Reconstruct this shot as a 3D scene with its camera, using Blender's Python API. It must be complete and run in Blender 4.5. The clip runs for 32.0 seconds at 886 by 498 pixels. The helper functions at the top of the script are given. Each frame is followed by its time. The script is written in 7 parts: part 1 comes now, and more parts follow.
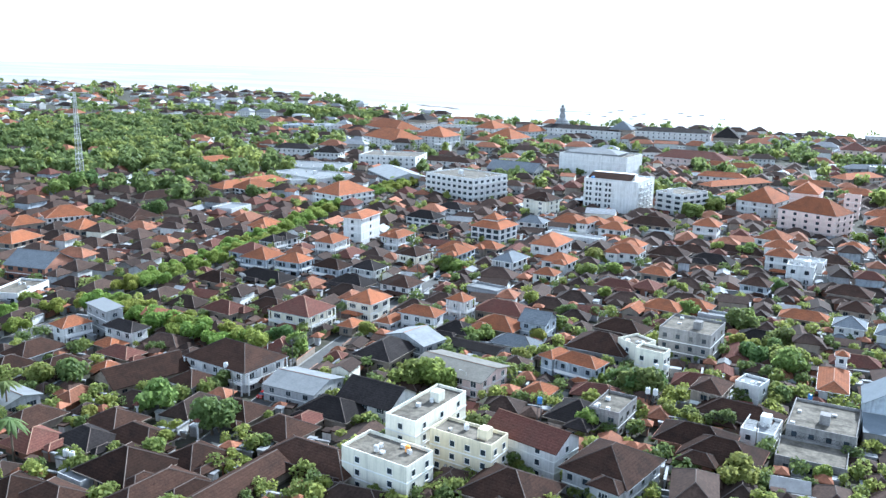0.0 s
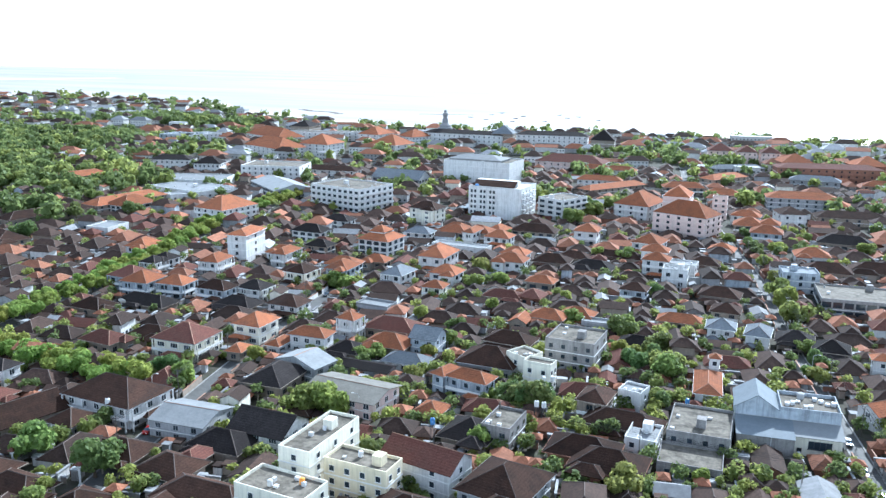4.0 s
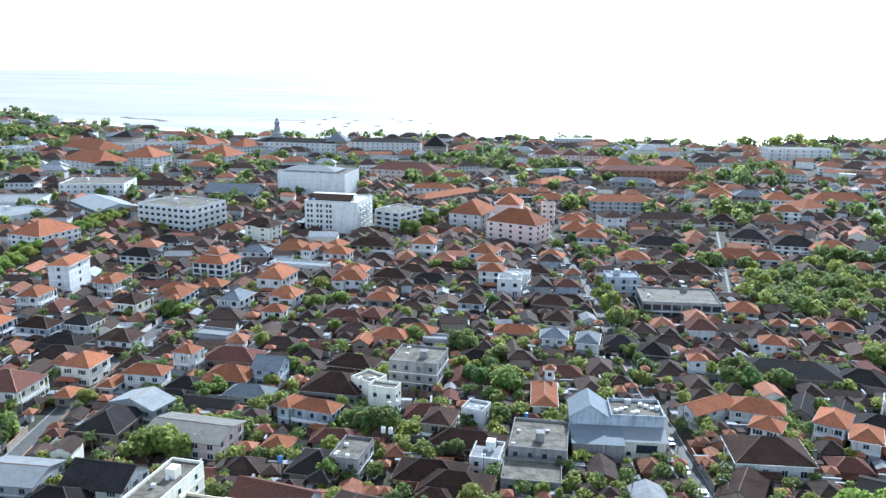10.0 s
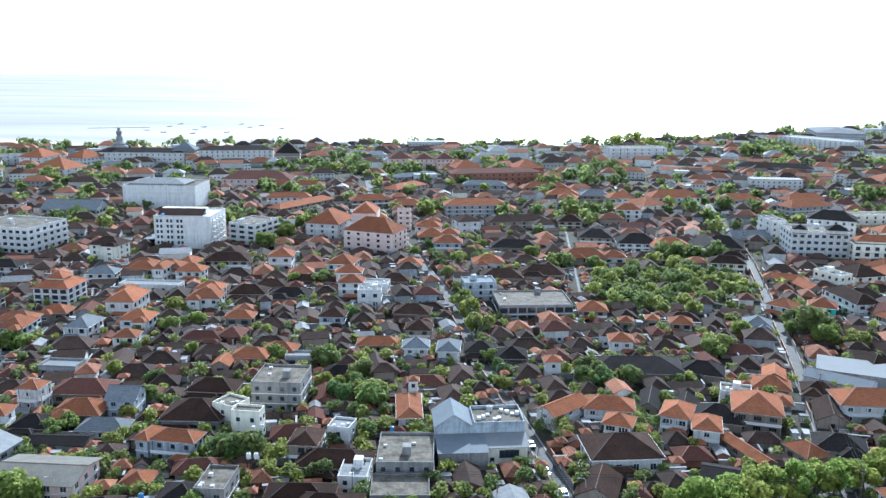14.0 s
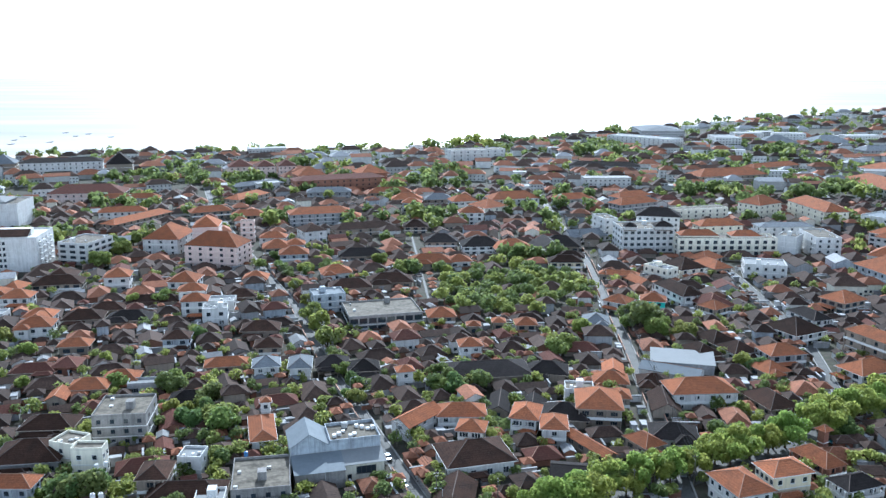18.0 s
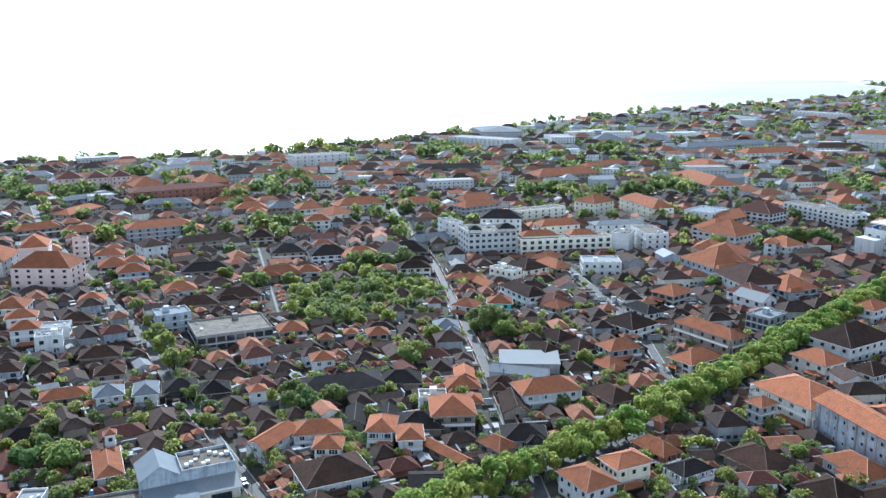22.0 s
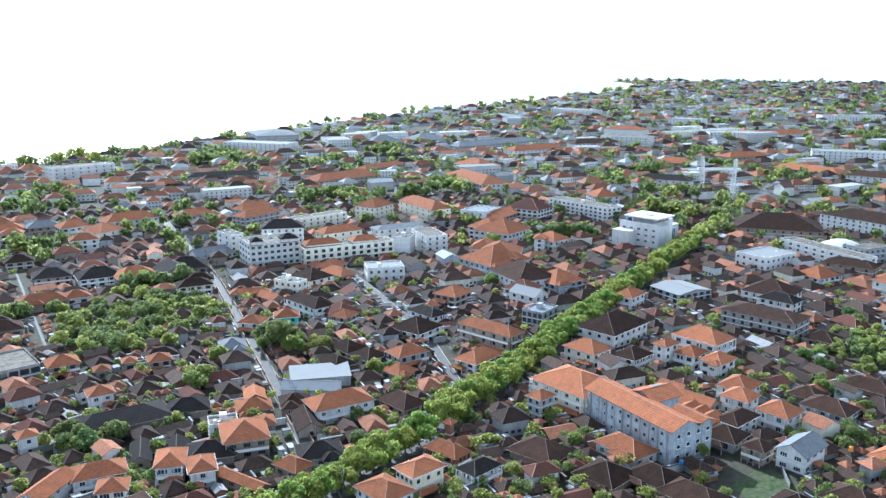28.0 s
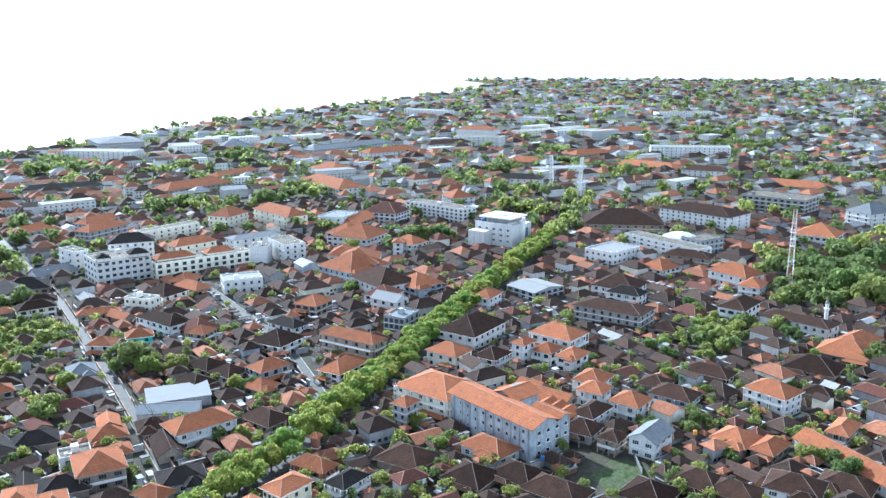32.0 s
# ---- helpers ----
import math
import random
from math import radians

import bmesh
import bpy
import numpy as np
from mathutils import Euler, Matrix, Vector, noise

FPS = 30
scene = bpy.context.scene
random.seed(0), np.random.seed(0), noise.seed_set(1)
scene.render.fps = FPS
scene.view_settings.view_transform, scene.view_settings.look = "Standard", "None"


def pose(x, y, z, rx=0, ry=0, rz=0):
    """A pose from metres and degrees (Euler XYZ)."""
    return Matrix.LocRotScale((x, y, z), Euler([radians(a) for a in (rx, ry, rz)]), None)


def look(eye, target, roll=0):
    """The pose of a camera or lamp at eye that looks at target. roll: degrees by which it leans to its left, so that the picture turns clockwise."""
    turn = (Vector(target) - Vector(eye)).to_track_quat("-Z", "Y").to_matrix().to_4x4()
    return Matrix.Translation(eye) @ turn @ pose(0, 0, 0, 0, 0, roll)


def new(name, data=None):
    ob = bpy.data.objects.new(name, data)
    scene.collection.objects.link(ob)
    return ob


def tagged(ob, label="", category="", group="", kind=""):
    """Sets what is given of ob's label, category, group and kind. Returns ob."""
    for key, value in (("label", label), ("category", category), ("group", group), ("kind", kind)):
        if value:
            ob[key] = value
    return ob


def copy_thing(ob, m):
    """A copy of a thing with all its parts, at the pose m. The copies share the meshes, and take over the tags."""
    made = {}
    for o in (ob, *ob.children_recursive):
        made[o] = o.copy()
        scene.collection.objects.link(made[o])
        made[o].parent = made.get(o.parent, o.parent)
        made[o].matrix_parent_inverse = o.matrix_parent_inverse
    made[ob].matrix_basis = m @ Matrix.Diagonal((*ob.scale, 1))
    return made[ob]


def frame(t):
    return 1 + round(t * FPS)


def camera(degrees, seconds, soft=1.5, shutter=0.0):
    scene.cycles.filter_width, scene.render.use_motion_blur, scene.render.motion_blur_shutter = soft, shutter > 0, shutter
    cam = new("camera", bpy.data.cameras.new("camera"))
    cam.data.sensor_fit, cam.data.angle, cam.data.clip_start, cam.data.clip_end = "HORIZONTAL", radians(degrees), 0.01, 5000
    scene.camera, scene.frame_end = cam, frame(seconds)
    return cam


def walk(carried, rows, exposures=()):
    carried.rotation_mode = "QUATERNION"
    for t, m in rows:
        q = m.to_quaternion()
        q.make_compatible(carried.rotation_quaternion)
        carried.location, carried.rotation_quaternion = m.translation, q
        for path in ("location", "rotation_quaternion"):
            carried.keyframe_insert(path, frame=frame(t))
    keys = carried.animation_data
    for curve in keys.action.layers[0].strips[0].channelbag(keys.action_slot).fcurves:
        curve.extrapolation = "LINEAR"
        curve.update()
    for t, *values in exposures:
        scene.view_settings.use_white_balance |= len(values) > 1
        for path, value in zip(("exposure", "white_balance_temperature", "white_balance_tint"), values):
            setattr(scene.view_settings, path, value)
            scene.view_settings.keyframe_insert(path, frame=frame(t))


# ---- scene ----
from collections import defaultdict

# ---------------------------------------------------------------- camera
cam = camera(54.83, 32.0, soft=1.42)
PATH = [  # seconds, eye, yaw to the left of +y, pitch, roll (degrees)
    (0, 0.14, 0.06, 94.23, 34.256, -12.990, 0.994),
    (1, 0.47, -0.41, 96.02, 32.150, -12.992, 0.973),
    (2, 0.39, -0.43, 97.58, 30.135, -12.960, 0.916),
    (3, 0.04, -0.02, 98.89, 28.268, -12.898, 0.832),
    (4, -0.04, 0.32, 100.22, 26.560, -12.848, 0.771),
    (5, -0.05, 0.23, 101.88, 24.951, -12.832, 0.745),
    (6, -0.08, 0.02, 103.65, 23.457, -12.832, 0.740),
    (7, -0.12, 0.17, 105.05, 22.000, -12.813, 0.736),
    (8, -0.27, -0.06, 106.37, 20.022, -12.800, 0.723),
    (9, -0.18, -0.29, 107.69, 17.720, -12.791, 0.675),
    (10, -0.20, -0.36, 108.88, 15.474, -12.763, 0.662),
    (11, -0.37, -0.59, 110.15, 13.293, -12.733, 0.667),
    (12, -0.26, -1.33, 111.81, 10.909, -12.732, 0.592),
    (13, -0.18, -1.75, 113.15, 8.346, -12.713, 0.467),
    (14, -0.27, -1.77, 114.26, 5.721, -12.677, 0.376),
    (15, -0.34, -2.09, 115.90, 3.130, -12.674, 0.372),
    (16, -0.49, -2.21, 117.20, 0.507, -12.658, 0.333),
    (17, -0.62, -2.05, 117.97, -2.153, -12.618, 0.228),
    (18, -0.52, -2.14, 118.92, -4.776, -12.598, 0.145),
    (19, -0.56, -2.37, 120.16, -7.401, -12.613, 0.101),
    (20, -0.81, -2.51, 121.46, -10.028, -12.632, 0.091),
    (21, -0.94, -2.53, 122.60, -12.616, -12.615, 0.098),
    (22, -1.06, -2.88, 123.99, -15.200, -12.613, 0.054),
    (23, -1.24, -3.43, 125.55, -17.753, -12.631, -0.009),
    (24, -1.41, -3.55, 126.74, -20.213, -12.623, -0.001),
    (25, -1.63, -3.55, 127.77, -22.682, -12.628, -0.009),
    (26, -1.79, -3.57, 128.71, -25.176, -12.661, -0.051),
    (27, -1.70, -3.44, 129.45, -27.609, -12.699, -0.045),
    (28, -1.65, -3.39, 130.26, -30.027, -12.723, -0.014),
    (29, -1.71, -3.49, 131.25, -32.455, -12.738, -0.017),
    (30, -1.74, -3.59, 132.27, -34.878, -12.761, -0.098),
    (31, -1.83, -3.79, 133.25, -37.288, -12.775, -0.193),
    (32, -2.00, -4.12, 134.18, -39.687, -12.775, -0.266),
]


def aim(x, y, z, yaw, pitch, roll):
    a, p = radians(yaw), radians(pitch)
    way = Vector((-math.sin(a) * math.cos(p), math.cos(a) * math.cos(p), math.sin(p)))
    return look((x, y, z), Vector((x, y, z)) + way * 100, roll)


walk(cam, [(t, aim(*p)) for t, *p in PATH], [(0, 1.5, 5120, 4), (5, 1.38, 5120, 4), (9, 1.26, 5120, 4), (14, 1.12, 5120, 4), (23, 1.08, 5120, 4), (32, 1.52, 5120, 4)])

# ---------------------------------------------------------------- light
SUN_AZ, SUN_EL = 5.5, 33.0   # degrees right of +y, degrees up
world = bpy.data.worlds.new("world")
scene.world = world
world.use_nodes = True
wn, wl = world.node_tree.nodes, world.node_tree.links
sky = wn.new("ShaderNodeTexSky")
sky.sky_type = "NISHITA"
sky.sun_disc = False
sky.sun_elevation, sky.sun_rotation = radians(SUN_EL), radians(SUN_AZ)
sky.air_density, sky.dust_density, sky.ozone_density, sky.altitude = 1.0, 0.6, 1.0, 80
tone = wn.new("ShaderNodeHueSaturation")
tone.inputs["Saturation"].default_value = 0.36
wl.new(sky.outputs["Color"], tone.inputs["Color"])
wl.new(tone.outputs["Color"], wn["Background"].inputs["Color"])
wn["Background"].inputs["Strength"].default_value = 0.15
sun_data = bpy.data.lights.new("sun", "SUN")
sun_data.energy, sun_data.angle, sun_data.color = 4.2, radians(0.6), (1.0, 0.95, 0.88)
sun = new("sun", sun_data)
to_sun = Vector((math.sin(radians(SUN_AZ)) * math.cos(radians(SUN_EL)), math.cos(radians(SUN_AZ)) * math.cos(radians(SUN_EL)), math.sin(radians(SUN_EL))))
sun.matrix_world = look(to_sun * 900, (0, 0, 0))

# ---------------------------------------------------------------- materials
MATS = {}


def surface(name, colour, rough=0.8, vary=0.25, grain=3.0, stain=0.25, island=False, bump=0.15, rows=0.0, metal=0.0, stain_colour=None, random_amount=0.3, streaks=0.0):
    """A weathered opaque surface: fine grain, large stains, and a tone of its own for each object or island. rows: spacing of tile courses."""
    if name in MATS:
        return MATS[name]
    m = bpy.data.materials.new(name)
    m.use_nodes = True
    n, l = m.node_tree.nodes, m.node_tree.links
    b = n["Principled BSDF"]
    b.inputs["Roughness"].default_value, b.inputs["Metallic"].default_value = rough, metal
    b.inputs["Specular IOR Level"].default_value = 0.5 if rough < 0.6 else 0.06 if rows else 0.15
    geo, obj, tc = n.new("ShaderNodeNewGeometry"), n.new("ShaderNodeObjectInfo"), n.new("ShaderNodeTexCoord")
    fine, big = n.new("ShaderNodeTexNoise"), n.new("ShaderNodeTexNoise")
    fine.inputs["Scale"].default_value, fine.inputs["Detail"].default_value = grain, 6
    fine.inputs["Roughness"].default_value = 0.72 if rows else 0.55
    big.inputs["Scale"].default_value, big.inputs["Detail"].default_value = 0.3, 8
    big.inputs["Roughness"].default_value = 0.65
    l.new(geo.outputs["Position"], fine.inputs["Vector"])
    l.new(geo.outputs["Position"], big.inputs["Vector"])
    dark = stain_colour or tuple(c * 0.45 for c in colour)
    ramp = n.new("ShaderNodeMapRange")
    ramp.inputs["From Min"].default_value, ramp.inputs["From Max"].default_value = 0.42, 0.68
    ramp.inputs["To Max"].default_value = stain
    l.new(big.outputs["Fac"], ramp.inputs["Value"])
    mix = n.new("ShaderNodeMix")
    mix.data_type = "RGBA"
    mix.inputs["A"].default_value, mix.inputs["B"].default_value = (*colour, 1), (*dark, 1)
    l.new(ramp.outputs["Result"], mix.inputs["Factor"])
    if streaks:
        # rain streaks that run down the wall
        run, long, wet, down = n.new("ShaderNodeTexNoise"), n.new("ShaderNodeMapping"), n.new("ShaderNodeMapRange"), n.new("ShaderNodeMix")
        long.inputs["Scale"].default_value = (1.1, 1.1, 0.07)
        run.inputs["Scale"].default_value, run.inputs["Detail"].default_value, run.inputs["Roughness"].default_value = 1.0, 6, 0.7
        wet.inputs["From Min"].default_value, wet.inputs["From Max"].default_value, wet.inputs["To Max"].default_value = 0.47, 0.72, streaks
        down.data_type = "RGBA"
        down.inputs["B"].default_value = (*(c * 0.34 for c in colour), 1)
        l.new(geo.outputs["Position"], long.inputs["Vector"])
        l.new(long.outputs["Vector"], run.inputs["Vector"])
        l.new(run.outputs["Fac"], wet.inputs["Value"])
        l.new(mix.outputs["Result"], down.inputs["A"])
        l.new(wet.outputs["Result"], down.inputs["Factor"])
        mix = down
    # tone of each piece
    own = n.new("ShaderNodeMapRange")
    own.inputs["To Min"].default_value, own.inputs["To Max"].default_value = 1 - random_amount, 1 + random_amount
    l.new(geo.outputs["Random Per Island"] if island else obj.outputs["Random"], own.inputs["Value"])
    grainy = n.new("ShaderNodeMapRange")
    grainy.inputs["From Min"].default_value, grainy.inputs["From Max"].default_value = 0.25, 0.75
    grainy.inputs["To Min"].default_value, grainy.inputs["To Max"].default_value = 1 - vary, 1 + vary
    l.new(fine.outputs["Fac"], grainy.inputs["Value"])
    times = n.new("ShaderNodeMath")
    times.operation = "MULTIPLY"
    l.new(own.outputs["Result"], times.inputs[0])
    l.new(grainy.outputs["Result"], times.inputs[1])
    scale = n.new("ShaderNodeVectorMath")
    scale.operation = "SCALE"
    l.new(mix.outputs["Result"], scale.inputs[0])
    l.new(times.outputs["Value"], scale.inputs["Scale"])
    l.new(scale.outputs["Vector"], b.inputs["Base Color"])
    height = fine.outputs["Fac"]
    if rows:
        wave = n.new("ShaderNodeTexWave")
        wave.bands_direction, wave.wave_profile = "Z", "SAW"
        wave.inputs["Scale"].default_value, wave.inputs["Distortion"].default_value = 0.314 / rows, 0.3
        l.new(tc.outputs["Object"], wave.inputs["Vector"])
        add = n.new("ShaderNodeMath")
        l.new(wave.outputs["Fac"], add.inputs[0])
        l.new(fine.outputs["Fac"], add.inputs[1])
        height = add.outputs["Value"]
        course, lap = n.new("ShaderNodeMapRange"), n.new("ShaderNodeMath")   # shade and grime in the laps of the courses, both put into the colour
        course.inputs["To Min"].default_value, course.inputs["To Max"].default_value = 0.84, 1.1
        lap.operation = "MULTIPLY"
        l.new(wave.outputs["Fac"], course.inputs["Value"])
        l.new(times.outputs["Value"], lap.inputs[0])
        l.new(course.outputs["Result"], lap.inputs[1])
        l.new(lap.outputs["Value"], scale.inputs["Scale"])
    if bump:
        bu = n.new("ShaderNodeBump")
        bu.inputs["Strength"].default_value, bu.inputs["Distance"].default_value = bump, 0.15
        l.new(height, bu.inputs["Height"])
        l.new(bu.outputs["Normal"], b.inputs["Normal"])
    MATS[name] = m
    return m


def foliage(name, colour, glow=0.45, vary=0.35, island=True):
    """Leaves that let some of the sun through."""
    m = bpy.data.materials.new(name)
    m.use_nodes = True
    n, l = m.node_tree.nodes, m.node_tree.links
    n.remove(n["Principled BSDF"])
    geo, obj, noi = n.new("ShaderNodeNewGeometry"), n.new("ShaderNodeObjectInfo"), n.new("ShaderNodeTexNoise")
    noi.inputs["Scale"].default_value = 0.35
    l.new(geo.outputs["Position"], noi.inputs["Vector"])
    hsv = n.new("ShaderNodeHueSaturation")
    hsv.inputs["Color"].default_value = (*colour, 1)
    hue, val, add = n.new("ShaderNodeMapRange"), n.new("ShaderNodeMapRange"), n.new("ShaderNodeMath")
    hue.inputs["To Min"].default_value, hue.inputs["To Max"].default_value = 0.47, 0.53
    l.new(obj.outputs["Random"], hue.inputs["Value"])
    l.new(geo.outputs["Random Per Island"], add.inputs[0])
    l.new(noi.outputs["Fac"], add.inputs[1])
    val.inputs["From Max"].default_value = 1.6
    val.inputs["To Min"].default_value, val.inputs["To Max"].default_value = 1 - vary, 1 + vary
    l.new(add.outputs["Value"], val.inputs["Value"])
    l.new(hue.outputs["Result"], hsv.inputs["Hue"])
    l.new(val.outputs["Result"], hsv.inputs["Value"])
    d, t, mx = n.new("ShaderNodeBsdfPrincipled"), n.new("ShaderNodeBsdfTranslucent"), n.new("ShaderNodeMixShader")
    d.inputs["Roughness"].default_value, d.inputs["Specular IOR Level"].default_value = 0.6, 0.12
    yel = n.new("ShaderNodeHueSaturation")
    yel.inputs["Hue"].default_value, yel.inputs["Value"].default_value = 0.482, 1.75
    yel.inputs["Saturation"].default_value = 0.92
    l.new(hsv.outputs["Color"], yel.inputs["Color"])
    l.new(hsv.outputs["Color"], d.inputs["Base Color"])
    l.new(yel.outputs["Color"], t.inputs["Color"])
    mx.inputs["Fac"].default_value = glow
    l.new(d.outputs["BSDF"], mx.inputs[1])
    l.new(t.outputs["BSDF"], mx.inputs[2])
    l.new(mx.outputs["Shader"], n["Material Output"].inputs["Surface"])
    MATS[name] = m
    return m


def glass(name, colour=(0.03, 0.04, 0.05), rough=0.12):
    m = surface(name, colour, rough, 0.1, 1.0, 0.2, bump=0)
    return m


TILE = dict(rough=0.88, vary=0.5, grain=2.2, rows=0.35, bump=0.5)
surface("roof_orange", (0.285, 0.106, 0.050), stain=0.5, stain_colour=(0.125, 0.064, 0.042), random_amount=0.22, **TILE)
surface("roof_red", (0.105, 0.045, 0.034), stain=0.55, stain_colour=(0.09, 0.05, 0.038), random_amount=0.3, **TILE)
surface("roof_brown", (0.046, 0.025, 0.0175), stain=0.75, stain_colour=(0.021, 0.0145, 0.0115), random_amount=0.45, **TILE)
surface("roof_dark", (0.026, 0.022, 0.021), stain=0.5, random_amount=0.3, **TILE)
surface("roof_slate", (0.16, 0.17, 0.18), stain=0.3, random_amount=0.15, **TILE)
surface("roof_metal", (0.20, 0.205, 0.205), 0.8, 0.12, 1.5, 0.4, rows=0, bump=0.08, random_amount=0.2)
surface("roof_asbestos", (0.15, 0.14, 0.12), 0.9, 0.18, 2.0, 0.5, rows=0, bump=0.2, random_amount=0.12)
surface("roof_white", (0.20, 0.205, 0.205), 0.85, 0.06, 1.5, 0.15, bump=0.05, random_amount=0.05)
surface("roof_blue", (0.16, 0.178, 0.192), 0.85, 0.08, 1.5, 0.2, bump=0.05, random_amount=0.05)
surface("concrete_old", (0.150, 0.132, 0.105), 0.9, 0.35, 0.9, 0.95, bump=0.25, stain_colour=(0.050, 0.044, 0.034), random_amount=0.1)
surface("wall_white", (0.62, 0.61, 0.59), 0.8, 0.07, 1.5, 0.5, bump=0.05, stain_colour=(0.45, 0.43, 0.39), random_amount=0.08, streaks=0.55)
surface("wall_cream", (0.70, 0.62, 0.44), 0.8, 0.05, 3.0, 0.25, bump=0.05, stain_colour=(0.45, 0.38, 0.25), random_amount=0.06, streaks=0.4)
surface("wall_ivory", (0.74, 0.70, 0.58), 0.8, 0.05, 3.0, 0.25, bump=0.05, stain_colour=(0.42, 0.40, 0.33), random_amount=0.06, streaks=0.45)
surface("wall_grey", (0.33, 0.33, 0.33), 0.85, 0.12, 2.0, 0.4, bump=0.1, random_amount=0.18, streaks=0.5)
surface("wall_blue", (0.40, 0.43, 0.46), 0.8, 0.12, 0.9, 0.7, bump=0.05, random_amount=0.08, streaks=0.75)
surface("wall_teal", (0.10, 0.55, 0.45), 0.7, 0.06, 2.0, 0.2, bump=0.05, random_amount=0.05)
surface("wall_pink", (0.66, 0.52, 0.46), 0.8, 0.06, 2.0, 0.25, bump=0.05, random_amount=0.05, streaks=0.35)
surface("wall_brick", (0.25, 0.125, 0.085), 0.9, 0.2, 4.0, 0.4, bump=0.2, random_amount=0.15)
surface("wall_block", (0.27, 0.255, 0.24), 0.9, 0.2, 2.5, 0.5, bump=0.2, random_amount=0.1, streaks=0.6)
surface("wall_tan", (0.30, 0.25, 0.20), 0.85, 0.1, 2.5, 0.35, bump=0.1, random_amount=0.2, streaks=0.4)
surface("trim_white", (0.68, 0.67, 0.64), 0.7, 0.05, 3.0, 0.15, bump=0.03, random_amount=0.04)
surface("ridge_pale", (0.32, 0.19, 0.13), 0.8, 0.2, 4.0, 0.3, bump=0.1, random_amount=0.25)
surface("ridge_dark", (0.12, 0.095, 0.08), 0.8, 0.2, 4.0, 0.3, bump=0.1, random_amount=0.25)
surface("asphalt", (0.080, 0.078, 0.074), 0.75, 0.2, 2.0, 0.5, bump=0.1, random_amount=0.0, stain_colour=(0.14, 0.135, 0.125))
surface("paving", (0.27, 0.26, 0.245), 0.9, 0.15, 1.5, 0.5, bump=0.1, random_amount=0.05)
surface("sand", (0.55, 0.48, 0.37), 0.95, 0.1, 0.5, 0.3, bump=0.1, random_amount=0.0)
surface("soil", (0.06, 0.052, 0.042), 0.95, 0.4, 0.35, 0.8, bump=0.2, random_amount=0.0, stain_colour=(0.04, 0.05, 0.025))
surface("grass", (0.048, 0.075, 0.026), 0.95, 0.5, 0.6, 0.95, bump=0.2, random_amount=0.1, stain_colour=(0.075, 0.068, 0.048))
surface("bark", (0.11, 0.085, 0.06), 0.95, 0.3, 5.0, 0.3, bump=0.3, random_amount=0.2)
surface("steel_dark", (0.05, 0.05, 0.055), 0.5, 0.1, 3.0, 0.2, bump=0, metal=0.4)
surface("steel_white", (0.58, 0.57, 0.55), 0.6, 0.08, 3.0, 0.3, bump=0)
surface("steel_red", (0.42, 0.16, 0.10), 0.5, 0.08, 3.0, 0.3, bump=0)
surface("plastic_orange", (0.75, 0.30, 0.04), 0.4, 0.05, 3.0, 0.1, bump=0)
surface("plastic_blue", (0.05, 0.16, 0.36), 0.4, 0.05, 3.0, 0.1, bump=0)
surface("rubber", (0.02, 0.02, 0.02), 0.85, 0.1, 3.0, 0.1, bump=0)
surface("far_wall", (0.56, 0.55, 0.52), 0.85, 0.1, 1.0, 0.4, island=True, bump=0, random_amount=0.4)
surface("far_orange", (0.235, 0.10, 0.056), 0.9, 0.4, 1.6, 0.4, island=True, bump=0, random_amount=0.35)
surface("far_brown", (0.050, 0.031, 0.023), 0.9, 0.45, 1.6, 0.5, island=True, bump=0, random_amount=0.45)
surface("far_grey", (0.25, 0.25, 0.25), 0.8, 0.2, 1.0, 0.4, island=True, bump=0, random_amount=0.4)
# haze over the far land, put into a pale base colour and emission
surface("hill_haze", (0.42, 0.48, 0.50), 0.95, 0.1, 0.02, 0.2, bump=0, random_amount=0.0)
_hb = MATS["hill_haze"].node_tree.nodes["Principled BSDF"]
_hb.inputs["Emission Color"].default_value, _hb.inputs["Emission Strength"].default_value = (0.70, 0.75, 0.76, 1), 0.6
glass("pane_dark")
glass("pane_blue", (0.06, 0.09, 0.12), 0.08)
foliage("leaf_mid", (0.136, 0.172, 0.045), 0.5, 0.28)
foliage("leaf_dark", (0.092, 0.130, 0.040), 0.45, 0.28)
foliage("leaf_light", (0.168, 0.202, 0.047), 0.5, 0.28)
foliage("leaf_avenue", (0.158, 0.205, 0.040), 0.5, 0.24)
foliage("leaf_palm", (0.11, 0.14, 0.045), 0.4)

sea_mat = bpy.data.materials.new("sea_water")
sea_mat.use_nodes = True
_n, _l = sea_mat.node_tree.nodes, sea_mat.node_tree.links
_b = _n["Principled BSDF"]
_b.inputs["Roughness"].default_value, _b.inputs["Specular IOR Level"].default_value = 0.5, 0.3
_noise, _bump, _geo, _map = _n.new("ShaderNodeTexNoise"), _n.new("ShaderNodeBump"), _n.new("ShaderNodeNewGeometry"), _n.new("ShaderNodeMapping")
_map.inputs["Scale"].default_value = (0.02, 0.12, 0.1)
_noise.inputs["Scale"].default_value, _noise.inputs["Detail"].default_value = 1.0, 5
_bump.inputs["Strength"].default_value, _bump.inputs["Distance"].default_value = 0.25, 0.5
_bands, _bmap, _tone = _n.new("ShaderNodeTexNoise"), _n.new("ShaderNodeMapping"), _n.new("ShaderNodeValToRGB")   # shallows and reef flats
_bmap.inputs["Scale"].default_value = (0.0009, 0.0055, 0.01)
_bands.inputs["Scale"].default_value, _bands.inputs["Detail"].default_value, _bands.inputs["Roughness"].default_value = 1.0, 7, 0.6
_tone.color_ramp.elements[0].position, _tone.color_ramp.elements[0].color = 0.36, (0.20, 0.185, 0.172, 1)
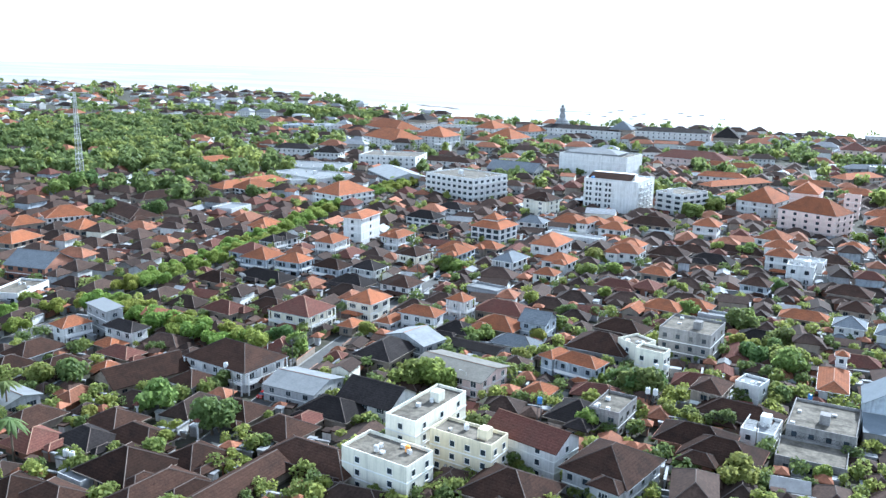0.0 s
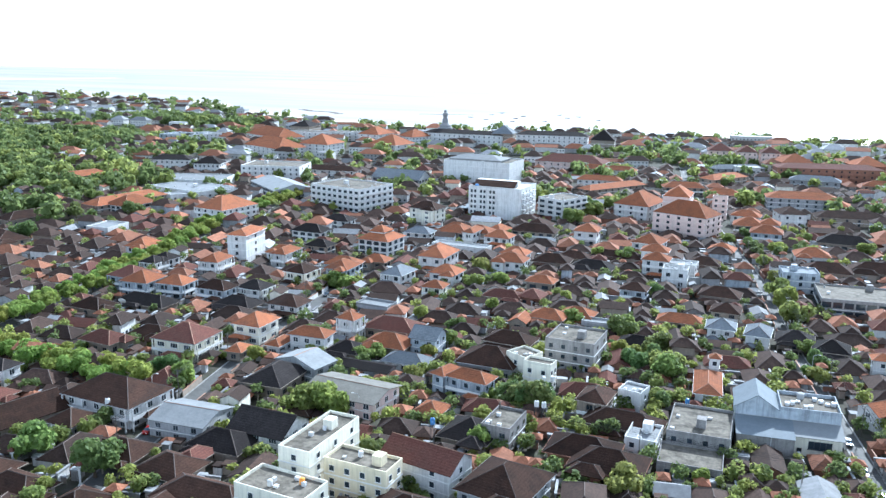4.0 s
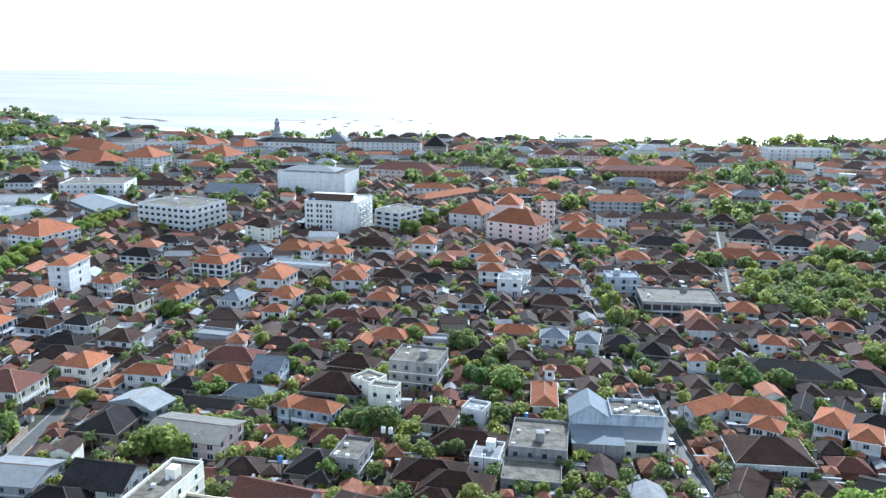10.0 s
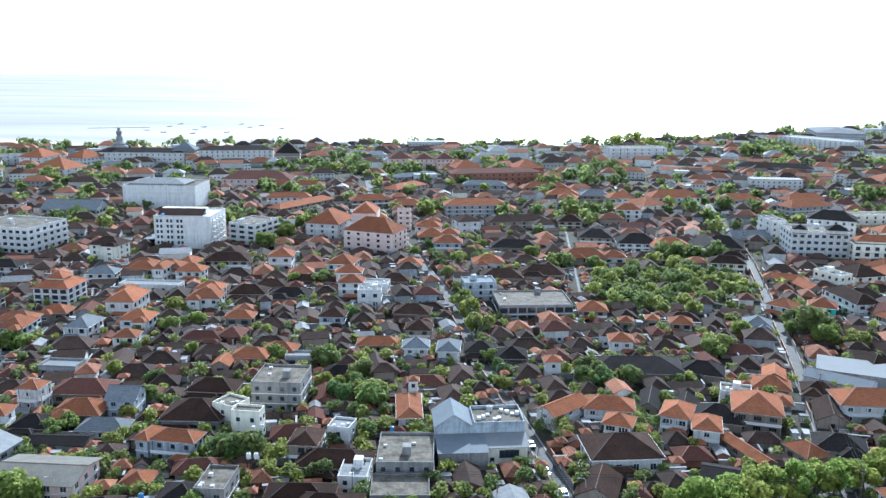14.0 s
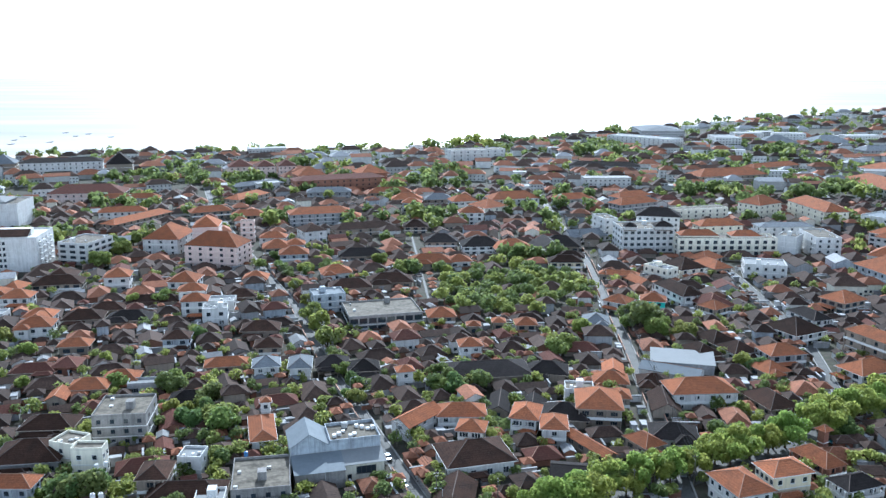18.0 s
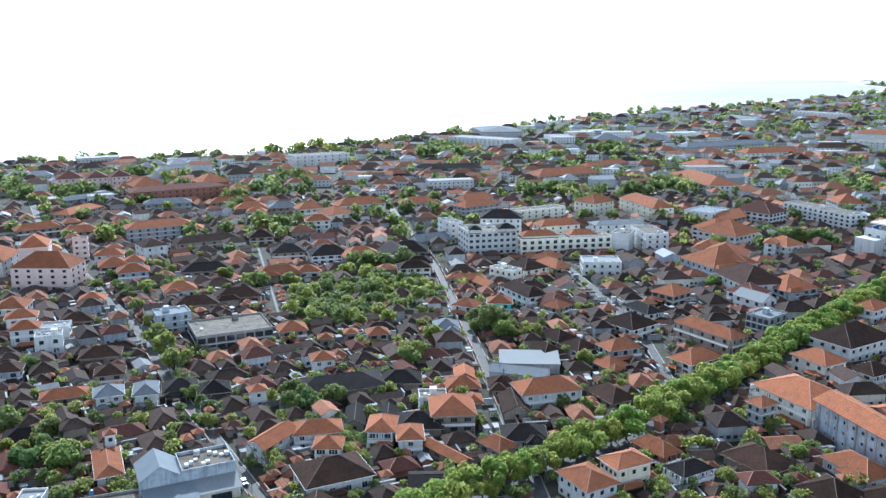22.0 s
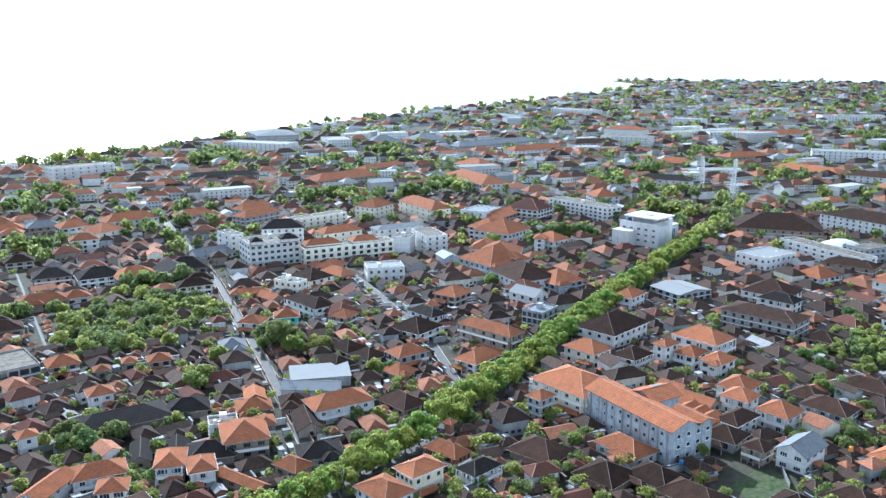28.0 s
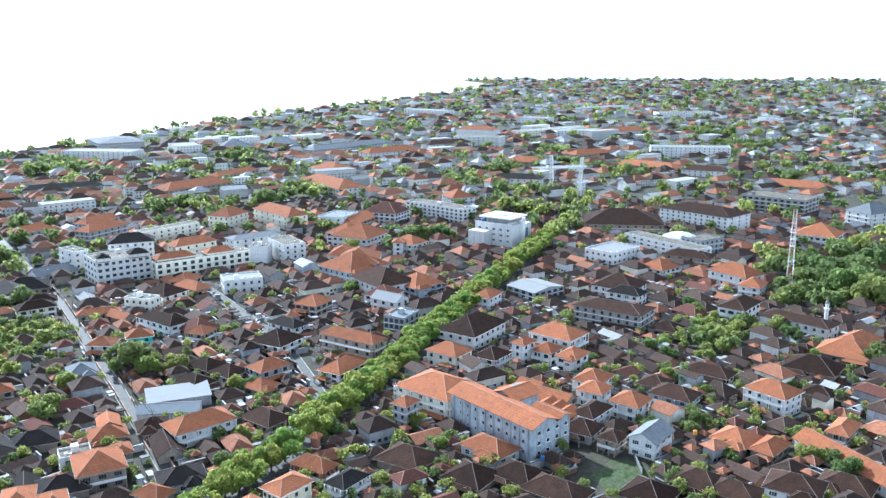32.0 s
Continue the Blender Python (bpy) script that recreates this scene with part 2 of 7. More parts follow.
_tone.color_ramp.elements[1].position, _tone.color_ramp.elements[1].color = 0.66, (0.33, 0.295, 0.265, 1)
_l.new(_geo.outputs["Position"], _bmap.inputs["Vector"])
_l.new(_bmap.outputs["Vector"], _bands.inputs["Vector"])
_l.new(_bands.outputs["Fac"], _tone.inputs["Fac"])
_l.new(_tone.outputs["Color"], _b.inputs["Base Color"])
_l.new(_geo.outputs["Position"], _map.inputs["Vector"])
_l.new(_map.outputs["Vector"], _noise.inputs["Vector"])
_l.new(_noise.outputs["Fac"], _bump.inputs["Height"])
_l.new(_bump.outputs["Normal"], _b.inputs["Normal"])
MATS["sea_water"] = sea_mat

# ---------------------------------------------------------------- mesh tools
class Geo:
    """Collects vertices and faces, each face with a material."""

    def __init__(self):
        self.v, self.f, self.k, self.mats = [], [], [], []

    def slot(self, mat):
        if mat not in self.mats:
            self.mats.append(mat)
        return self.mats.index(mat)

    def add(self, verts, faces, mat):
        o, s = len(self.v), self.slot(mat)
        self.v += verts
        self.f += [tuple(o + i for i in f) for f in faces]
        self.k += [s] * len(faces)
        return self

    def box(self, x0, x1, y0, y1, z0, z1, mat):
        v = [(x0, y0, z0), (x1, y0, z0), (x1, y1, z0), (x0, y1, z0), (x0, y0, z1), (x1, y0, z1), (x1, y1, z1), (x0, y1, z1)]
        return self.add(v, [(3, 2, 1, 0), (4, 5, 6, 7), (0, 1, 5, 4), (1, 2, 6, 5), (2, 3, 7, 6), (3, 0, 4, 7)], mat)

    def bar(self, a, b, r, mat, sides=4):
        """A straight bar from a to b."""
        a, b = Vector(a), Vector(b)
        w = (b - a).normalized()
        s = w.orthogonal().normalized()
        t = w.cross(s)
        ring = [s * math.cos(2 * math.pi * (i + 0.5) / sides) * r + t * math.sin(2 * math.pi * (i + 0.5) / sides) * r for i in range(sides)]
        v = [tuple(a + p) for p in ring] + [tuple(b + p) for p in ring]
        f = [(i, (i + 1) % sides, sides + (i + 1) % sides, sides + i) for i in range(sides)]
        return self.add(v, f + [tuple(range(sides))[::-1], tuple(range(sides, 2 * sides))], mat)

    def tube(self, pts, r, mat, sides=4):
        """A thin tube through several points, in one piece."""
        pts = [Vector(p) for p in pts]
        v, f = [], []
        for i, p in enumerate(pts):
            w = (pts[min(i + 1, len(pts) - 1)] - pts[max(i - 1, 0)]).normalized()
            s = w.cross(Vector((0, 0, 1))) if abs(w.z) < 0.9 else Vector((1, 0, 0))
            s.normalize()
            t = w.cross(s)
            v += [tuple(p + (s * math.cos(2 * math.pi * k / sides) + t * math.sin(2 * math.pi * k / sides)) * r) for k in range(sides)]
        for i in range(len(pts) - 1):
            f += [(i * sides + k, i * sides + (k + 1) % sides, (i + 1) * sides + (k + 1) % sides, (i + 1) * sides + k) for k in range(sides)]
        return self.add(v, f, mat)

    def lathe(self, profile, mat, cx=0, cy=0, sides=10):
        v, f = [], []
        for r, z in profile:
            v += [(cx + r * math.cos(2 * math.pi * i / sides), cy + r * math.sin(2 * math.pi * i / sides), z) for i in range(sides)]
        for k in range(len(profile) - 1):
            f += [(k * sides + i, k * sides + (i + 1) % sides, (k + 1) * sides + (i + 1) % sides, (k + 1) * sides + i) for i in range(sides)]
        f += [tuple(range(sides))[::-1], tuple(range((len(profile) - 1) * sides, len(profile) * sides))]
        return self.add(v, f, mat)

    def mesh(self, name):
        me = bpy.data.meshes.new(name)
        me.from_pydata(self.v, [], self.f)
        for mat in self.mats:
            me.materials.append(MATS[mat])
        me.polygons.foreach_set("material_index", self.k)
        me.update()
        return me


def part(name, geo, parent=None, label="", at=None):
    """One mesh object under a thing or a part."""
    ob = new(name, geo if isinstance(geo, bpy.types.Mesh) else geo.mesh(name))
    if parent:
        ob.parent = parent
    if at is not None:
        ob.matrix_basis = at
    if label:
        ob["label"] = label
    return ob


def thing(name, x, y, rot=0, z=0.0, label="", category="", group="", kind=""):
    ob = new(name)
    ob.empty_display_size = 0.5
    ob.matrix_basis = pose(x, y, z, 0, 0, rot)
    return tagged(ob, label, category, group, kind)


KEEP = defaultdict(list)   # ground that is taken, by cells: (x, y, cos, sin, half width, half depth)


def keep(x, y, rot, w, d, margin=1.0):
    a, b = w / 2 + margin, d / 2 + margin
    row, reach = (x, y, math.cos(radians(rot)), math.sin(radians(rot)), a, b), a + b + 8
    for i in range(int((x - reach) // 25), int((x + reach) // 25) + 1):
        for j in range(int((y - reach) // 25), int((y + reach) // 25) + 1):
            KEEP[i, j].append(row)


def hip(g, w, d, z, over, pitch, mat, thick=0.2, ridge=None, top=None):
    """A hipped roof over a w x d block. top: cut off at this share of its height."""
    a, b = w / 2 + over, d / 2 + over
    s = min(a, b)
    rise = s * pitch
    rx, ry = (a - s, 0.0) if a >= b else (0.0, b - s)
    if top:
        rise *= top
        rx, ry = a - s * top, b - s * top
    v = [(-a, -b, z), (a, -b, z), (a, b, z), (-a, b, z), (-a, -b, z + thick), (a, -b, z + thick), (a, b, z + thick), (-a, b, z + thick)]
    h = z + thick + rise
    if top:
        v += [(-rx, -ry, h), (rx, -ry, h), (rx, ry, h), (-rx, ry, h)]
        f = [(4, 5, 9, 8), (5, 6, 10, 9), (6, 7, 11, 10), (7, 4, 8, 11), (8, 9, 10, 11)]
        lines = [(4, 8), (5, 9), (6, 10), (7, 11)]
    else:
        e = 0.01
        v += [(-rx - e, -ry - e, h), (rx + e, ry + e, h)]
        f = [(4, 5, 9, 8), (5, 6, 9), (6, 7, 8, 9), (7, 4, 8)] if a >= b else [(4, 5, 8), (5, 6, 9, 8), (6, 7, 9), (7, 4, 8, 9)]
        lines = [(4, 8), (5, 9), (6, 9), (7, 8), (8, 9)] if a >= b else [(4, 8), (5, 8), (6, 9), (7, 9), (8, 9)]
    g.add(v, f + [(3, 2, 1, 0), (0, 1, 5, 4), (1, 2, 6, 5), (2, 3, 7, 6), (3, 0, 4, 7)], mat)
    if ridge is not None:
        for i, j in lines:
            if (Vector(v[i]) - Vector(v[j])).length > 0.3:
                ridge.bar(v[i], v[j], 0.12, ridge.cap, 4)
    return h


def gable(g, w, d, z, over, pitch, mat, wall, thick=0.16, along="x", ridge=None):
    """A gabled roof whose ridge runs along x (or y), with its two gable walls."""
    if along == "y":
        g2 = Geo()
        r2 = None
        if ridge is not None:
            r2 = Geo()
            r2.cap = ridge.cap
        h = gable(g2, d, w, z, over, pitch, mat, wall, thick, "x", r2)
        for src, dst in ((g2, g), (r2, ridge)):
            if src is not None and dst is not None:
                for face, k in zip(src.f, src.k):
                    dst.add([(-src.v[i][1], src.v[i][0], src.v[i][2]) for i in face], [tuple(range(len(face)))], src.mats[k])
        return h
    a, b = w / 2 + over, d / 2 + over
    h = z + d / 2 * pitch
    low = z - over * pitch
    for s in (-1, 1):
        v = [(-a, s * b, low), (a, s * b, low), (a, 0, h), (-a, 0, h), (-a, s * b, low + thick), (a, s * b, low + thick), (a, 0, h + thick), (-a, 0, h + thick)]
        f = [(0, 1, 2, 3), (7, 6, 5, 4), (0, 4, 5, 1), (1, 5, 6, 2), (3, 7, 4, 0)]
        g.add(v, f if s > 0 else [q[::-1] for q in f], mat)
    for s in (-1, 1):
        x = s * (w / 2 - 0.02)
        g.add([(x, -d / 2, z - 0.02), (x, d / 2, z - 0.02), (x, 0, h - 0.02)], [(0, 1, 2) if s > 0 else (2, 1, 0)], wall)
    if ridge is not None:
        ridge.bar((-a, 0, h + thick), (a, 0, h + thick), 0.13, ridge.cap)
    return h + thick


WINDOWS = {}


def window_mesh(w, h, frame_mat="trim_white", pane="pane_dark", bars=1):
    key = (round(w, 1), round(h, 1), frame_mat, pane, bars)
    if key not in WINDOWS:
        g, t = Geo(), 0.07
        a, c, p, q = w / 2, h / 2, w / 2 - t, h / 2 - t
        rect = lambda u, v, y: [(-u, y, -v), (u, y, -v), (u, y, v), (-u, y, v)]
        ring = lambda i, j: [(i + k, i + (k + 1) % 4, j + (k + 1) % 4, j + k) for k in range(4)]
        o = len(g.v)
        g.add(rect(a, c, 0.02) + rect(a, c, -0.08) + rect(p, q, -0.08) + rect(p, q, -0.02), ring(0, 4) + ring(4, 8) + ring(8, 12), frame_mat)
        g.f.append((12, 13, 14, 15))
        g.k.append(g.slot(pane))
        m = 1 + int(w / 1.1) if w > 1.4 else 0
        for i in range(1, m):
            u = -a + w * i / m
            g.box(u - 0.045, u + 0.045, -0.075, -0.03, -q, q, frame_mat)
        g.box(-a - 0.12, a + 0.12, -0.2, 0.02, -c - 0.12, -c - 0.002, frame_mat)
        WINDOWS[key] = g.mesh("window")
    return WINDOWS[key]


SIDES = ((0, 0, -1), (90, 1, 0), (180, 0, 1), (270, -1, 0))


def windows(parent, x, y, rot, w, d, z0, storeys, floor_h, nx, ny, size=(1.2, 1.3), frame_mat="trim_white", pane="pane_dark", skip=(), every_side=False):
    """Windows in rows on the walls of a w x d block that look towards the open side of the place."""
    me = window_mesh(*size, frame_mat, pane)
    for turn, sx, sy in SIDES:
        c, s = math.cos(radians(rot)), math.sin(radians(rot))
        out = Vector((c * sx - s * sy, s * sx + c * sy))
        if not every_side and out.dot(Vector((x, y))) > 0:
            continue
        n, span, off = (nx, w, d / 2) if sx == 0 else (ny, d, w / 2)
        row = Geo()
        for k in range(storeys):
            if k in skip or not n:
                continue
            if math.hypot(x, y) > 340:
                for i in range(n):
                    u, v = -span / 2 + span * (i + 0.5) / n, floor_h * (k + 0.52)
                    row.box(u - size[0] / 2, u + size[0] / 2, -0.08, 0.02, v - size[1] / 2, v + size[1] / 2, pane)
                continue
            for i in range(n):
                u = -span / 2 + span * (i + 0.5) / n
                part("window", me, parent, at=pose(0, 0, 0, 0, 0, turn) @ pose(u, -off - 0.001, z0 + floor_h * (k + 0.52)))
        if row.v:
            tagged(part("far_glazing", row, parent, at=pose(0, 0, 0, 0, 0, turn) @ pose(0, -off, z0)), kind="stuff")


def house(x, y, rot, w, d, h, roof="orange", wall="white", kind="hip", pitch=0.55, over=0.9, n=None, size=(1.4, 1.5), label="", name="house", along="x", band=True, storeys=None, balcony=False, z=0.0, group=""):
    """A house of one or more storeys: walls, tiled roof with ridge caps, floor band, windows, perhaps a balcony."""
    words = {"orange": "orange clay tile", "red": "faded red tile", "brown": "dark brown tile", "dark": "blackened tile", "slate": "grey slate tile", "metal": "grey metal sheet", "asbestos": "weathered grey sheet", "white": "white sheet", "blue": "pale blue sheet", "concrete": "flat concrete"}
    storeys = storeys or max(1, round(h / 3.3))
    form = {"hip": "hipped", "gable": "gabled", "tier": "two-tiered hipped", "flat": "flat", "shed": "sloping"}[kind]
    tall = {1: "single-storey", 2: "two-storey", 3: "three-storey"}.get(storeys, "tall")
    h0 = thing(name, x, y, rot, z, label or f"{tall} {wall} walled house with a {form} {words[roof]} roof", "house" if name == "house" else "building", group)
    keep(x, y, rot, w, d, over + 0.6)
    wm, rm = "wall_" + wall, "concrete_old" if roof == "concrete" else "roof_" + roof
    g = Geo()
    g.box(-w / 2, w / 2, -d / 2, d / 2, 0, h, wm)
    g.box(-w / 2 - 0.06, w / 2 + 0.06, -d / 2 - 0.06, d / 2 + 0.06, 0, 0.5, "concrete_old")
    part("wall", g, h0)
    ridge = Geo()
    ridge.cap = "ridge_dark" if roof in ("brown", "dark", "slate") else "ridge_pale"
    g = Geo()
    if kind == "hip":
        hip(g, w, d, h, over, pitch, rm, ridge=ridge)
    elif kind == "gable":
        gable(g, w, d, h, over, pitch, rm, wm, along=along, ridge=ridge)
    elif kind == "tier":
        t = hip(g, w, d, h, over, pitch, rm, ridge=ridge, top=0.55)
        a, b = w / 2 + over, d / 2 + over
        s = min(a, b) * 0.55
        w2, d2 = (a - s) * 2 - 0.5, (b - s) * 2 - 0.5
        g.box(-w2 / 2, w2 / 2, -d2 / 2, d2 / 2, t - 0.05, t + 0.7, wm)
        hip(g, w2, d2, t + 0.7, 0.7, pitch * 1.1, rm, ridge=ridge)
    elif kind == "shed":
        g.add([(-w / 2 - over, -d / 2 - over, h), (w / 2 + over, -d / 2 - over, h), (w / 2 + over, d / 2 + over, h + d * pitch), (-w / 2 - over, d / 2 + over, h + d * pitch),
               (-w / 2 - over, -d / 2 - over, h + 0.15), (w / 2 + over, -d / 2 - over, h + 0.15), (w / 2 + over, d / 2 + over, h + d * pitch + 0.15), (-w / 2 - over, d / 2 + over, h + d * pitch + 0.15)],
              [(3, 2, 1, 0), (4, 5, 6, 7), (0, 1, 5, 4), (1, 2, 6, 5), (2, 3, 7, 6), (3, 0, 4, 7)], rm)
    else:
        g.box(-w / 2 + 0.25, w / 2 - 0.25, -d / 2 + 0.25, d / 2 - 0.25, h, h + 0.06, rm)
        q = Geo()
        for x0, x1, y0, y1 in ((-w / 2, w / 2, -d / 2, -d / 2 + 0.22), (-w / 2, w / 2, d / 2 - 0.22, d / 2), (-w / 2, -w / 2 + 0.22, -d / 2 + 0.22, d / 2 - 0.22), (w / 2 - 0.22, w / 2, -d / 2 + 0.22, d / 2 - 0.22)):
            q.box(x0, x1, y0, y1, h, h + 0.8, wm)
        part("parapet", q, h0)
    top = part("roof", g, h0)
    if ridge.v:
        part("ridge_cap", ridge, top)
    fh = h / storeys
    mark = int(abs(x) * 7 + abs(y) * 13)
    if band and kind != "flat":
        g = Geo()
        a, b, o = w / 2 + over - 0.05, d / 2 + over - 0.05, 0.14
        zt = h - (over * pitch if kind == "gable" else 0)
        eave = "trim_white" if wall in ("white", "ivory", "cream", "pink", "teal") and mark % 3 == 0 else "wall_grey" if wall in ("white", "ivory", "cream", "blue", "pink", "teal") else "wall_" + wall
        if kind in ("hip", "tier"):
            for x0, x1, y0, y1 in ((-a - o, a + o, -b - o, -b), (-a - o, a + o, b, b + o), (-a - o, -a, -b, b), (a, a + o, -b, b)):
                g.box(x0, x1, y0, y1, zt - 0.03, zt + 0.17, eave)
            part("fascia", g, h0)
    if storeys > 1:
        g = Geo()
        for k in range(1, storeys):
            g.box(-w / 2 - 0.12, w / 2 + 0.12, -d / 2 - 0.12, d / 2 + 0.12, fh * k - 0.14, fh * k + 0.14, "trim_white")
        part("floor_band", g, h0)
    if n is None:
        n = (max(1, round(w / 5.0)), max(1, round(d / 5.0)))
        size = ((1.6, 1.4), (2.3, 1.5), (2.8, 1.6), (1.8, 1.7))[mark % 4]
        balcony = balcony or (storeys > 1 and kind == "hip" and mark % 5 < 3)
    windows(h0, x, y, rot, w, d, 0, storeys, fh, n[0], n[1], size, "trim_white" if wall in ("white", "ivory", "cream", "pink") else "wall_" + wall)
    if name == "hotel" and storeys > 2 and n[0]:
        # access balconies with solid parapets on every upper floor
        for turn, sx, sy in SIDES:
            c, s = math.cos(radians(rot)), math.sin(radians(rot))
            if (c * sx - s * sy) * x + (s * sx + c * sy) * y > -0.35 * math.hypot(x, y):
                continue
            span, off = (w, d / 2) if sx == 0 else (d, w / 2)
            for k in range(1, storeys):
                g = Geo().box(-span / 2 + 0.4, span / 2 - 0.4, -off - 1.3, -off - 0.13, fh * k - 0.12, fh * k + 0.06, wm)
                g.box(-span / 2 + 0.4, span / 2 - 0.4, -off - 1.3, -off - 1.18, fh * k + 0.06, fh * k + 0.85, wm)
                part("balcony", g, h0, at=pose(0, 0, 0, 0, 0, turn))
    if kind == "flat" and w > 6 and d > 6 and h > 4:
        r = random.Random(mark)
        if mark % 2:
            a, c = r.uniform(-w / 2 + 2, w / 2 - 4), r.uniform(-d / 2 + 2, d / 2 - 4)
            part("stair_head", Geo().box(a, a + 2.4, c, c + 2.8, h + 0.061, h + 2.5, wm), h0)
        for i in range(2 + mark % 3):
            a, c = r.uniform(-w / 2 + 0.6, w / 2 - 1.8), r.uniform(-d / 2 + 0.6, d / 2 - 1.8)
            part("vent_unit", Geo().box(a, a + r.uniform(0.7, 1.2), c, c + r.uniform(0.6, 1.0), h + 0.061, h + r.uniform(0.5, 1.1), "steel_white"), h0)
    if kind == "hip" and w > 7 and z == 0 and math.hypot(x, y) < 450 and mark % 3 != 1:
        # a lower porch roof on the side that looks down the slope of the town
        turn, sx, sy = min(SIDES, key=lambda q: (math.cos(radians(rot)) * q[1] - math.sin(radians(rot)) * q[2]) * x + (math.sin(radians(rot)) * q[1] + math.cos(radians(rot)) * q[2]) * y)
        span, off = (w, d / 2) if sx == 0 else (d, w / 2)
        pw, zp = span * (0.45 + 0.1 * (mark % 4)), min(fh, 3.2) * 0.92
        shift = (span - pw) / 2 * (-1, 0, 1)[mark % 3]
        g, r = Geo(), Geo()
        r.cap = ridge.cap
        hip(g, pw, 2.6, zp, 0.5, 0.5, rm, ridge=r)
        porch = part("porch_roof", g, h0, at=pose(0, 0, 0, 0, 0, turn) @ pose(shift, -off - 1.8, 0))
        part("ridge_cap", r, porch)
        for sgn in (-1, 1):
            part("post", Geo().box(sgn * pw / 2 - 0.15, sgn * pw / 2 + 0.15, -1.3, -1.0, 0, zp, wm), porch)
    if kind == "hip" and w > 8 and d > 7 and z == 0 and math.hypot(x, y) < 520 and mark % 3 == 1 and not balcony:
        # a cross wing under a roof of its own
        turn, sx, sy = min(SIDES, key=lambda q: (math.cos(radians(rot)) * q[1] - math.sin(radians(rot)) * q[2]) * x + (math.sin(radians(rot)) * q[1] + math.cos(radians(rot)) * q[2]) * y)
        span, off = (w, d / 2) if sx == 0 else (d, w / 2)
        pw = span * (0.38 + 0.04 * (mark % 4))
        shift = (span - pw) / 2 * (-0.9, 0.9)[mark % 2]
        wing = part("wing", Geo().box(-pw / 2, pw / 2, -1.4, 1.39, 0, h, wm), h0, at=pose(0, 0, 0, 0, 0, turn) @ pose(shift, -off - 1.4, 0))
        g, r = Geo(), Geo()
        r.cap = ridge.cap
        hip(g, pw, 4.4, h + 0.03, over * 0.8, pitch, rm, ridge=r)
        part("wing_roof", g, wing, at=pose(0, 0.8, 0))
        part("ridge_cap", r, wing, at=pose(0, 0.8, 0))
        for k in range(storeys):
            part("window", window_mesh(min(pw - 0.8, 2.2), 1.4), wing, at=pose(0, -1.401, fh * (k + 0.52)))
    if balcony:
        for turn, sx, sy in SIDES:
            c, s = math.cos(radians(rot)), math.sin(radians(rot))
            if (c * sx - s * sy) * x + (s * sx + c * sy) * y > -0.5 * math.hypot(x, y):
                continue
            span, off = (w, d / 2) if sx == 0 else (d, w / 2)
            g = Geo()
            zb = fh * (storeys - 1)
            g.box(-span / 2, span / 2, -off - 1.5, -off, zb - 0.2, zb, wm)
            slab = part("balcony", g, h0, at=pose(0, 0, 0, 0, 0, turn))
            part("railing", Geo().box(-span / 2, span / 2, -off - 1.5, -off - 1.38, zb + 0.002, zb + 0.95, "trim_white"), slab)
            for i in range(4):
                u = -span / 2 + 0.2 + (span - 0.4) * i / 3
                part("column", Geo().box(u - 0.18, u + 0.18, -off - 1.36, -off - 1.02, 0, h - 0.02, wm), slab)
    return h0


# ---------------------------------------------------------------- trees
def cards(rng, centres, radii, count, size, flat=1.0):
    """Leaf sprays as small bent quads on the skins of several lumps."""
    per = rng.choice(len(centres), count, p=radii**2 / (radii**2).sum())
    n = rng.normal(size=(count, 3))
    n[:, 2] = n[:, 2] * 0.8 + 0.35
    n /= np.linalg.norm(n, axis=1, keepdims=True)
    p = centres[per] + n * (radii[per] * rng.uniform(0.72, 1.06, count))[:, None] * np.array([1, 1, flat])
    m = n + rng.normal(size=(count, 3)) * 0.55
    m /= np.linalg.norm(m, axis=1, keepdims=True)
    u = np.cross(m, rng.normal(size=(count, 3)))
    u /= np.linalg.norm(u, axis=1, keepdims=True)
    v = np.cross(m, u)
    s = (size * rng.uniform(0.6, 1.35, count))[:, None]
    q = np.stack([p - u * s - v * s * 0.6, p + u * s * 0.5 - v * s * 0.8 + m * s * 0.2, p + u * s + v * s * 0.6, p - u * s * 0.6 + v * s * 0.8 - m * s * 0.25], 1)
    return q


def quad_mesh(name, quads, mats, slots=None):
    n = len(quads)
    me = bpy.data.meshes.new(name)
    me.vertices.add(4 * n)
    me.vertices.foreach_set("co", quads.reshape(-1).astype(np.float32))
    me.loops.add(4 * n)
    me.loops.foreach_set("vertex_index", np.arange(4 * n, dtype=np.int32))
    me.polygons.add(n)
    me.polygons.foreach_set("loop_start", np.arange(0, 4 * n, 4, dtype=np.int32))
    for k in mats:
        me.materials.append(MATS[k])
    if slots is not None:
        me.polygons.foreach_set("material_index", np.asarray(slots, dtype=np.int32))
    me.update()
    return me


def lumps(rng, n, spread, height, r0, r1):
    c = rng.uniform(-1, 1, (n, 3))
    c[:, :2] *= spread
    c[:, 2] = height * (0.5 + 0.5 * c[:, 2]) * (1 - 0.35 * np.hypot(c[:, 0], c[:, 1]) / spread)
    return c, rng.uniform(r0, r1, n)


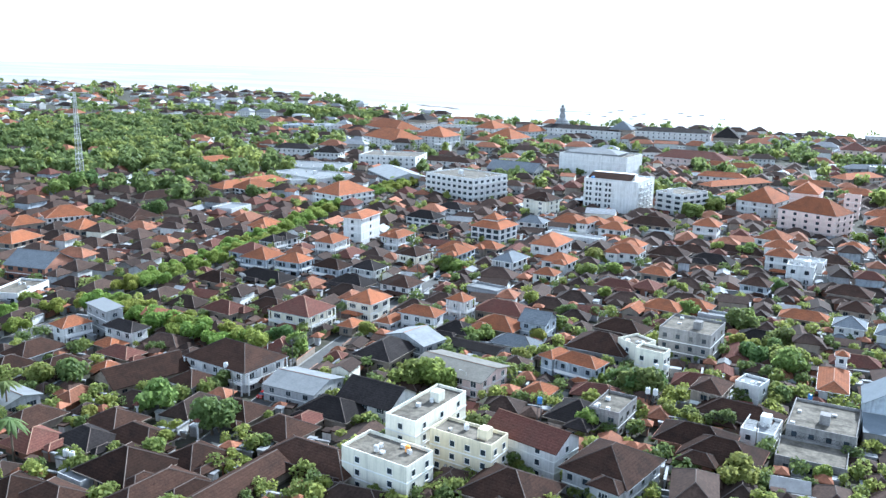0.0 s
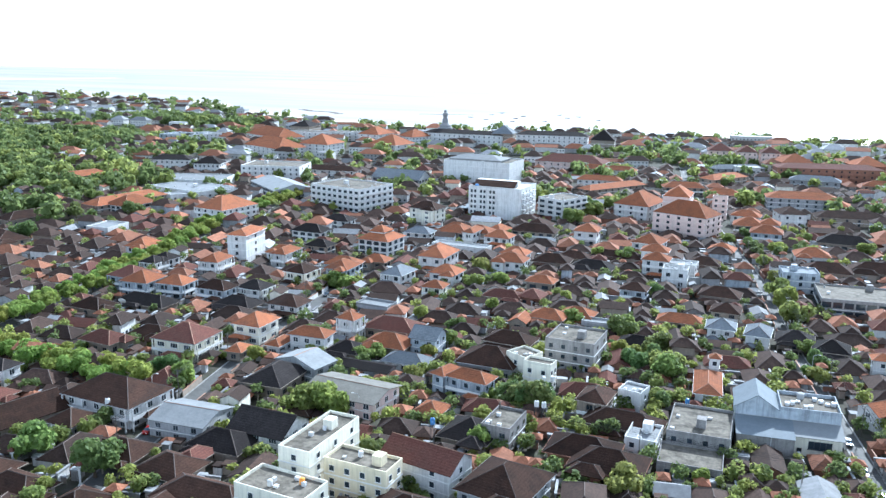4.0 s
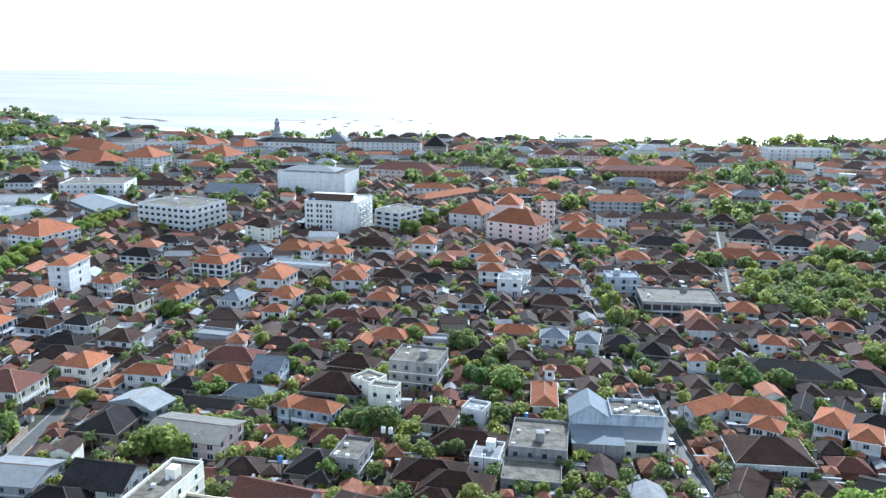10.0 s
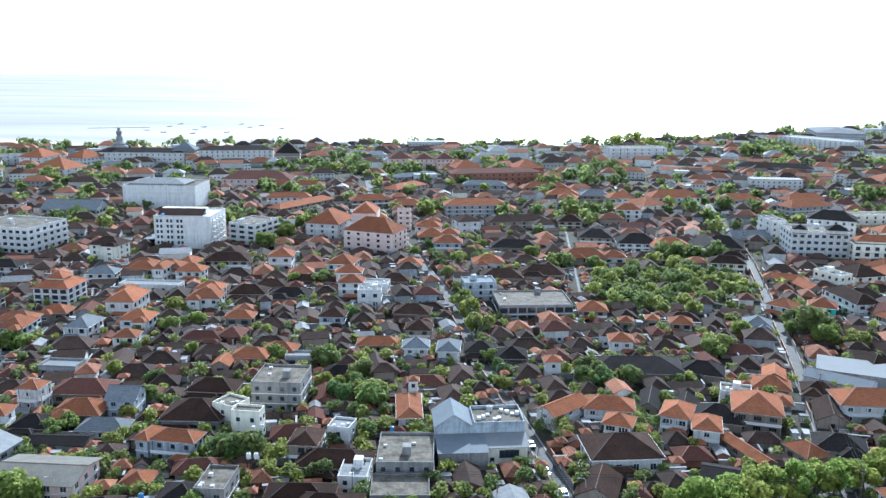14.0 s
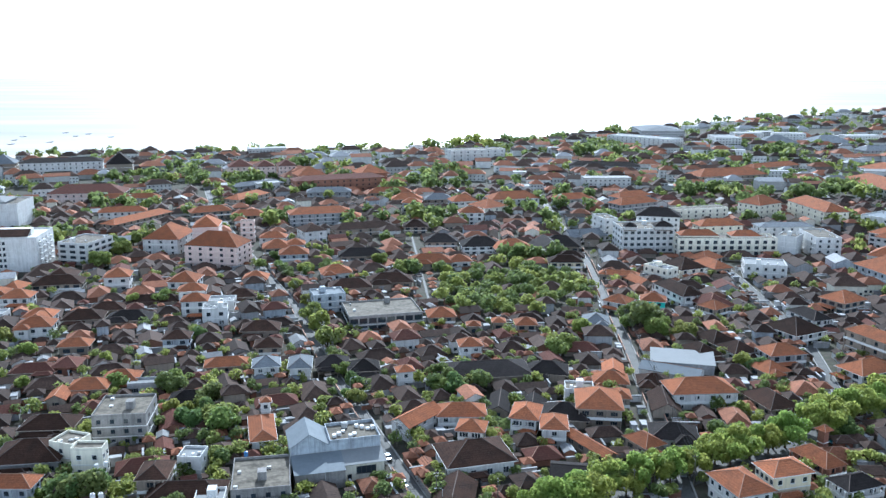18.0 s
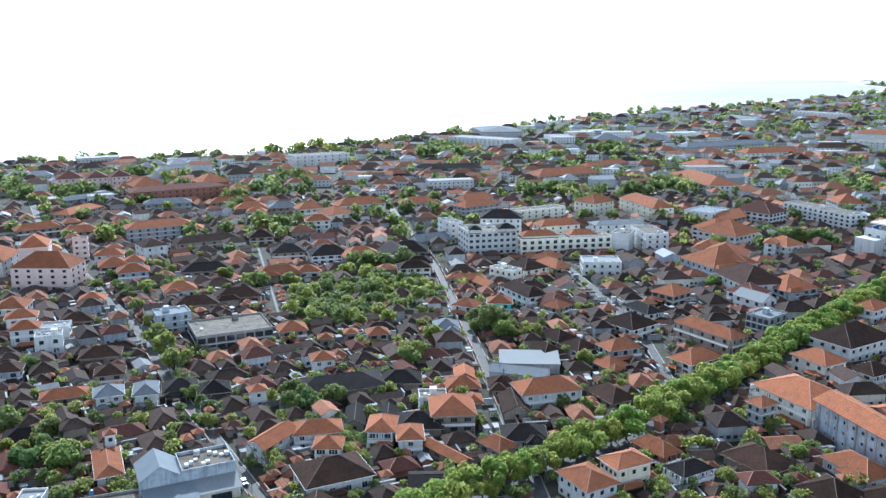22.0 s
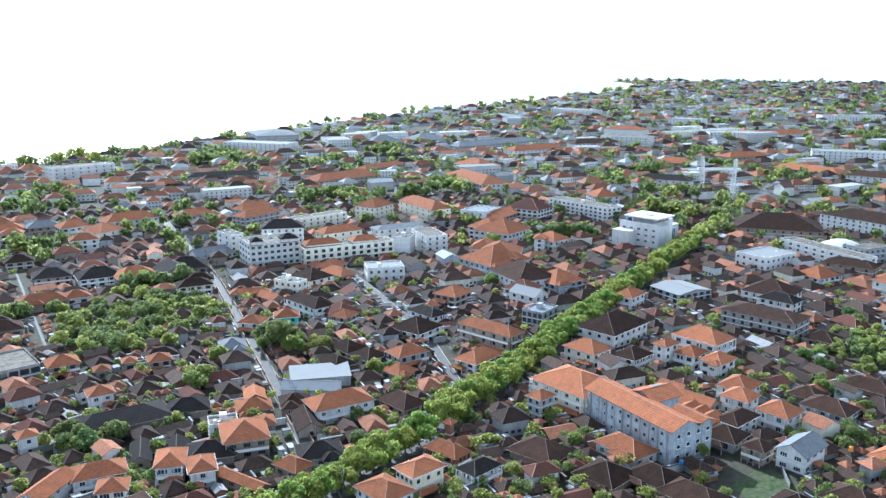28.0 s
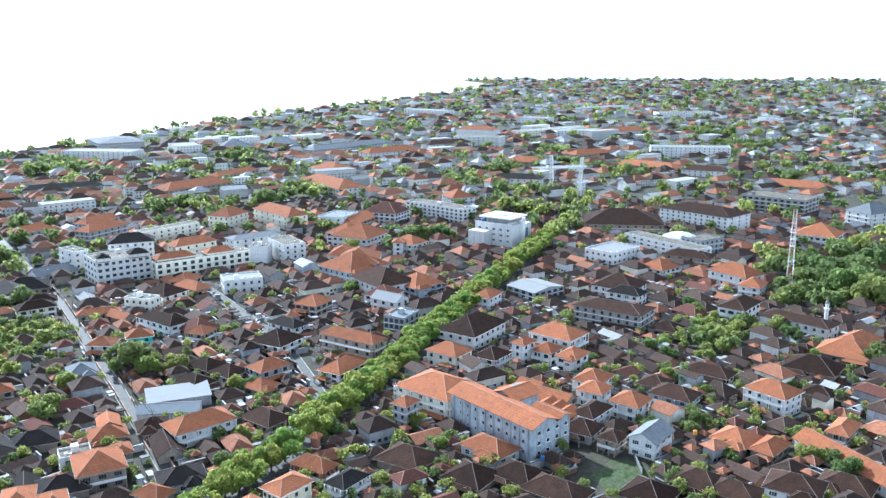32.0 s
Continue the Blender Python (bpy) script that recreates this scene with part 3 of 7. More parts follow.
def tree_kind(seed, leaf, lumps_n, spread, height, r0, r1, count, size, trunk_h, trunk_r, words, name="tree"):
    rng = np.random.default_rng(seed)
    t = thing(name, 0, 0, 0, -50, words, "tree")
    g = Geo()
    g.lathe([(trunk_r * 1.4, 0), (trunk_r, 0.6), (trunk_r * 0.8, trunk_h), (trunk_r * 0.3, trunk_h + height * 0.6)], "bark", sides=7)
    for i in range(5):
        a = i * 1.26 + rng.uniform(0, 0.5)
        g.bar((0, 0, trunk_h * 0.8), (math.cos(a) * spread * 0.7, math.sin(a) * spread * 0.7, trunk_h + height * 0.45), trunk_r * 0.4, "bark", 5)
    part("trunk", g, t)
    c, r = lumps(rng, lumps_n, spread, height, r0, r1)
    c[:, 2] += trunk_h
    part("crown", quad_mesh("crown", cards(rng, c, r, count, size, 0.85), [leaf]), t)
    return t


TREES = {
    "round": [tree_kind(1, "leaf_mid", 9, 1.9, 2.6, 1.0, 1.6, 1400, 0.26, 2.0, 0.17, "leafy green garden tree with a rounded uneven crown"),
              tree_kind(2, "leaf_light", 8, 1.8, 2.2, 0.9, 1.5, 1300, 0.26, 1.8, 0.15, "bright green garden tree with a loose rounded crown"),
              tree_kind(3, "leaf_dark", 11, 2.2, 3.2, 1.0, 1.7, 1500, 0.27, 2.4, 0.2, "dense dark green tree with a broad uneven crown")],
    "bush": [tree_kind(4, "leaf_light", 7, 1.2, 1.3, 0.7, 1.1, 600, 0.25, 0.6, 0.1, "low bushy bright green shrub tree", "shrub"),
             tree_kind(5, "leaf_mid", 6, 1.1, 1.6, 0.7, 1.1, 600, 0.25, 0.7, 0.1, "low bushy green shrub tree", "shrub")],
    "avenue": [tree_kind(6, "leaf_avenue", 16, 3.9, 3.0, 1.5, 2.3, 3600, 0.29, 3.6, 0.28, "spreading yellow-green avenue tree in a closed row"),
               tree_kind(7, "leaf_avenue", 15, 3.6, 3.4, 1.5, 2.4, 3600, 0.29, 3.4, 0.28, "spreading yellow-green avenue tree in a closed row"),
               tree_kind(8, "leaf_avenue", 15, 3.8, 3.2, 1.4, 2.3, 3600, 0.29, 3.6, 0.28, "spreading green avenue tree in a closed row")],
    "big": [tree_kind(9, "leaf_dark", 20, 5.0, 6.5, 1.8, 3.0, 3200, 0.5, 4.0, 0.45, "large old dark green tree with a billowing crown"),
            tree_kind(10, "leaf_mid", 18, 4.6, 6.0, 1.8, 2.8, 3000, 0.5, 3.6, 0.4, "large old green tree with a billowing crown")],
}


def palm_kind(seed):
    rng = np.random.default_rng(seed)
    t = thing("palm_tree", 0, 0, 0, -50, "tall coconut palm with drooping green fronds", "palm")
    g = Geo()
    g.lathe([(0.22, 0), (0.16, 1.0), (0.13, 6.5)], "bark", sides=7)
    part("trunk", g, t)
    quads = []
    for i in range(16):
        a, lift = i * 2.399 + rng.uniform(-0.2, 0.2), rng.uniform(-0.2, 0.9)
        way = Vector((math.cos(a), math.sin(a), 0))
        side = Vector((-math.sin(a), math.cos(a), 0))
        prev = None
        for k in range(7):
            s = k / 6
            p = way * (2.6 * s) + Vector((0, 0, 6.5 + 1.6 * lift * s - 2.0 * s * s))
            wd = 0.42 * math.sin(math.pi * (0.12 + 0.85 * s))
            if prev:
                for sg in (-1, 1):
                    quads.append([prev[0], p, p + side * wd * sg - Vector((0, 0, wd * 0.5)), prev[0] + side * prev[1] * sg - Vector((0, 0, prev[1] * 0.5))])
            prev = (p, wd)
    part("crown", quad_mesh("crown", np.array([[tuple(q) for q in f] for f in quads]), ["leaf_palm"]), t)
    return t


TREES["palm"] = [palm_kind(21), palm_kind(22)]
GROVE = []
FAR_TREES = []   # x, y, crown radius: trees too far to tell apart
STEMS = defaultdict(list)   # trees by cells of 25 m


def crowded(x, y, f, extra):
    """Whether another tree stands too near."""
    return any((x - p) ** 2 + (y - q) ** 2 < (f * s + extra) ** 2 for i in (-1, 0, 1) for j in (-1, 0, 1) for p, q, s in STEMS.get((int(x // 25) + i, int(y // 25) + j), ()))


def tree(kind, x, y, size=1.0, high=1.0, which=None, group=""):
    i = len(GROVE)
    if math.hypot(x, y) > 620:
        FAR_TREES.append((x, y, size * {"avenue": 5.0, "big": 6.5, "round": 2.9, "palm": 2.0, "bush": 1.8}[kind]))
        return None
    src = TREES[kind][which if which is not None else (i * 7 + int(abs(x) + abs(y))) % len(TREES[kind])]
    ob = copy_thing(src, pose(x, y, 0, 0, 0, (i * 77) % 360) @ Matrix.Diagonal((size, size, size * high, 1)))
    if group:
        ob["group"] = group
    GROVE.append((x, y, size))
    STEMS[int(x // 25), int(y // 25)].append((x, y, size))
    return ob

# ---------------------------------------------------------------- ground, sea, roads
COAST = [(-6700, 1500), (-3200, 900), (-2342, 1044), (-2179, 1186), (-2109, 1235), (-1904, 1244), (-1759, 1297), (-1619, 1349), (-1355, 1359), (-1146, 1306), (-1014, 1183), (-829, 1126), (-646, 1062), (-519, 1048), (-348, 1102), (-159, 1140), (74, 1159), (236, 1272), (399, 1393),
         (669, 1631), (1032, 1847), (1446, 2096), (2048, 2431), (2535, 2799), (2863, 3144), (3037, 3494), (3326, 3894), (3978, 4548), (4491, 4931)]


def strip(name, line, width, z, mat, label, category="road", thick=0.05, kind="structure"):
    g = Geo()
    pts = [Vector(p) for p in line]
    rows = []
    for i, p in enumerate(pts):
        t = (pts[min(i + 1, len(pts) - 1)] - pts[max(i - 1, 0)]).normalized()
        s = Vector((-t.y, t.x)) * width / 2
        rows.append((p + s, p - s))
    for (a, b), (c, d) in zip(rows, rows[1:]):
        v = [(*a, z), (*b, z), (*d, z), (*c, z)]
        g.add(v + [(q[0], q[1], z - thick - 0.05) for q in v], [(0, 1, 2, 3), (1, 5, 6, 2), (3, 7, 4, 0)], mat)
    return tagged(part(name, g), label, category, kind=kind)


g = Geo()
land = [(x, y, 0) for x, y in COAST] + [(6600, 4600, 0), (6600, -1800, 0), (-6700, -1800, 0)]
g.add(land, [tuple(range(len(land)))[::-1]], "soil")
ground = tagged(part("ground", g), "flat dark earth ground of the coastal town", "ground", kind="structure")
g = Geo()
g.add([(-14000, -1800, -0.9), (14000, -1800, -0.9), (12000, 9000, -0.9), (-12000, 9000, -0.9)], [(0, 1, 2, 3)], "sea_water")
tagged(part("water", g), "pale calm sea shining under the sun", "sea", kind="structure")
shore = [(x, y + 6) for x, y in COAST[4:]]
strip("beach", shore, 34, 0.10, "sand", "pale sand beach along the sea", "beach", thick=1.2)

ROADS = {
    "sea_lane": [(28.8, 148.7), (12.1, 209.6), (-6.1, 274.7), (-20.1, 322.1), (-39.7, 406.2), (-88.6, 555.6), (-130.5, 697.9), (-158.8, 820.5), (-185.0, 1031.9)],
    "long_lane": [(69.9, 121.7), (89.5, 230.2), (105.1, 329.5), (127.2, 488.6), (148.5, 763.5), (170.7, 1108.8), (182.2, 1225.1)],
    "short_lane": [(161.4, 257.7), (187.9, 341.8), (200.9, 437.1), (213.6, 570.1)],
    "garden_lane": [(27.0, 406.9), (26.0, 543.0), (25.0, 683.5)],
    "west_street": [(-152.3, 119.3), (-172.9, 184.9), (-190.6, 247.7), (-208.7, 341.5), (-227.1, 406.6), (-253.7, 509.0)],
    "west_avenue": [(-257.8, 108.5), (-276.9, 190.5), (-295.9, 264.0), (-341.7, 388.9), (-363.2, 490.9), (-406.7, 637.1)],
    "cross_street": [(-325.6, 173.7), (-190.4, 168.6), (-96.0, 171.3), (-1.3, 179.7), (51.6, 197.7), (127.6, 227.7)],
}
AVENUE = [(-12.3, 175.1), (52.3, 204.2), (131.8, 238.6), (201.6, 277.3), (245.5, 303.5), (368.3, 373.5), (504.5, 450.1), (640.3, 527.9), (1086.2, 806.4), (1755.0, 1230.2)]
for key, width in (("sea_lane", 3.8), ("long_lane", 4.2), ("short_lane", 3.2), ("garden_lane", 1.3), ("west_street", 5.5), ("west_avenue", 8.0)):
    strip("road", ROADS[key], width, 0.06, "asphalt", "narrow grey asphalt street between the houses")
    for s in (-1, 1) if key != "garden_lane" else ():
        pts = [Vector(p) for p in ROADS[key]]
        side = []
        for i, p in enumerate(pts):
            t = (pts[min(i + 1, len(pts) - 1)] - pts[max(i - 1, 0)]).normalized()
            side.append(tuple(p + Vector((-t.y, t.x)) * s * (width / 2 + 0.35)))
        strip("pavement", side, 0.5, 0.18, "paving", "pale paved kerb strip beside the street", "pavement", thick=0.15)
strip("road", AVENUE, 11, 0.05, "asphalt", "asphalt avenue under a closed row of trees")


def near_line(x, y, line, reach):
    for (ax, ay), (bx, by) in zip(line, line[1:]):
        if x < min(ax, bx) - reach or x > max(ax, bx) + reach or y < min(ay, by) - reach or y > max(ay, by) + reach:
            continue
        ux, uy = bx - ax, by - ay
        t = max(0, min(1, ((x - ax) * ux + (y - ay) * uy) / (ux * ux + uy * uy)))
        if math.hypot(x - ax - ux * t, y - ay - uy * t) < reach:
            return True
    return False


def coast_y(x):
    return float(np.interp(x, [p[0] for p in COAST], [p[1] for p in COAST]))


def on_road(x, y, r):
    return near_line(x, y, AVENUE, 6.0 + r) or any(near_line(x, y, line, (4.8 if k == "west_avenue" else 4.0 if k == "west_street" else 2.7 if k == "sea_lane" else 1.2 if k == "garden_lane" else 3.6 if k == "long_lane" else 2.4) + r) for k, line in ROADS.items() if k != "cross_street")


def taken(x, y, r):
    for kx, ky, c, s, a, b in KEEP.get((int(x // 25), int(y // 25)), ()):
        dx, dy = x - kx, y - ky
        if abs(dx) > a + b + r or abs(dy) > a + b + r:
            continue
        if abs(dx * c + dy * s) < a + r and abs(dy * c - dx * s) < b + r:
            return True
    return False


# far land along the skyline, with haze painted on as pale glow
g = Geo()
n = 90
ring = []
for i in range(n + 1):
    a = radians(-12 - 78 * i / n)
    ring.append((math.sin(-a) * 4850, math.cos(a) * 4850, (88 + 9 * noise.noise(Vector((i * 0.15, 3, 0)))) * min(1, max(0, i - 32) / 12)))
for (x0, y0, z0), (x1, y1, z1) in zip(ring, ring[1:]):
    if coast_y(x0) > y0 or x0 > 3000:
        g.add([(x0, y0, -1), (x1, y1, -1), (x1, y1, z1), (x0, y0, z0), (x0 * 1.01, y0 * 1.01, -1), (x1 * 1.01, y1 * 1.01, -1)], [(0, 1, 2, 3), (3, 2, 5, 4)], "hill_haze")
tagged(part("backdrop", g), "far land on the skyline, its haze painted as a pale glow", "backdrop", kind="structure")

# ---------------------------------------------------------------- named buildings
house(-330.9, 189.6, 17.0, 19.6, 16.4, 7.0, "slate", wall="brick", kind="gable", along="x")
house(-307.8, 167.4, 26.9, 11.7, 19.9, 4.5, "concrete", kind="flat", over=0.0)
house(-249.3, 151.6, -3.9, 6.9, 9.0, 6.0)
house(-246.0, 162.0, -9.2, 14.2, 5.6, 10.0, "white", wall="grey", kind="shed", over=0.4, pitch=0.12)
house(-232.1, 159.9, 3.4, 12.8, 6.1, 6.0, "dark")
house(-182.2, 161.2, 1.4, 23.5, 15.7, 6.5, "brown")
house(-156.0, 162.2, 8.1, 16.5, 14.6, 5.0, "metal", wall="grey", kind="gable", over=0.4, along="x", pitch=0.25)
house(-133.1, 166.3, 3.1, 15.7, 12.8, 5.5, "dark", kind="gable", along="x")
house(-199.4, 141.6, 80.0, 22.0, 12.6, 4.0, "brown", wall="tan", kind="gable", along="x")
house(-106.2, 135.9, 0.1, 17.8, 9.8, 9.0, "concrete", wall="ivory", kind="flat", over=0.0, n=(2, 2), name="building", label="blocky white rendered house with a stained flat roof")
house(-109.8, 155.9, 1.6, 8.4, 22.0, 12.0, "concrete", wall="ivory", kind="flat", over=0.0, n=(1, 3), name="building", label="tall ivory house with a long roof terrace")
house(-96.0, 153.0, 1.2, 16.2, 7.7, 9.5, "concrete", wall="cream", kind="flat", over=0.0, n=(4, 2), storeys=3, name="building", label="three-storey yellow-cream house with shuttered windows")
house(-85.5, 164.5, -5.8, 18.4, 10.1, 8.5, "red", kind="gable", along="x", n=(2, 1), name="building")
house(-65.6, 164.2, -4.2, 15.0, 17.0, 6.5, "brown", wall="grey", n=(4, 3))
house(-127.2, 197.0, 1.1, 22.7, 15.1, 5.5, "asbestos", wall="pink", kind="gable", along="x", pitch=0.22, name="workshop", label="old workshop with a low corrugated grey roof")
house(-152.0, 208.7, -7.3, 16.6, 9.9, 6.0, "metal", wall="grey", kind="gable", over=0.4, along="y", pitch=0.3, name="workshop", label="shed with a pale metal gabled roof")
house(-154.1, 196.5, 5.8, 12.1, 16.5, 4.5, "dark", wall="tan")
house(-98.8, 217.9, -4.7, 12.4, 6.4, 7.0, wall="blue", n=(3, 2), balcony=True)
house(-107.6, 218.7, -10.9, 4.0, 8.2, 7.0, wall="blue", n=(1, 2))
house(-199.2, 206.8, 5.6, 15.9, 13.8, 7.0, "red", wall="ivory", balcony=True)
house(-188.8, 230.2, 3.3, 10.4, 11.9, 7.0, wall="ivory")
house(-164.0, 228.9, 7.0, 12.8, 6.9, 6.8)
house(-160.4, 247.5, -0.6, 6.3, 6.1, 8.0, balcony=True)
house(-172.9, 223.1, 4.2, 4.5, 9.3, 4.0)
house(-181.7, 212.0, 10.0, 4.9, 6.8, 3.5, wall="tan")
house(-217.8, 297.9, 0.4, 9.4, 11.0, 7.0, "brown", wall="ivory")
house(-206.3, 312.7, 4.5, 10.0, 12.9, 7.0, wall="blue")
house(-181.5, 319.8, 0.6, 9.4, 13.7, 6.0, "slate")
house(-162.3, 329.0, 2.6, 11.9, 10.2, 6.5)
house(-157.5, 308.4, 6.7, 8.3, 7.2, 5.5, wall="ivory")
house(-178.7, 353.3, 3.4, 12.4, 18.8, 8.0)
house(-147.3, 370.3, 0.5, 8.2, 13.6, 7.0)
house(-246.2, 324.1, 5.7, 6.8, 14.3, 7.0)
house(-264.4, 295.5, 9.2, 8.7, 13.0, 7.0)
house(-266.8, 253.4, 8.5, 12.1, 12.4, 7.0, wall="blue")
house(-252.6, 258.0, 8.6, 11.5, 9.5, 6.5, wall="blue")
house(-270.2, 324.4, 11.6, 9.8, 20.0, 14.0, n=(1, 1), storeys=4, pitch=0.4, name="building", label="tall slim white tower house with a small orange roof")
house(-219.1, 368.1, -0.3, 16.8, 17.1, 8.5, kind="tier", n=(4, 3), size=(2.8, 1.9), name="building", label="white pavilion building with a two-tiered orange roof")
house(-238.3, 455.2, -3.2, 17.8, 12.4, 9.0, "brown", wall="ivory", n=(3, 2), storeys=3, name="building")
house(-346.0, 398.0, -5.2, 21.7, 28.8, 9.0, name="building")
house(-97.7, 436.0, -4.7, 13.4, 14.7, 7.0)
house(-135.7, 454.7, -2.6, 5.0, 7.0, 5.5)
house(-186.8, 410.3, 0.3, 5.3, 13.9, 8.0)
house(-181.9, 433.9, -7.9, 8.9, 12.1, 5.0)
house(-166.5, 455.3, 2.5, 14.2, 17.1, 5.0, "brown", wall="ivory")
house(-148.7, 376.6, 1.6, 12.0, 9.1, 7.0)
house(-188.3, 371.6, 0.0, 6.5, 9.7, 6.0)
house(-128.3, 536.3, -8.1, 21.5, 28.5, 10.0, pitch=0.65, n=(3, 3), balcony=True, name="building")
house(-442.5, 764.7, -8.7, 34.6, 32.2, 10.0, n=(5, 3), name="building")
house(-462.0, 850.0, -22.6, 25.8, 29.3, 10.0, name="building")
house(-39.1, 618.5, 11.1, 44.7, 15.9, 9.0, wall="grey", pitch=0.45, n=(8, 3))
house(30.5, 663.7, -8.5, 14.1, 10.4, 8.0, wall="grey")
house(71.3, 611.7, -2.5, 17.4, 11.8, 9.0)
house(112.3, 674.8, 11.2, 39.8, 17.2, 9.0, n=(8, 3), name="building")
house(71.5, 671.5, 11.2, 20.2, 14.5, 8.0)
house(161.3, 675.3, 11.2, 29.6, 13.2, 8.0, wall="grey")
house(203.3, 645.7, 24.7, 37.4, 14.5, 9.0, wall="grey", n=(6, 3))
house(-197.6, 708.4, -0.6, 45.7, 10.4, 7.0)
house(-188.2, 649.8, 11.3, 33.6, 10.4, 6.0)
house(-123.1, 646.6, 21.2, 29.3, 11.8, 6.0, wall="tan")
house(-64.8, 546.4, -1.6, 16.0, 10.4, 6.0)
house(-48.4, 519.6, 2.5, 10.4, 10.4, 7.0, wall="blue")
house(-21.4, 456.8, 10.3, 15.7, 11.8, 4.5)
house(-63.2, 447.0, -0.6, 11.8, 10.4, 4.5, wall="tan")
house(140.2, 547.0, 10.6, 24.8, 13.2, 4.5, "slate", kind="gable")
house(-46.9, 621.7, -7.9, 13.0, 10.4, 6.0, "brown")
house(117.2, 386.7, -40.8, 10.8, 9.5, 5.0)
house(133.4, 384.2, -17.8, 11.0, 9.1, 6.0, wall="teal", label="two-storey bright teal house with an orange tiled roof")
house(119.6, 307.0, -17.8, 23.7, 14.2, 4.5, "white", wall="grey", kind="shed", over=0.4, pitch=0.05, name="canopy", label="wide white sheet canopy over a yard", n=(0, 0))
house(111.6, 296.1, -33.0, 22.2, 10.1, 4.0, "blue", kind="gable", over=0.4, along="x", pitch=0.35, name="canopy", label="pale blue sheet canopy beside a lane", n=(0, 0))
house(112.8, 271.9, 0.3, 22.1, 11.8, 6.3, balcony=True)
house(74.4, 262.8, -11.1, 14.0, 15.9, 6.5, wall="tan")
house(84.0, 269.4, -9.6, 5.2, 7.7, 5.5, wall="tan")
house(48.3, 254.8, -17.8, 8.0, 11.8, 6.5, balcony=True)
house(55.8, 246.9, -10.1, 7.3, 10.4, 6.0)
house(64.9, 235.6, -64.7, 19.2, 3.7, 4.0, wall="tan", kind="gable", along="x")
house(82.0, 236.3, -66.9, 9.6, 6.9, 4.0, wall="tan")
house(12.5, 256.1, -42.5, 7.2, 16.1, 6.0, kind="gable", along="y")
house(27.5, 260.6, -3.5, 15.1, 9.1, 5.0)
house(29.7, 248.2, -15.5, 7.8, 7.7, 5.0)
house(28.2, 229.2, 10.3, 19.5, 15.2, 5.3, "brown", pitch=0.5, n=(4, 3), size=(1.7, 2.0), storeys=1, label="white colonial-style house with arched windows and a dark brown hipped roof")
house(-32.5, 219.4, 5.7, 15.7, 19.0, 6.0, "concrete", wall="block", kind="flat", over=0.0, n=(4, 3), name="building", label="half-finished concrete building with a mouldy flat roof")
house(-31.7, 202.7, 7.1, 15.4, 12.2, 3.4, "concrete", wall="block", kind="flat", over=0.0, n=(3, 2), storeys=1, label="low concrete terrace beside an unfinished building")
house(-44.7, 207.7, 2.2, 7.9, 10.9, 5.0, "white", kind="flat", over=0.0, n=(2, 2))
house(-36.4, 252.5, 9.5, 6.6, 18.6, 4.8, pitch=0.45)
house(-80.5, 261.1, 1.9, 16.4, 16.5, 10.0, "concrete", wall="block", kind="flat", over=0.0, n=(4, 2), name="building", label="raw concrete block building with a dark roof on top")
house(-83.3, 234.1, -2.9, 8.9, 5.1, 9.0, "concrete", wall="ivory", kind="flat", over=0.0, n=(2, 2), storeys=2)
house(-91.3, 241.8, -22.6, 8.2, 8.1, 8.0, "concrete", wall="ivory", kind="flat", over=0.0, n=(1, 1))
house(-61.7, 221.4, -0.0, 7.2, 9.7, 7.0, "brown", wall="tan", balcony=True)
house(-53.8, 232.6, -7.6, 6.8, 7.2, 6.5, "white", kind="flat", over=0.0, n=(1, 1))
house(-41.6, 309.0, 6.3, 8.9, 9.1, 6.0, "slate", balcony=True)
house(-28.8, 308.3, 1.8, 7.3, 11.8, 6.0, "slate", n=(1, 3))
house(10.3, 295.7, 9.7, 5.3, 4.7, 6.8, n=(1, 1))
house(-89.4, 411.8, 5.5, 12.2, 9.1, 8.0)
house(-72.4, 394.9, 0.2, 12.2, 9.5, 7.0, "white", kind="flat", over=0.0)
house(-22.9, 397.0, 14.1, 15.2, 12.2, 9.0, "blue", wall="blue", kind="flat", over=0.0, n=(3, 2))
house(2.7, 375.0, 10.0, 33.1, 24.5, 7.0, "concrete", wall="block", kind="flat", over=0.0, n=(8, 6), size=(3.4, 2.3), name="building", label="old grey concrete building with a stained flat roof")
house(29.7, 370.6, 2.7, 11.6, 10.4, 5.0, wall="tan")
house(42.9, 355.3, -3.6, 4.9, 5.0, 4.5, wall="tan")
house(66.0, 354.7, -3.2, 8.3, 7.7, 5.0, wall="tan")
house(54.7, 359.7, -4.3, 4.7, 5.0, 4.5, wall="tan")
house(37.7, 324.7, 2.1, 8.2, 7.7, 6.3)
house(40.3, 300.8, 4.3, 33.6, 15.9, 4.0, "dark", wall="tan", pitch=0.4, n=(0, 0))
house(-43.7, 333.8, 2.5, 9.8, 9.1, 5.0, "brown", wall="tan")
house(98.8, 359.5, -12.3, 10.1, 11.8, 4.0, "slate", along="y")
house(196.0, 237.6, -79.5, 25.9, 20.9, 9.0, wall="ivory", pitch=0.42, name="building")
house(176.2, 232.9, -76.7, 6.2, 7.3, 9.0, wall="grey", n=(2, 2))
house(182.2, 193.2, -83.8, 16.6, 10.9, 4.0)
house(229.2, 270.5, -77.5, 15.7, 12.1, 7.0, wall="ivory", n=(3, 3))
house(259.0, 288.9, -73.8, 20.5, 28.9, 7.5, "brown")
house(243.7, 258.1, -76.6, 10.6, 12.8, 5.0, "brown")
house(256.8, 251.8, -81.5, 6.1, 8.8, 9.5, n=(1, 2))
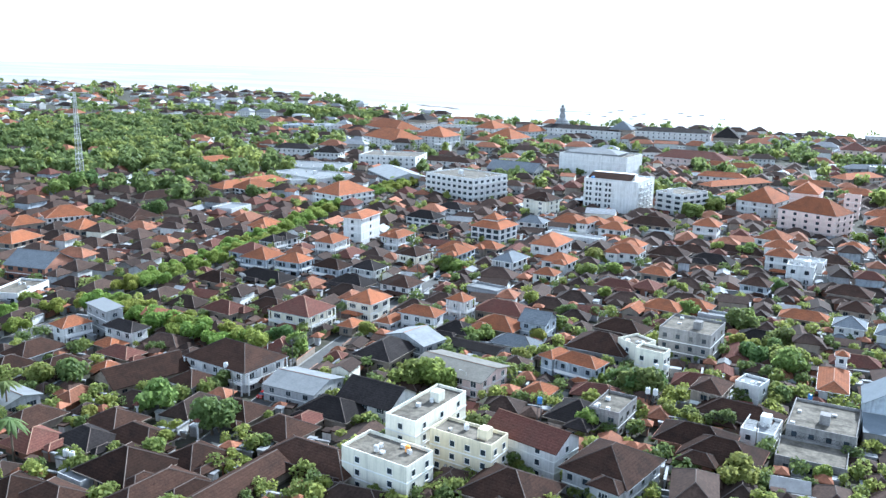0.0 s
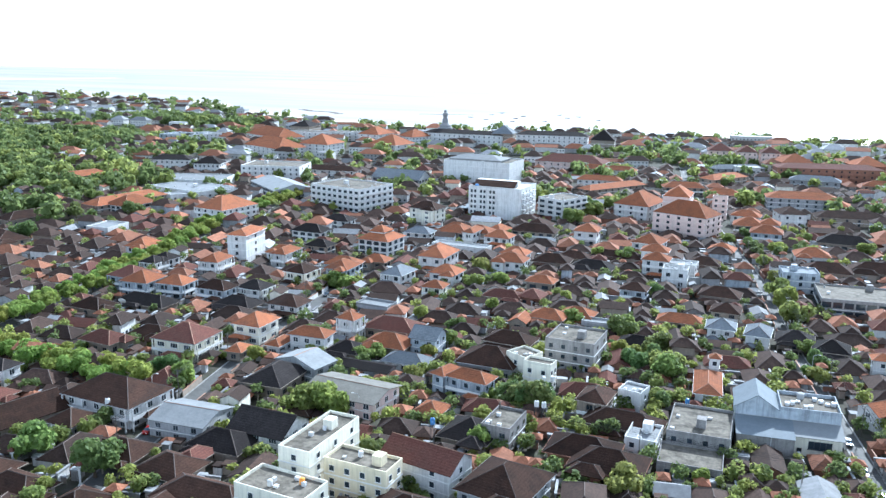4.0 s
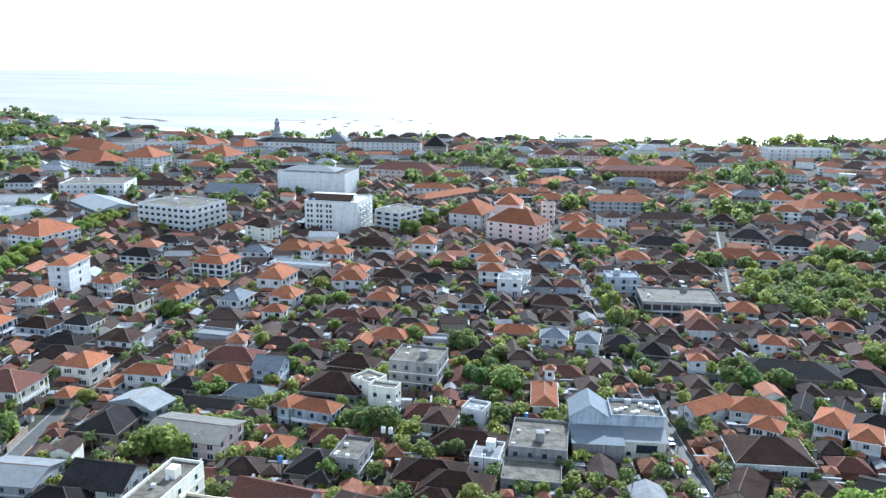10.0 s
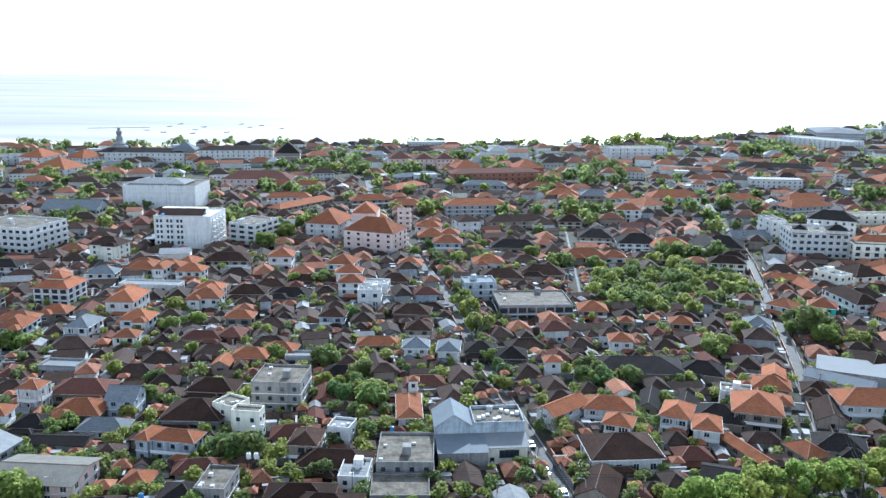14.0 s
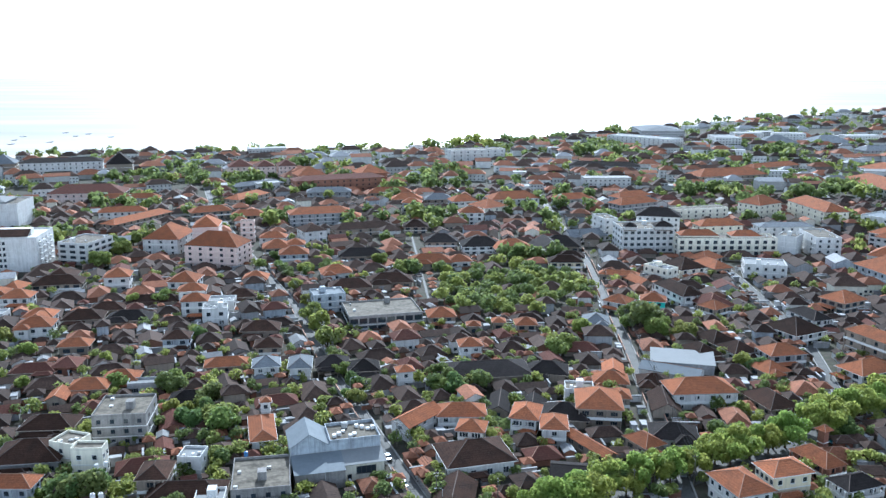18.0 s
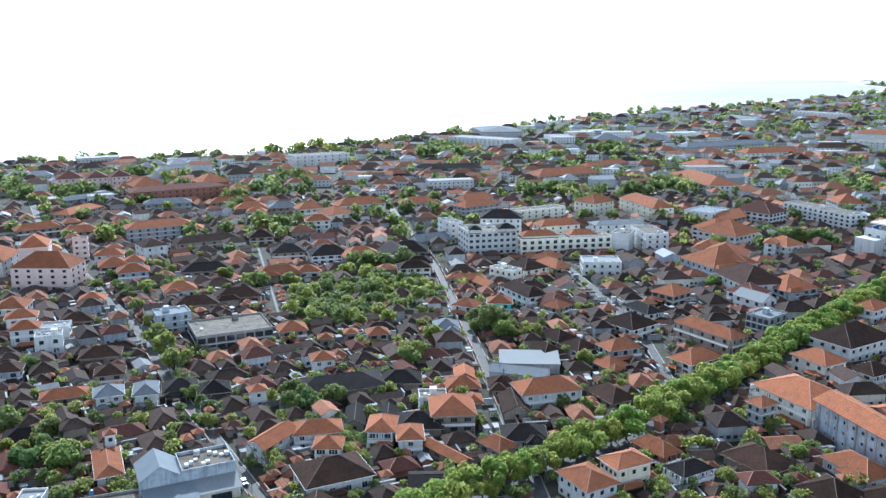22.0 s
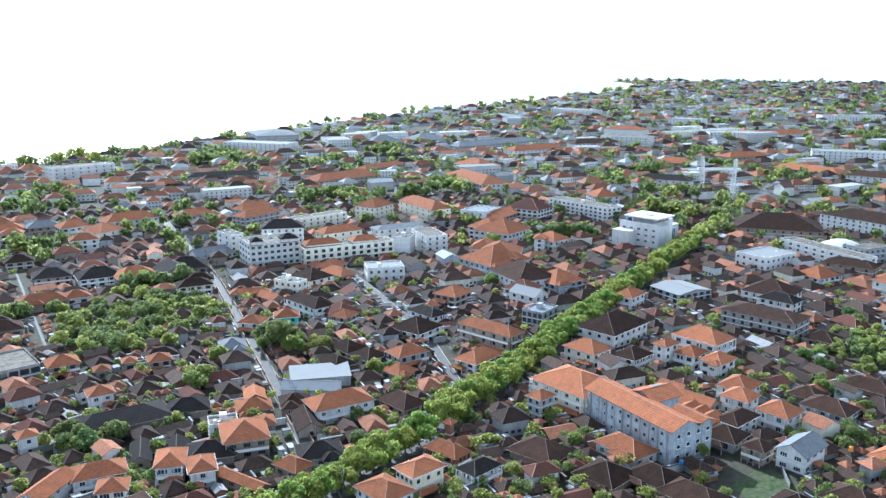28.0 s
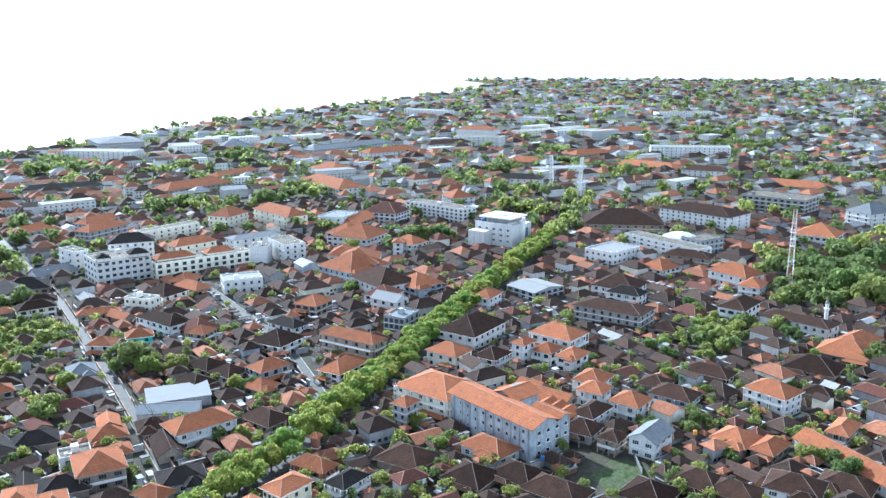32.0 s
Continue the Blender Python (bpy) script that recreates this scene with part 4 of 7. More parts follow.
house(264.3, 244.3, -75.5, 8.8, 10.3, 6.5)
house(281.4, 253.5, -79.2, 21.2, 14.5, 8.0)
house(266.5, 231.4, -77.3, 9.1, 11.7, 7.0)
house(331.9, 262.0, -75.0, 36.0, 18.3, 9.0, "brown", wall="block", pitch=0.3, n=(8, 3), storeys=3, name="building", label="brown unfinished block building with open dark floors")
house(229.3, 219.7, -76.8, 9.4, 11.8, 5.0, wall="tan", kind="gable", along="x")
house(229.0, 207.4, -76.9, 14.5, 10.5, 5.0, wall="tan", kind="gable", along="x")
house(244.5, 200.3, -74.4, 9.8, 9.6, 6.5)
house(246.0, 183.8, -79.1, 11.2, 11.2, 6.5)
house(227.4, 160.4, -78.3, 9.4, 13.8, 7.0, "slate", kind="gable", along="y")
house(291.8, 151.7, -90.7, 16.3, 12.4, 8.5, balcony=True, n=(4, 3), label="large white villa with an orange hipped roof and balcony")
house(286.1, 121.5, -80.9, 6.4, 14.1, 5.0, wall="tan")
house(252.0, 142.7, -86.2, 12.2, 12.4, 4.0, wall="tan")
house(254.8, 131.6, -84.7, 7.4, 13.1, 4.0, wall="tan")
house(230.3, 189.2, -78.9, 8.0, 14.0, 5.0, "brown")
house(218.5, 169.7, -78.2, 6.8, 7.4, 5.0, "brown", wall="tan")
house(112.2, 207.8, -79.1, 8.3, 11.9, 8.0, wall="cream", pitch=0.45, n=(4, 3), name="building", label="cream building with round vents and an orange roof")
house(97.7, 202.6, -76.7, 13.2, 10.5, 7.0, pitch=0.45, n=(4, 3))
house(128.4, 219.1, -72.1, 12.5, 6.5, 5.0, wall="brick", pitch=0.7)
house(136.4, 231.0, -64.3, 2.2, 2.2, 8.0, wall="brick", n=(0, 0), pitch=0.8, label="small brick shrine tower with an orange cap")
house(131.0, 203.7, -75.5, 7.0, 11.1, 5.0, "dark")
house(202.4, 306.8, -72.8, 29.7, 9.0, 10.0, wall="tan", n=(5, 2), storeys=3, balcony=True, name="building")
house(184.8, 288.9, -72.0, 11.3, 17.5, 5.0)
house(242.0, 322.4, -66.3, 11.7, 15.4, 9.0, "blue", wall="grey", kind="flat", over=0.0, n=(4, 3), size=(1.8, 2.0))
house(277.2, 386.8, -92.9, 31.2, 24.8, 8.0, "brown")
house(263.9, 368.2, -65.5, 15.5, 15.4, 6.0, "red")
house(159.9, 307.4, -83.9, 10.2, 14.2, 6.0, wall="grey")
house(449.0, 542.8, -82.3, 65.3, 16.0, 12.0, "concrete", kind="flat", over=0.0, n=(13, 3), storeys=4, size=(2.2, 1.6), name="hotel", label="white four-storey hotel with rows of balconies")
house(462.2, 732.9, -93.7, 86.1, 32.2, 8.0, pitch=0.4, name="building")
house(523.4, 827.5, -82.6, 43.3, 32.2, 9.0, pitch=0.4, name="building")
house(590.3, 381.1, -88.6, 62.0, 32.2, 12.0, "brown", pitch=0.3, n=(12, 3), storeys=4, name="building", label="long white building with a brown roof and rows of windows")
house(484.1, 340.3, -95.9, 66.7, 13.0, 9.0, "concrete", kind="flat", over=0.0, n=(10, 2), size=(2.2, 1.2), name="building", label="long white institution building with small windows")
house(692.0, 373.2, -81.7, 54.8, 34.0, 14.0, "concrete", wall="block", kind="flat", over=0.0, n=(10, 4), storeys=4, size=(3.0, 1.8), name="building", label="open-sided concrete parking block")
house(682.1, 290.3, -104.5, 23.0, 30.4, 13.0, "slate", n=(3, 3), storeys=4, name="hotel")
house(591.9, 286.4, -77.4, 27.5, 25.9, 8.0)
house(389.3, 193.2, -88.4, 33.6, 12.2, 7.0, "brown", pitch=0.35, n=(8, 2), name="prayer_hall", label="white prayer hall with a low brown roof")
house(386.9, 224.5, -79.9, 13.1, 22.0, 8.0, "brown")
house(446.1, 263.3, -95.0, 26.0, 17.4, 8.0, n=(4, 2))
house(435.0, 245.5, -73.4, 11.5, 15.5, 6.0)
house(433.0, 308.2, -90.4, 17.0, 17.9, 5.0)
house(377.4, 294.9, -74.7, 23.8, 21.1, 6.0, "brown")
house(383.9, 162.7, -90.8, 13.0, 22.9, 5.0, wall="tan")
house(548.7, 231.5, -88.2, 8.7, 11.9, 7.0)
house(507.1, 327.3, -97.8, 17.7, 23.0, 10.0, "concrete", wall="grey", kind="flat", over=0.0)
house(341.0, 326.4, -91.4, 22.4, 23.8, 5.0, "white", wall="grey", kind="gable", over=0.4, along="x", pitch=0.15)
house(291.8, 373.5, -86.4, 20.4, 20.7, 6.0, wall="blue")
house(303.0, 326.1, -69.6, 10.6, 15.0, 7.0)
house(441.6, 352.7, -87.1, 23.0, 29.9, 8.0, "white", kind="flat", over=0.0)
house(286.1, 430.1, -82.4, 30.0, 32.2, 7.0, wall="blue", n=(6, 3))
house(225.4, 378.5, -66.2, 13.3, 15.3, 6.0, wall="tan")
house(339.5, 501.3, -66.7, 29.2, 28.9, 8.0)
house(353.7, 461.3, -78.5, 19.1, 15.8, 7.0)
house(336.0, 512.8, -67.7, 20.4, 23.4, 9.0)
house(407.5, 562.6, -65.0, 29.9, 25.0, 9.0, "red")
house(501.4, 580.8, -105.4, 22.9, 21.6, 9.0)
house(216.7, 444.8, -17.8, 22.1, 16.3, 8.0, "white", kind="flat", over=0.0, n=(5, 3), name="building", label="white box building with black window bands")
house(361.5, 564.3, -60.7, 21.6, 28.0, 11.0, "blue", kind="flat", over=0.0, n=(3, 3), storeys=3, name="building")
house(293.8, 435.3, -40.8, 24.3, 30.1, 9.0, wall="blue")
house(297.8, 459.7, -45.0, 15.8, 21.1, 8.0)
house(342.4, 459.0, -41.2, 6.9, 9.5, 9.0)
house(-306.4, 476.7, -9.1, 42.2, 34.0, 15.0, "concrete", kind="flat", over=0.0, n=(9, 6), storeys=4, size=(2.6, 1.7), name="hotel", label="white four-storey hotel with a planted roof terrace")
house(-171.1, 510.9, -18.0, 19.4, 25.2, 13.0, "concrete", kind="flat", over=0.0, n=(3, 4), storeys=4, size=(3.6, 1.6), name="hotel", label="white hotel with purple balcony bands")
house(-277.1, 626.0, 2.3, 55.6, 34.0, 18.0, "concrete", kind="flat", over=0.0, n=(0, 0), name="building", label="tall blank-walled white hall with a grey roof")
house(-90.9, 495.4, -15.8, 32.5, 20.0, 13.0, wall="pink", over=0.3, n=(5, 3), storeys=4, size=(1.8, 1.5), pitch=0.7, name="hotel", label="pale pink hotel with an orange hipped roof")
house(-101.9, 522.8, 4.0, 15.3, 21.2, 19.0, wall="pink", over=0.3, n=(0, 0), pitch=0.7)
house(-409.5, 869.9, 5.9, 92.9, 20.0, 14.0, "dark", n=(16, 2), storeys=3, pitch=0.35, name="hotel", label="long white beach hotel with a dark hipped roof")
house(-312.9, 890.0, 12.8, 76.6, 20.0, 16.0, "dark", n=(14, 2), storeys=4, pitch=0.35, name="hotel", label="long white beach hotel with a dark hipped roof")
house(-366.3, 880.6, 12.8, 23.1, 25.4, 16.0, "slate", wall="tan", n=(0, 0), pitch=0.7, name="pavilion", label="pavilion with a steep grey tiered roof")
house(-257.0, 892.7, 12.6, 24.4, 30.8, 14.0, "dark", wall="tan", n=(0, 0), pitch=0.8, name="pavilion", label="pavilion with a steep dark thatched roof")
house(-31.7, 778.9, 17.1, 83.0, 20.0, 12.0, "red", wall="brick", n=(14, 2), storeys=3, pitch=0.3, name="hotel", label="long brick-red hotel with a tiled roof")
house(-59.1, 793.1, 20.7, 25.2, 22.7, 14.0, wall="brick", n=(0, 0), name="pavilion")
house(-2.9, 802.3, 20.5, 25.6, 25.4, 14.0, wall="brick", n=(0, 0), name="pavilion")
house(-133.7, 875.0, 12.4, 23.2, 22.7, 12.0, "red", wall="pink", n=(4, 2), storeys=3, name="hotel", group="row of pink beach lodges", label="pink beach lodge with a hipped red roof")
house(-109.2, 875.3, 12.4, 18.5, 22.7, 12.0, "red", wall="pink", n=(4, 2), storeys=3, name="hotel", group="row of pink beach lodges", label="pink beach lodge with a hipped red roof")
house(-88.2, 879.9, 12.4, 17.4, 22.7, 12.0, "red", wall="pink", n=(4, 2), storeys=3, name="hotel", group="row of pink beach lodges", label="pink beach lodge with a hipped red roof")
house(118.8, 982.0, 12.8, 66.5, 21.8, 16.0, "concrete", kind="flat", over=0.0, n=(8, 2), storeys=4, name="hotel", label="white slab hotel near the beach")
house(373.7, 1151.3, -49.0, 98.4, 34.0, 14.0, "white", kind="flat", over=0.0, n=(14, 5), storeys=4, name="hotel", label="long white beach hotel stepping along the shore")
house(486.1, 1150.0, -99.6, 51.8, 34.0, 14.0, "white", kind="flat", over=0.0, n=(2, 8), storeys=4, name="hotel", label="long white beach hotel stepping along the shore")
house(428.8, 1261.8, -8.2, 61.4, 93.4, 16.0, "slate", wall="grey", n=(0, 0), pitch=0.15, name="building")
house(1005.1, 1464.1, -91.4, 123.1, 32.2, 10.0, "slate", wall="tan", n=(0, 0), pitch=0.25, name="building")
house(1225.2, 1523.7, -79.1, 120.0, 34.0, 14.0, "white", kind="flat", over=0.0, n=(12, 3), storeys=4, name="hotel")
house(875.8, 965.1, -59.4, 71.8, 34.0, 14.0, "concrete", kind="flat", over=0.0, n=(10, 3), storeys=4, name="building")
house(930.2, 1028.8, -61.4, 62.7, 32.2, 18.0, n=(0, 0), pitch=0.3, name="building")
house(1245.1, 1205.1, -63.1, 65.4, 34.0, 12.0, "white", kind="flat", over=0.0, n=(9, 2), storeys=3, name="building")
house(-694.8, 731.2, 8.9, 37.3, 34.0, 9.0, "blue", wall="blue", kind="flat", over=0.0, n=(6, 4), name="building")
house(-681.8, 742.1, 76.4, 44.4, 27.2, 9.0, "white", kind="flat", over=0.0, n=(8, 3), name="building")
house(-544.8, 560.5, 22.1, 35.7, 17.2, 8.0, "dark", n=(8, 3), pitch=0.4)
house(-500.6, 557.3, 22.5, 22.2, 17.2, 8.0, "dark", n=(6, 3))
house(-432.4, 559.9, 19.4, 48.2, 34.0, 11.0, "concrete", kind="flat", over=0.0, n=(10, 2), name="building", label="long pale building with a stained parapet")
house(-434.4, 463.4, -6.3, 50.7, 34.0, 5.0, "metal", kind="flat", over=0.0, n=(0, 0), name="workshop", label="wide low shed with a pale metal roof")
house(-459.2, 494.6, 22.9, 50.1, 34.0, 6.0, "metal", kind="flat", over=0.0, n=(0, 0), name="workshop", label="wide low shed with a pale metal roof")
house(-382.3, 500.2, -33.8, 54.1, 29.4, 6.0, "metal", wall="grey", kind="gable", over=0.4, along="x", pitch=0.25, name="workshop")
house(-419.1, 392.4, -3.8, 18.3, 24.3, 5.0)
house(-425.2, 260.8, -22.3, 16.4, 21.9, 5.0, n=(3, 8))
house(-392.0, 249.7, -4.1, 14.7, 12.6, 4.5, wall="tan")
house(-423.2, 235.5, -7.4, 12.2, 15.8, 4.5, wall="tan")
house(-386.5, 211.4, 15.9, 11.8, 18.5, 5.0, wall="tan")
house(-319.0, 305.1, 9.6, 11.0, 14.1, 6.0)
house(-379.5, 337.1, 9.3, 14.3, 18.0, 4.0, "white", kind="flat", over=0.0, n=(0, 0))
house(-493.5, 713.4, 1.7, 32.0, 32.2, 12.0, n=(4, 4), name="building")
house(-502.7, 833.5, -3.0, 26.6, 32.2, 12.0, n=(3, 3), name="building")
house(-642.1, 892.7, 7.7, 26.5, 32.2, 10.0, "dark", wall="tan", n=(0, 0), pitch=0.5)
house(-573.4, 833.3, 33.3, 105.4, 19.0, 10.0, "concrete", kind="flat", over=0.0, n=(16, 2), storeys=3, name="hotel")
house(-602.9, 779.1, -24.3, 75.3, 32.2, 9.0, n=(8, 3), name="hotel")
house(-532.7, 687.8, -19.0, 61.6, 32.2, 9.0, n=(8, 3), name="hotel")
house(-1037.0, 1011.1, -1.1, 92.7, 34.0, 4.0, "white", kind="flat", over=0.0, n=(0, 0), name="workshop", label="very long low white shed roof near the shore")
house(170.8, 519.1, -91.4, 25.0, 32.5, 15.0, "concrete", kind="flat", over=0.0, n=(4, 8), storeys=4, size=(2.2, 1.7), name="hotel", label="large white hotel with grey window bays and roof terraces")
house(155.7, 554.8, -80.0, 19.6, 9.7, 14.5, "concrete", kind="flat", over=0.0, n=(2, 2), storeys=4, name="hotel", label="white stair tower of a large hotel")
house(158.5, 507.3, -11.2, 7.0, 7.2, 2.4, "dark", z=15.1, n=(0, 0), name="roof_pavilion", label="dark hipped pavilion on a hotel roof terrace")
house(179.3, 507.1, -8.7, 10.6, 8.2, 2.4, "dark", z=15.1, n=(0, 0), name="roof_pavilion", label="dark hipped pavilion on a hotel roof terrace")
house(189.0, 544.7, -17.7, 27.5, 16.2, 17.5, "dark", n=(6, 2), storeys=5, name="hotel", label="rear hotel tower with a dark hipped roof")
house(217.3, 502.5, -3.5, 61.7, 15.0, 10.5, "concrete", wall="ivory", kind="flat", over=0.0, n=(12, 2), storeys=3, size=(2.4, 2.1), name="hotel", label="long cream hotel wing with balconies")
house(201.2, 505.4, -4.5, 23.7, 10.0, 1.4, wall="ivory", over=0.5, z=10.6, n=(0, 0), name="roof_pavilion", label="orange hipped roof on a cream hotel wing")
house(229.5, 501.4, -6.1, 18.4, 10.0, 1.4, wall="ivory", over=0.5, z=10.6, n=(0, 0), name="roof_pavilion", label="orange hipped roof on a cream hotel wing")
house(256.7, 496.2, -41.2, 11.9, 14.0, 12.5, "concrete", kind="flat", over=0.0, n=(0, 0), name="hotel", label="plain white end block of a hotel")
house(229.1, 541.6, 4.8, 29.8, 12.2, 11.0, wall="ivory", n=(5, 2), name="hotel")
house(266.6, 525.1, -0.5, 35.6, 12.2, 13.0, "slate", n=(6, 2), pitch=0.3, name="hotel")
house(275.7, 495.7, -97.0, 29.1, 15.2, 13.0, "concrete", kind="flat", over=0.0, n=(2, 3), storeys=4, name="hotel")
house(241.2, 613.7, 12.6, 49.5, 12.0, 9.0, "concrete", wall="ivory", kind="flat", over=0.0, n=(8, 2), name="hotel")
house(296.7, 625.5, -61.7, 19.6, 26.0, 11.0, wall="ivory", n=(4, 4), name="hotel")
house(332.9, 606.4, -88.2, 53.4, 18.0, 11.0, wall="ivory", n=(6, 3), name="hotel")
house(210.6, 677.9, 26.7, 34.7, 12.2, 9.0, wall="blue", n=(6, 3))
house(133.1, 441.0, -18.1, 20.3, 6.2, 4.0, wall="tan")
house(173.5, 453.3, -71.4, 18.1, 16.9, 5.0, "brown", wall="ivory")
house(194.0, 472.7, -55.8, 12.2, 16.4, 5.0, wall="tan")
house(157.3, 443.7, -58.5, 16.5, 9.0, 7.0, "slate", wall="ivory", kind="flat", over=0.0, n=(4, 2))
house(151.0, 399.1, -77.2, 26.5, 10.7, 6.5, "brown")
house(159.1, 373.7, -59.4, 9.5, 9.5, 5.0, wall="tan")
house(181.2, 338.4, -68.0, 17.0, 17.1, 5.0, "brown")

# lower houses round them
house(265.0, 106.5, 73, 44, 10, 4.6, kind="gable", along="x", pitch=0.5, n=(7, 1), label="long white walled hall with an orange gabled roof")
house(-240.3, 133.4, 5, 9, 14, 4, "brown", over=1.2)
house(-235.1, 122.5, 2, 8, 10, 3.5, "brown", wall="tan", over=1.2)
house(-223.5, 131.2, 0, 8, 12, 3.5, "brown", wall="tan", over=1.2)
house(-229.3, 152.0, 1, 7, 5, 3, wall="tan", over=1.2, n=(1, 0))
house(-219.5, 149.1, 5, 11, 6, 3, "red", wall="tan", over=1.2, n=(1, 0))
house(-210.9, 138.3, 0, 7, 7, 3, wall="tan", over=1.2, n=(1, 0))
house(-183.2, 146.1, 3, 8, 8, 4, "brown", over=1.2)
house(-226.0, 196.4, 0, 13, 9, 4.5, "red", wall="tan")
house(-196.4, 106.7, 4, 8, 12, 3, "brown", wall="tan", over=1.2, n=(1, 0))
house(-178.8, 118.6, 3, 10, 9, 3, "brown", wall="tan", over=1.2, n=(1, 0))
house(-184.4, 100.3, 3, 9, 9, 3, "red", wall="brick", over=1.2, n=(1, 0))
house(-175.2, 108.3, 2, 11, 8, 3, "dark", wall="tan", over=1.2, n=(1, 0))
house(-165.8, 116.4, 2, 14, 8, 3, "brown", wall="tan", over=1.2, n=(1, 0))
house(-154.9, 104.8, 3, 15, 14, 3.5, "brown", wall="tan", over=1.2)
house(-147.1, 117.0, 0, 9, 10, 3, "brown", wall="brick", over=1.2, n=(1, 0))
house(-158.0, 140.6, 6, 11, 9, 3, "brown", wall="tan", over=1.2, n=(1, 0))
house(-141.7, 139.5, 1, 12, 10, 3, "brown", wall="tan", over=1.2, n=(1, 0))
house(-140.7, 146.4, 4, 5, 8, 3, "red", wall="tan", over=1.2, n=(1, 0))
house(-124.6, 133.2, 4, 22, 10, 3, "brown", wall="tan", over=1.2, n=(1, 0))
house(-130.3, 114.4, 3, 9, 24, 3, "brown", wall="tan", kind="gable", over=0.7, along="y", n=(1, 0))
house(-141.6, 100.6, 2, 10, 20, 3, "brown", wall="tan", over=1.2, n=(1, 0))
house(-139.5, 155.7, 6, 14, 10, 3.2, "dark", wall="tan", over=1.2, n=(1, 0))
house(-155.7, 87.7, 4, 13, 9, 3, "brown", wall="tan", over=1.2, n=(1, 0))
house(-165.6, 84.3, 6, 10, 10, 3, "brown", wall="grey", over=1.2, n=(1, 0))
house(-161.0, 96.7, 3, 8, 5, 2.6, "metal", wall="grey", kind="flat", over=0.0, n=(1, 0))
house(-212.9, 110.2, 1, 12, 10, 4, "metal", wall="grey", kind="gable", over=0.7, along="x", pitch=0.25)
house(-86.3, 190.9, 2, 12, 12, 3.4, "dark", wall="tan", over=1.2, n=(1, 0))
house(-78.9, 195.4, 2, 8, 13, 6.5, "concrete", wall="block", kind="flat", over=0.0)
house(-51.9, 214.6, 0, 19, 9, 4, "brown", wall="tan", over=1.2)
house(-48.6, 188.8, 3, 16, 11, 4.2, "brown", wall="brick", over=1.2)
house(-80.4, 145.6, 1, 16, 14, 4, "brown", wall="tan", over=1.2)
house(-147.8, 256.8, 6, 18, 10, 4, "red", wall="tan", over=1.2)
house(-140.1, 240.6, 4, 14, 10, 4, wall="tan", over=1.2)
house(-128.4, 246.9, 5, 9, 10, 7, "slate", wall="blue", kind="gable", over=0.7, along="x")
house(-127.5, 230.5, 5, 13, 7, 3.2, "slate", over=1.2, n=(1, 0))
house(-136.1, 219.8, 3, 17, 7, 3.2, "dark", wall="grey", kind="gable", over=0.7, along="x", pitch=0.3, n=(1, 0))
house(-149.9, 229.7, 4, 10, 8, 3.4, "dark", wall="tan", over=1.2, n=(1, 0))
house(-102.3, 241.0, 4, 18, 14, 4.6, "brown", wall="grey")
house(-102.4, 199.7, 0, 6, 7, 3, wall="tan", over=1.2, n=(1, 0))
house(-102.7, 296.2, 1, 12, 8, 4, wall="tan", over=1.2)
house(-93.6, 303.8, 1, 11, 8, 4, wall="tan", over=1.2)
house(-110.7, 287.9, 4, 6, 9, 4, wall="tan", kind="gable", over=0.7, along="y")
house(-84.6, 297.7, 5, 10, 6, 4, "metal", wall="grey", kind="flat", over=0.0)
house(-104.8, 263.2, 0, 15, 9, 4, "brown", wall="tan", over=1.2)
house(-118.2, 319.8, 0, 8, 8, 4, "red", wall="brick", over=1.2)
house(-123.2, 343.4, 3, 11, 7, 4, wall="tan", over=1.2)
house(-129.5, 316.8, 4, 15, 7, 3, "red", wall="tan", over=1.2, n=(1, 0))
house(-205.9, 341.3, 5, 11, 8, 4, wall="tan", over=1.2)
house(-198.8, 414.0, 6, 14, 11, 6, wall="tan")
house(-187.3, 419.2, 6, 14, 11, 6, wall="tan")
house(-172.5, 412.9, 2, 13, 10, 6)
house(-145.5, 362.3, 5, 14, 10, 7)
house(-82.1, 343.9, 2, 10, 8, 6, "brown", wall="blue")
house(-83.7, 389.7, 3, 11, 9, 9)
house(-72.6, 378.7, 6, 11, 9, 8, "white", kind="flat", over=0.0)
house(-57.8, 317.7, 6, 15, 7, 3.2, wall="tan", over=1.2, n=(1, 0))
house(-107.5, 409.7, 6, 24, 8, 3.2, "brown", wall="tan", over=1.2, n=(1, 0))
house(-56.4, 193.6, 5, 16, 10, 4.2, "brown", wall="brick", over=1.2)
house(-4.9, 307.5, 3, 10, 9, 4, "dark", wall="tan", over=1.2)
house(-17.1, 314.4, 4, 11, 9, 3.4, "dark", wall="tan", over=1.2, n=(1, 0))
house(88.8, 296.2, -14, 7, 10, 5, wall="tan", kind="gable", over=0.7, along="y")
house(70.9, 275.9, -11, 10, 8, 6, "concrete", kind="flat", over=0.0)
house(98.8, 267.1, -12, 9, 16, 3.4, "brown", wall="tan", kind="gable", over=0.7, along="y", n=(1, 0))
house(101.5, 286.8, -13, 10, 8, 3.2, "brown", wall="tan", over=1.2, n=(1, 0))
house(56.9, 220.0, -14, 14, 9, 3.2, "dark", wall="grey", kind="gable", over=0.7, along="x", pitch=0.3, n=(1, 0))
house(42.2, 271.9, -12, 6, 15, 3, "dark", wall="tan", kind="gable", over=0.7, along="y", n=(1, 0))
house(52.8, 267.2, -14, 8, 13, 3.2, "dark", wall="tan", kind="gable", over=0.7, along="y", n=(1, 0))
house(20.7, 209.8, -12, 10, 14, 3.2, "brown", wall="tan", kind="gable", over=0.7, along="y", n=(1, 0))
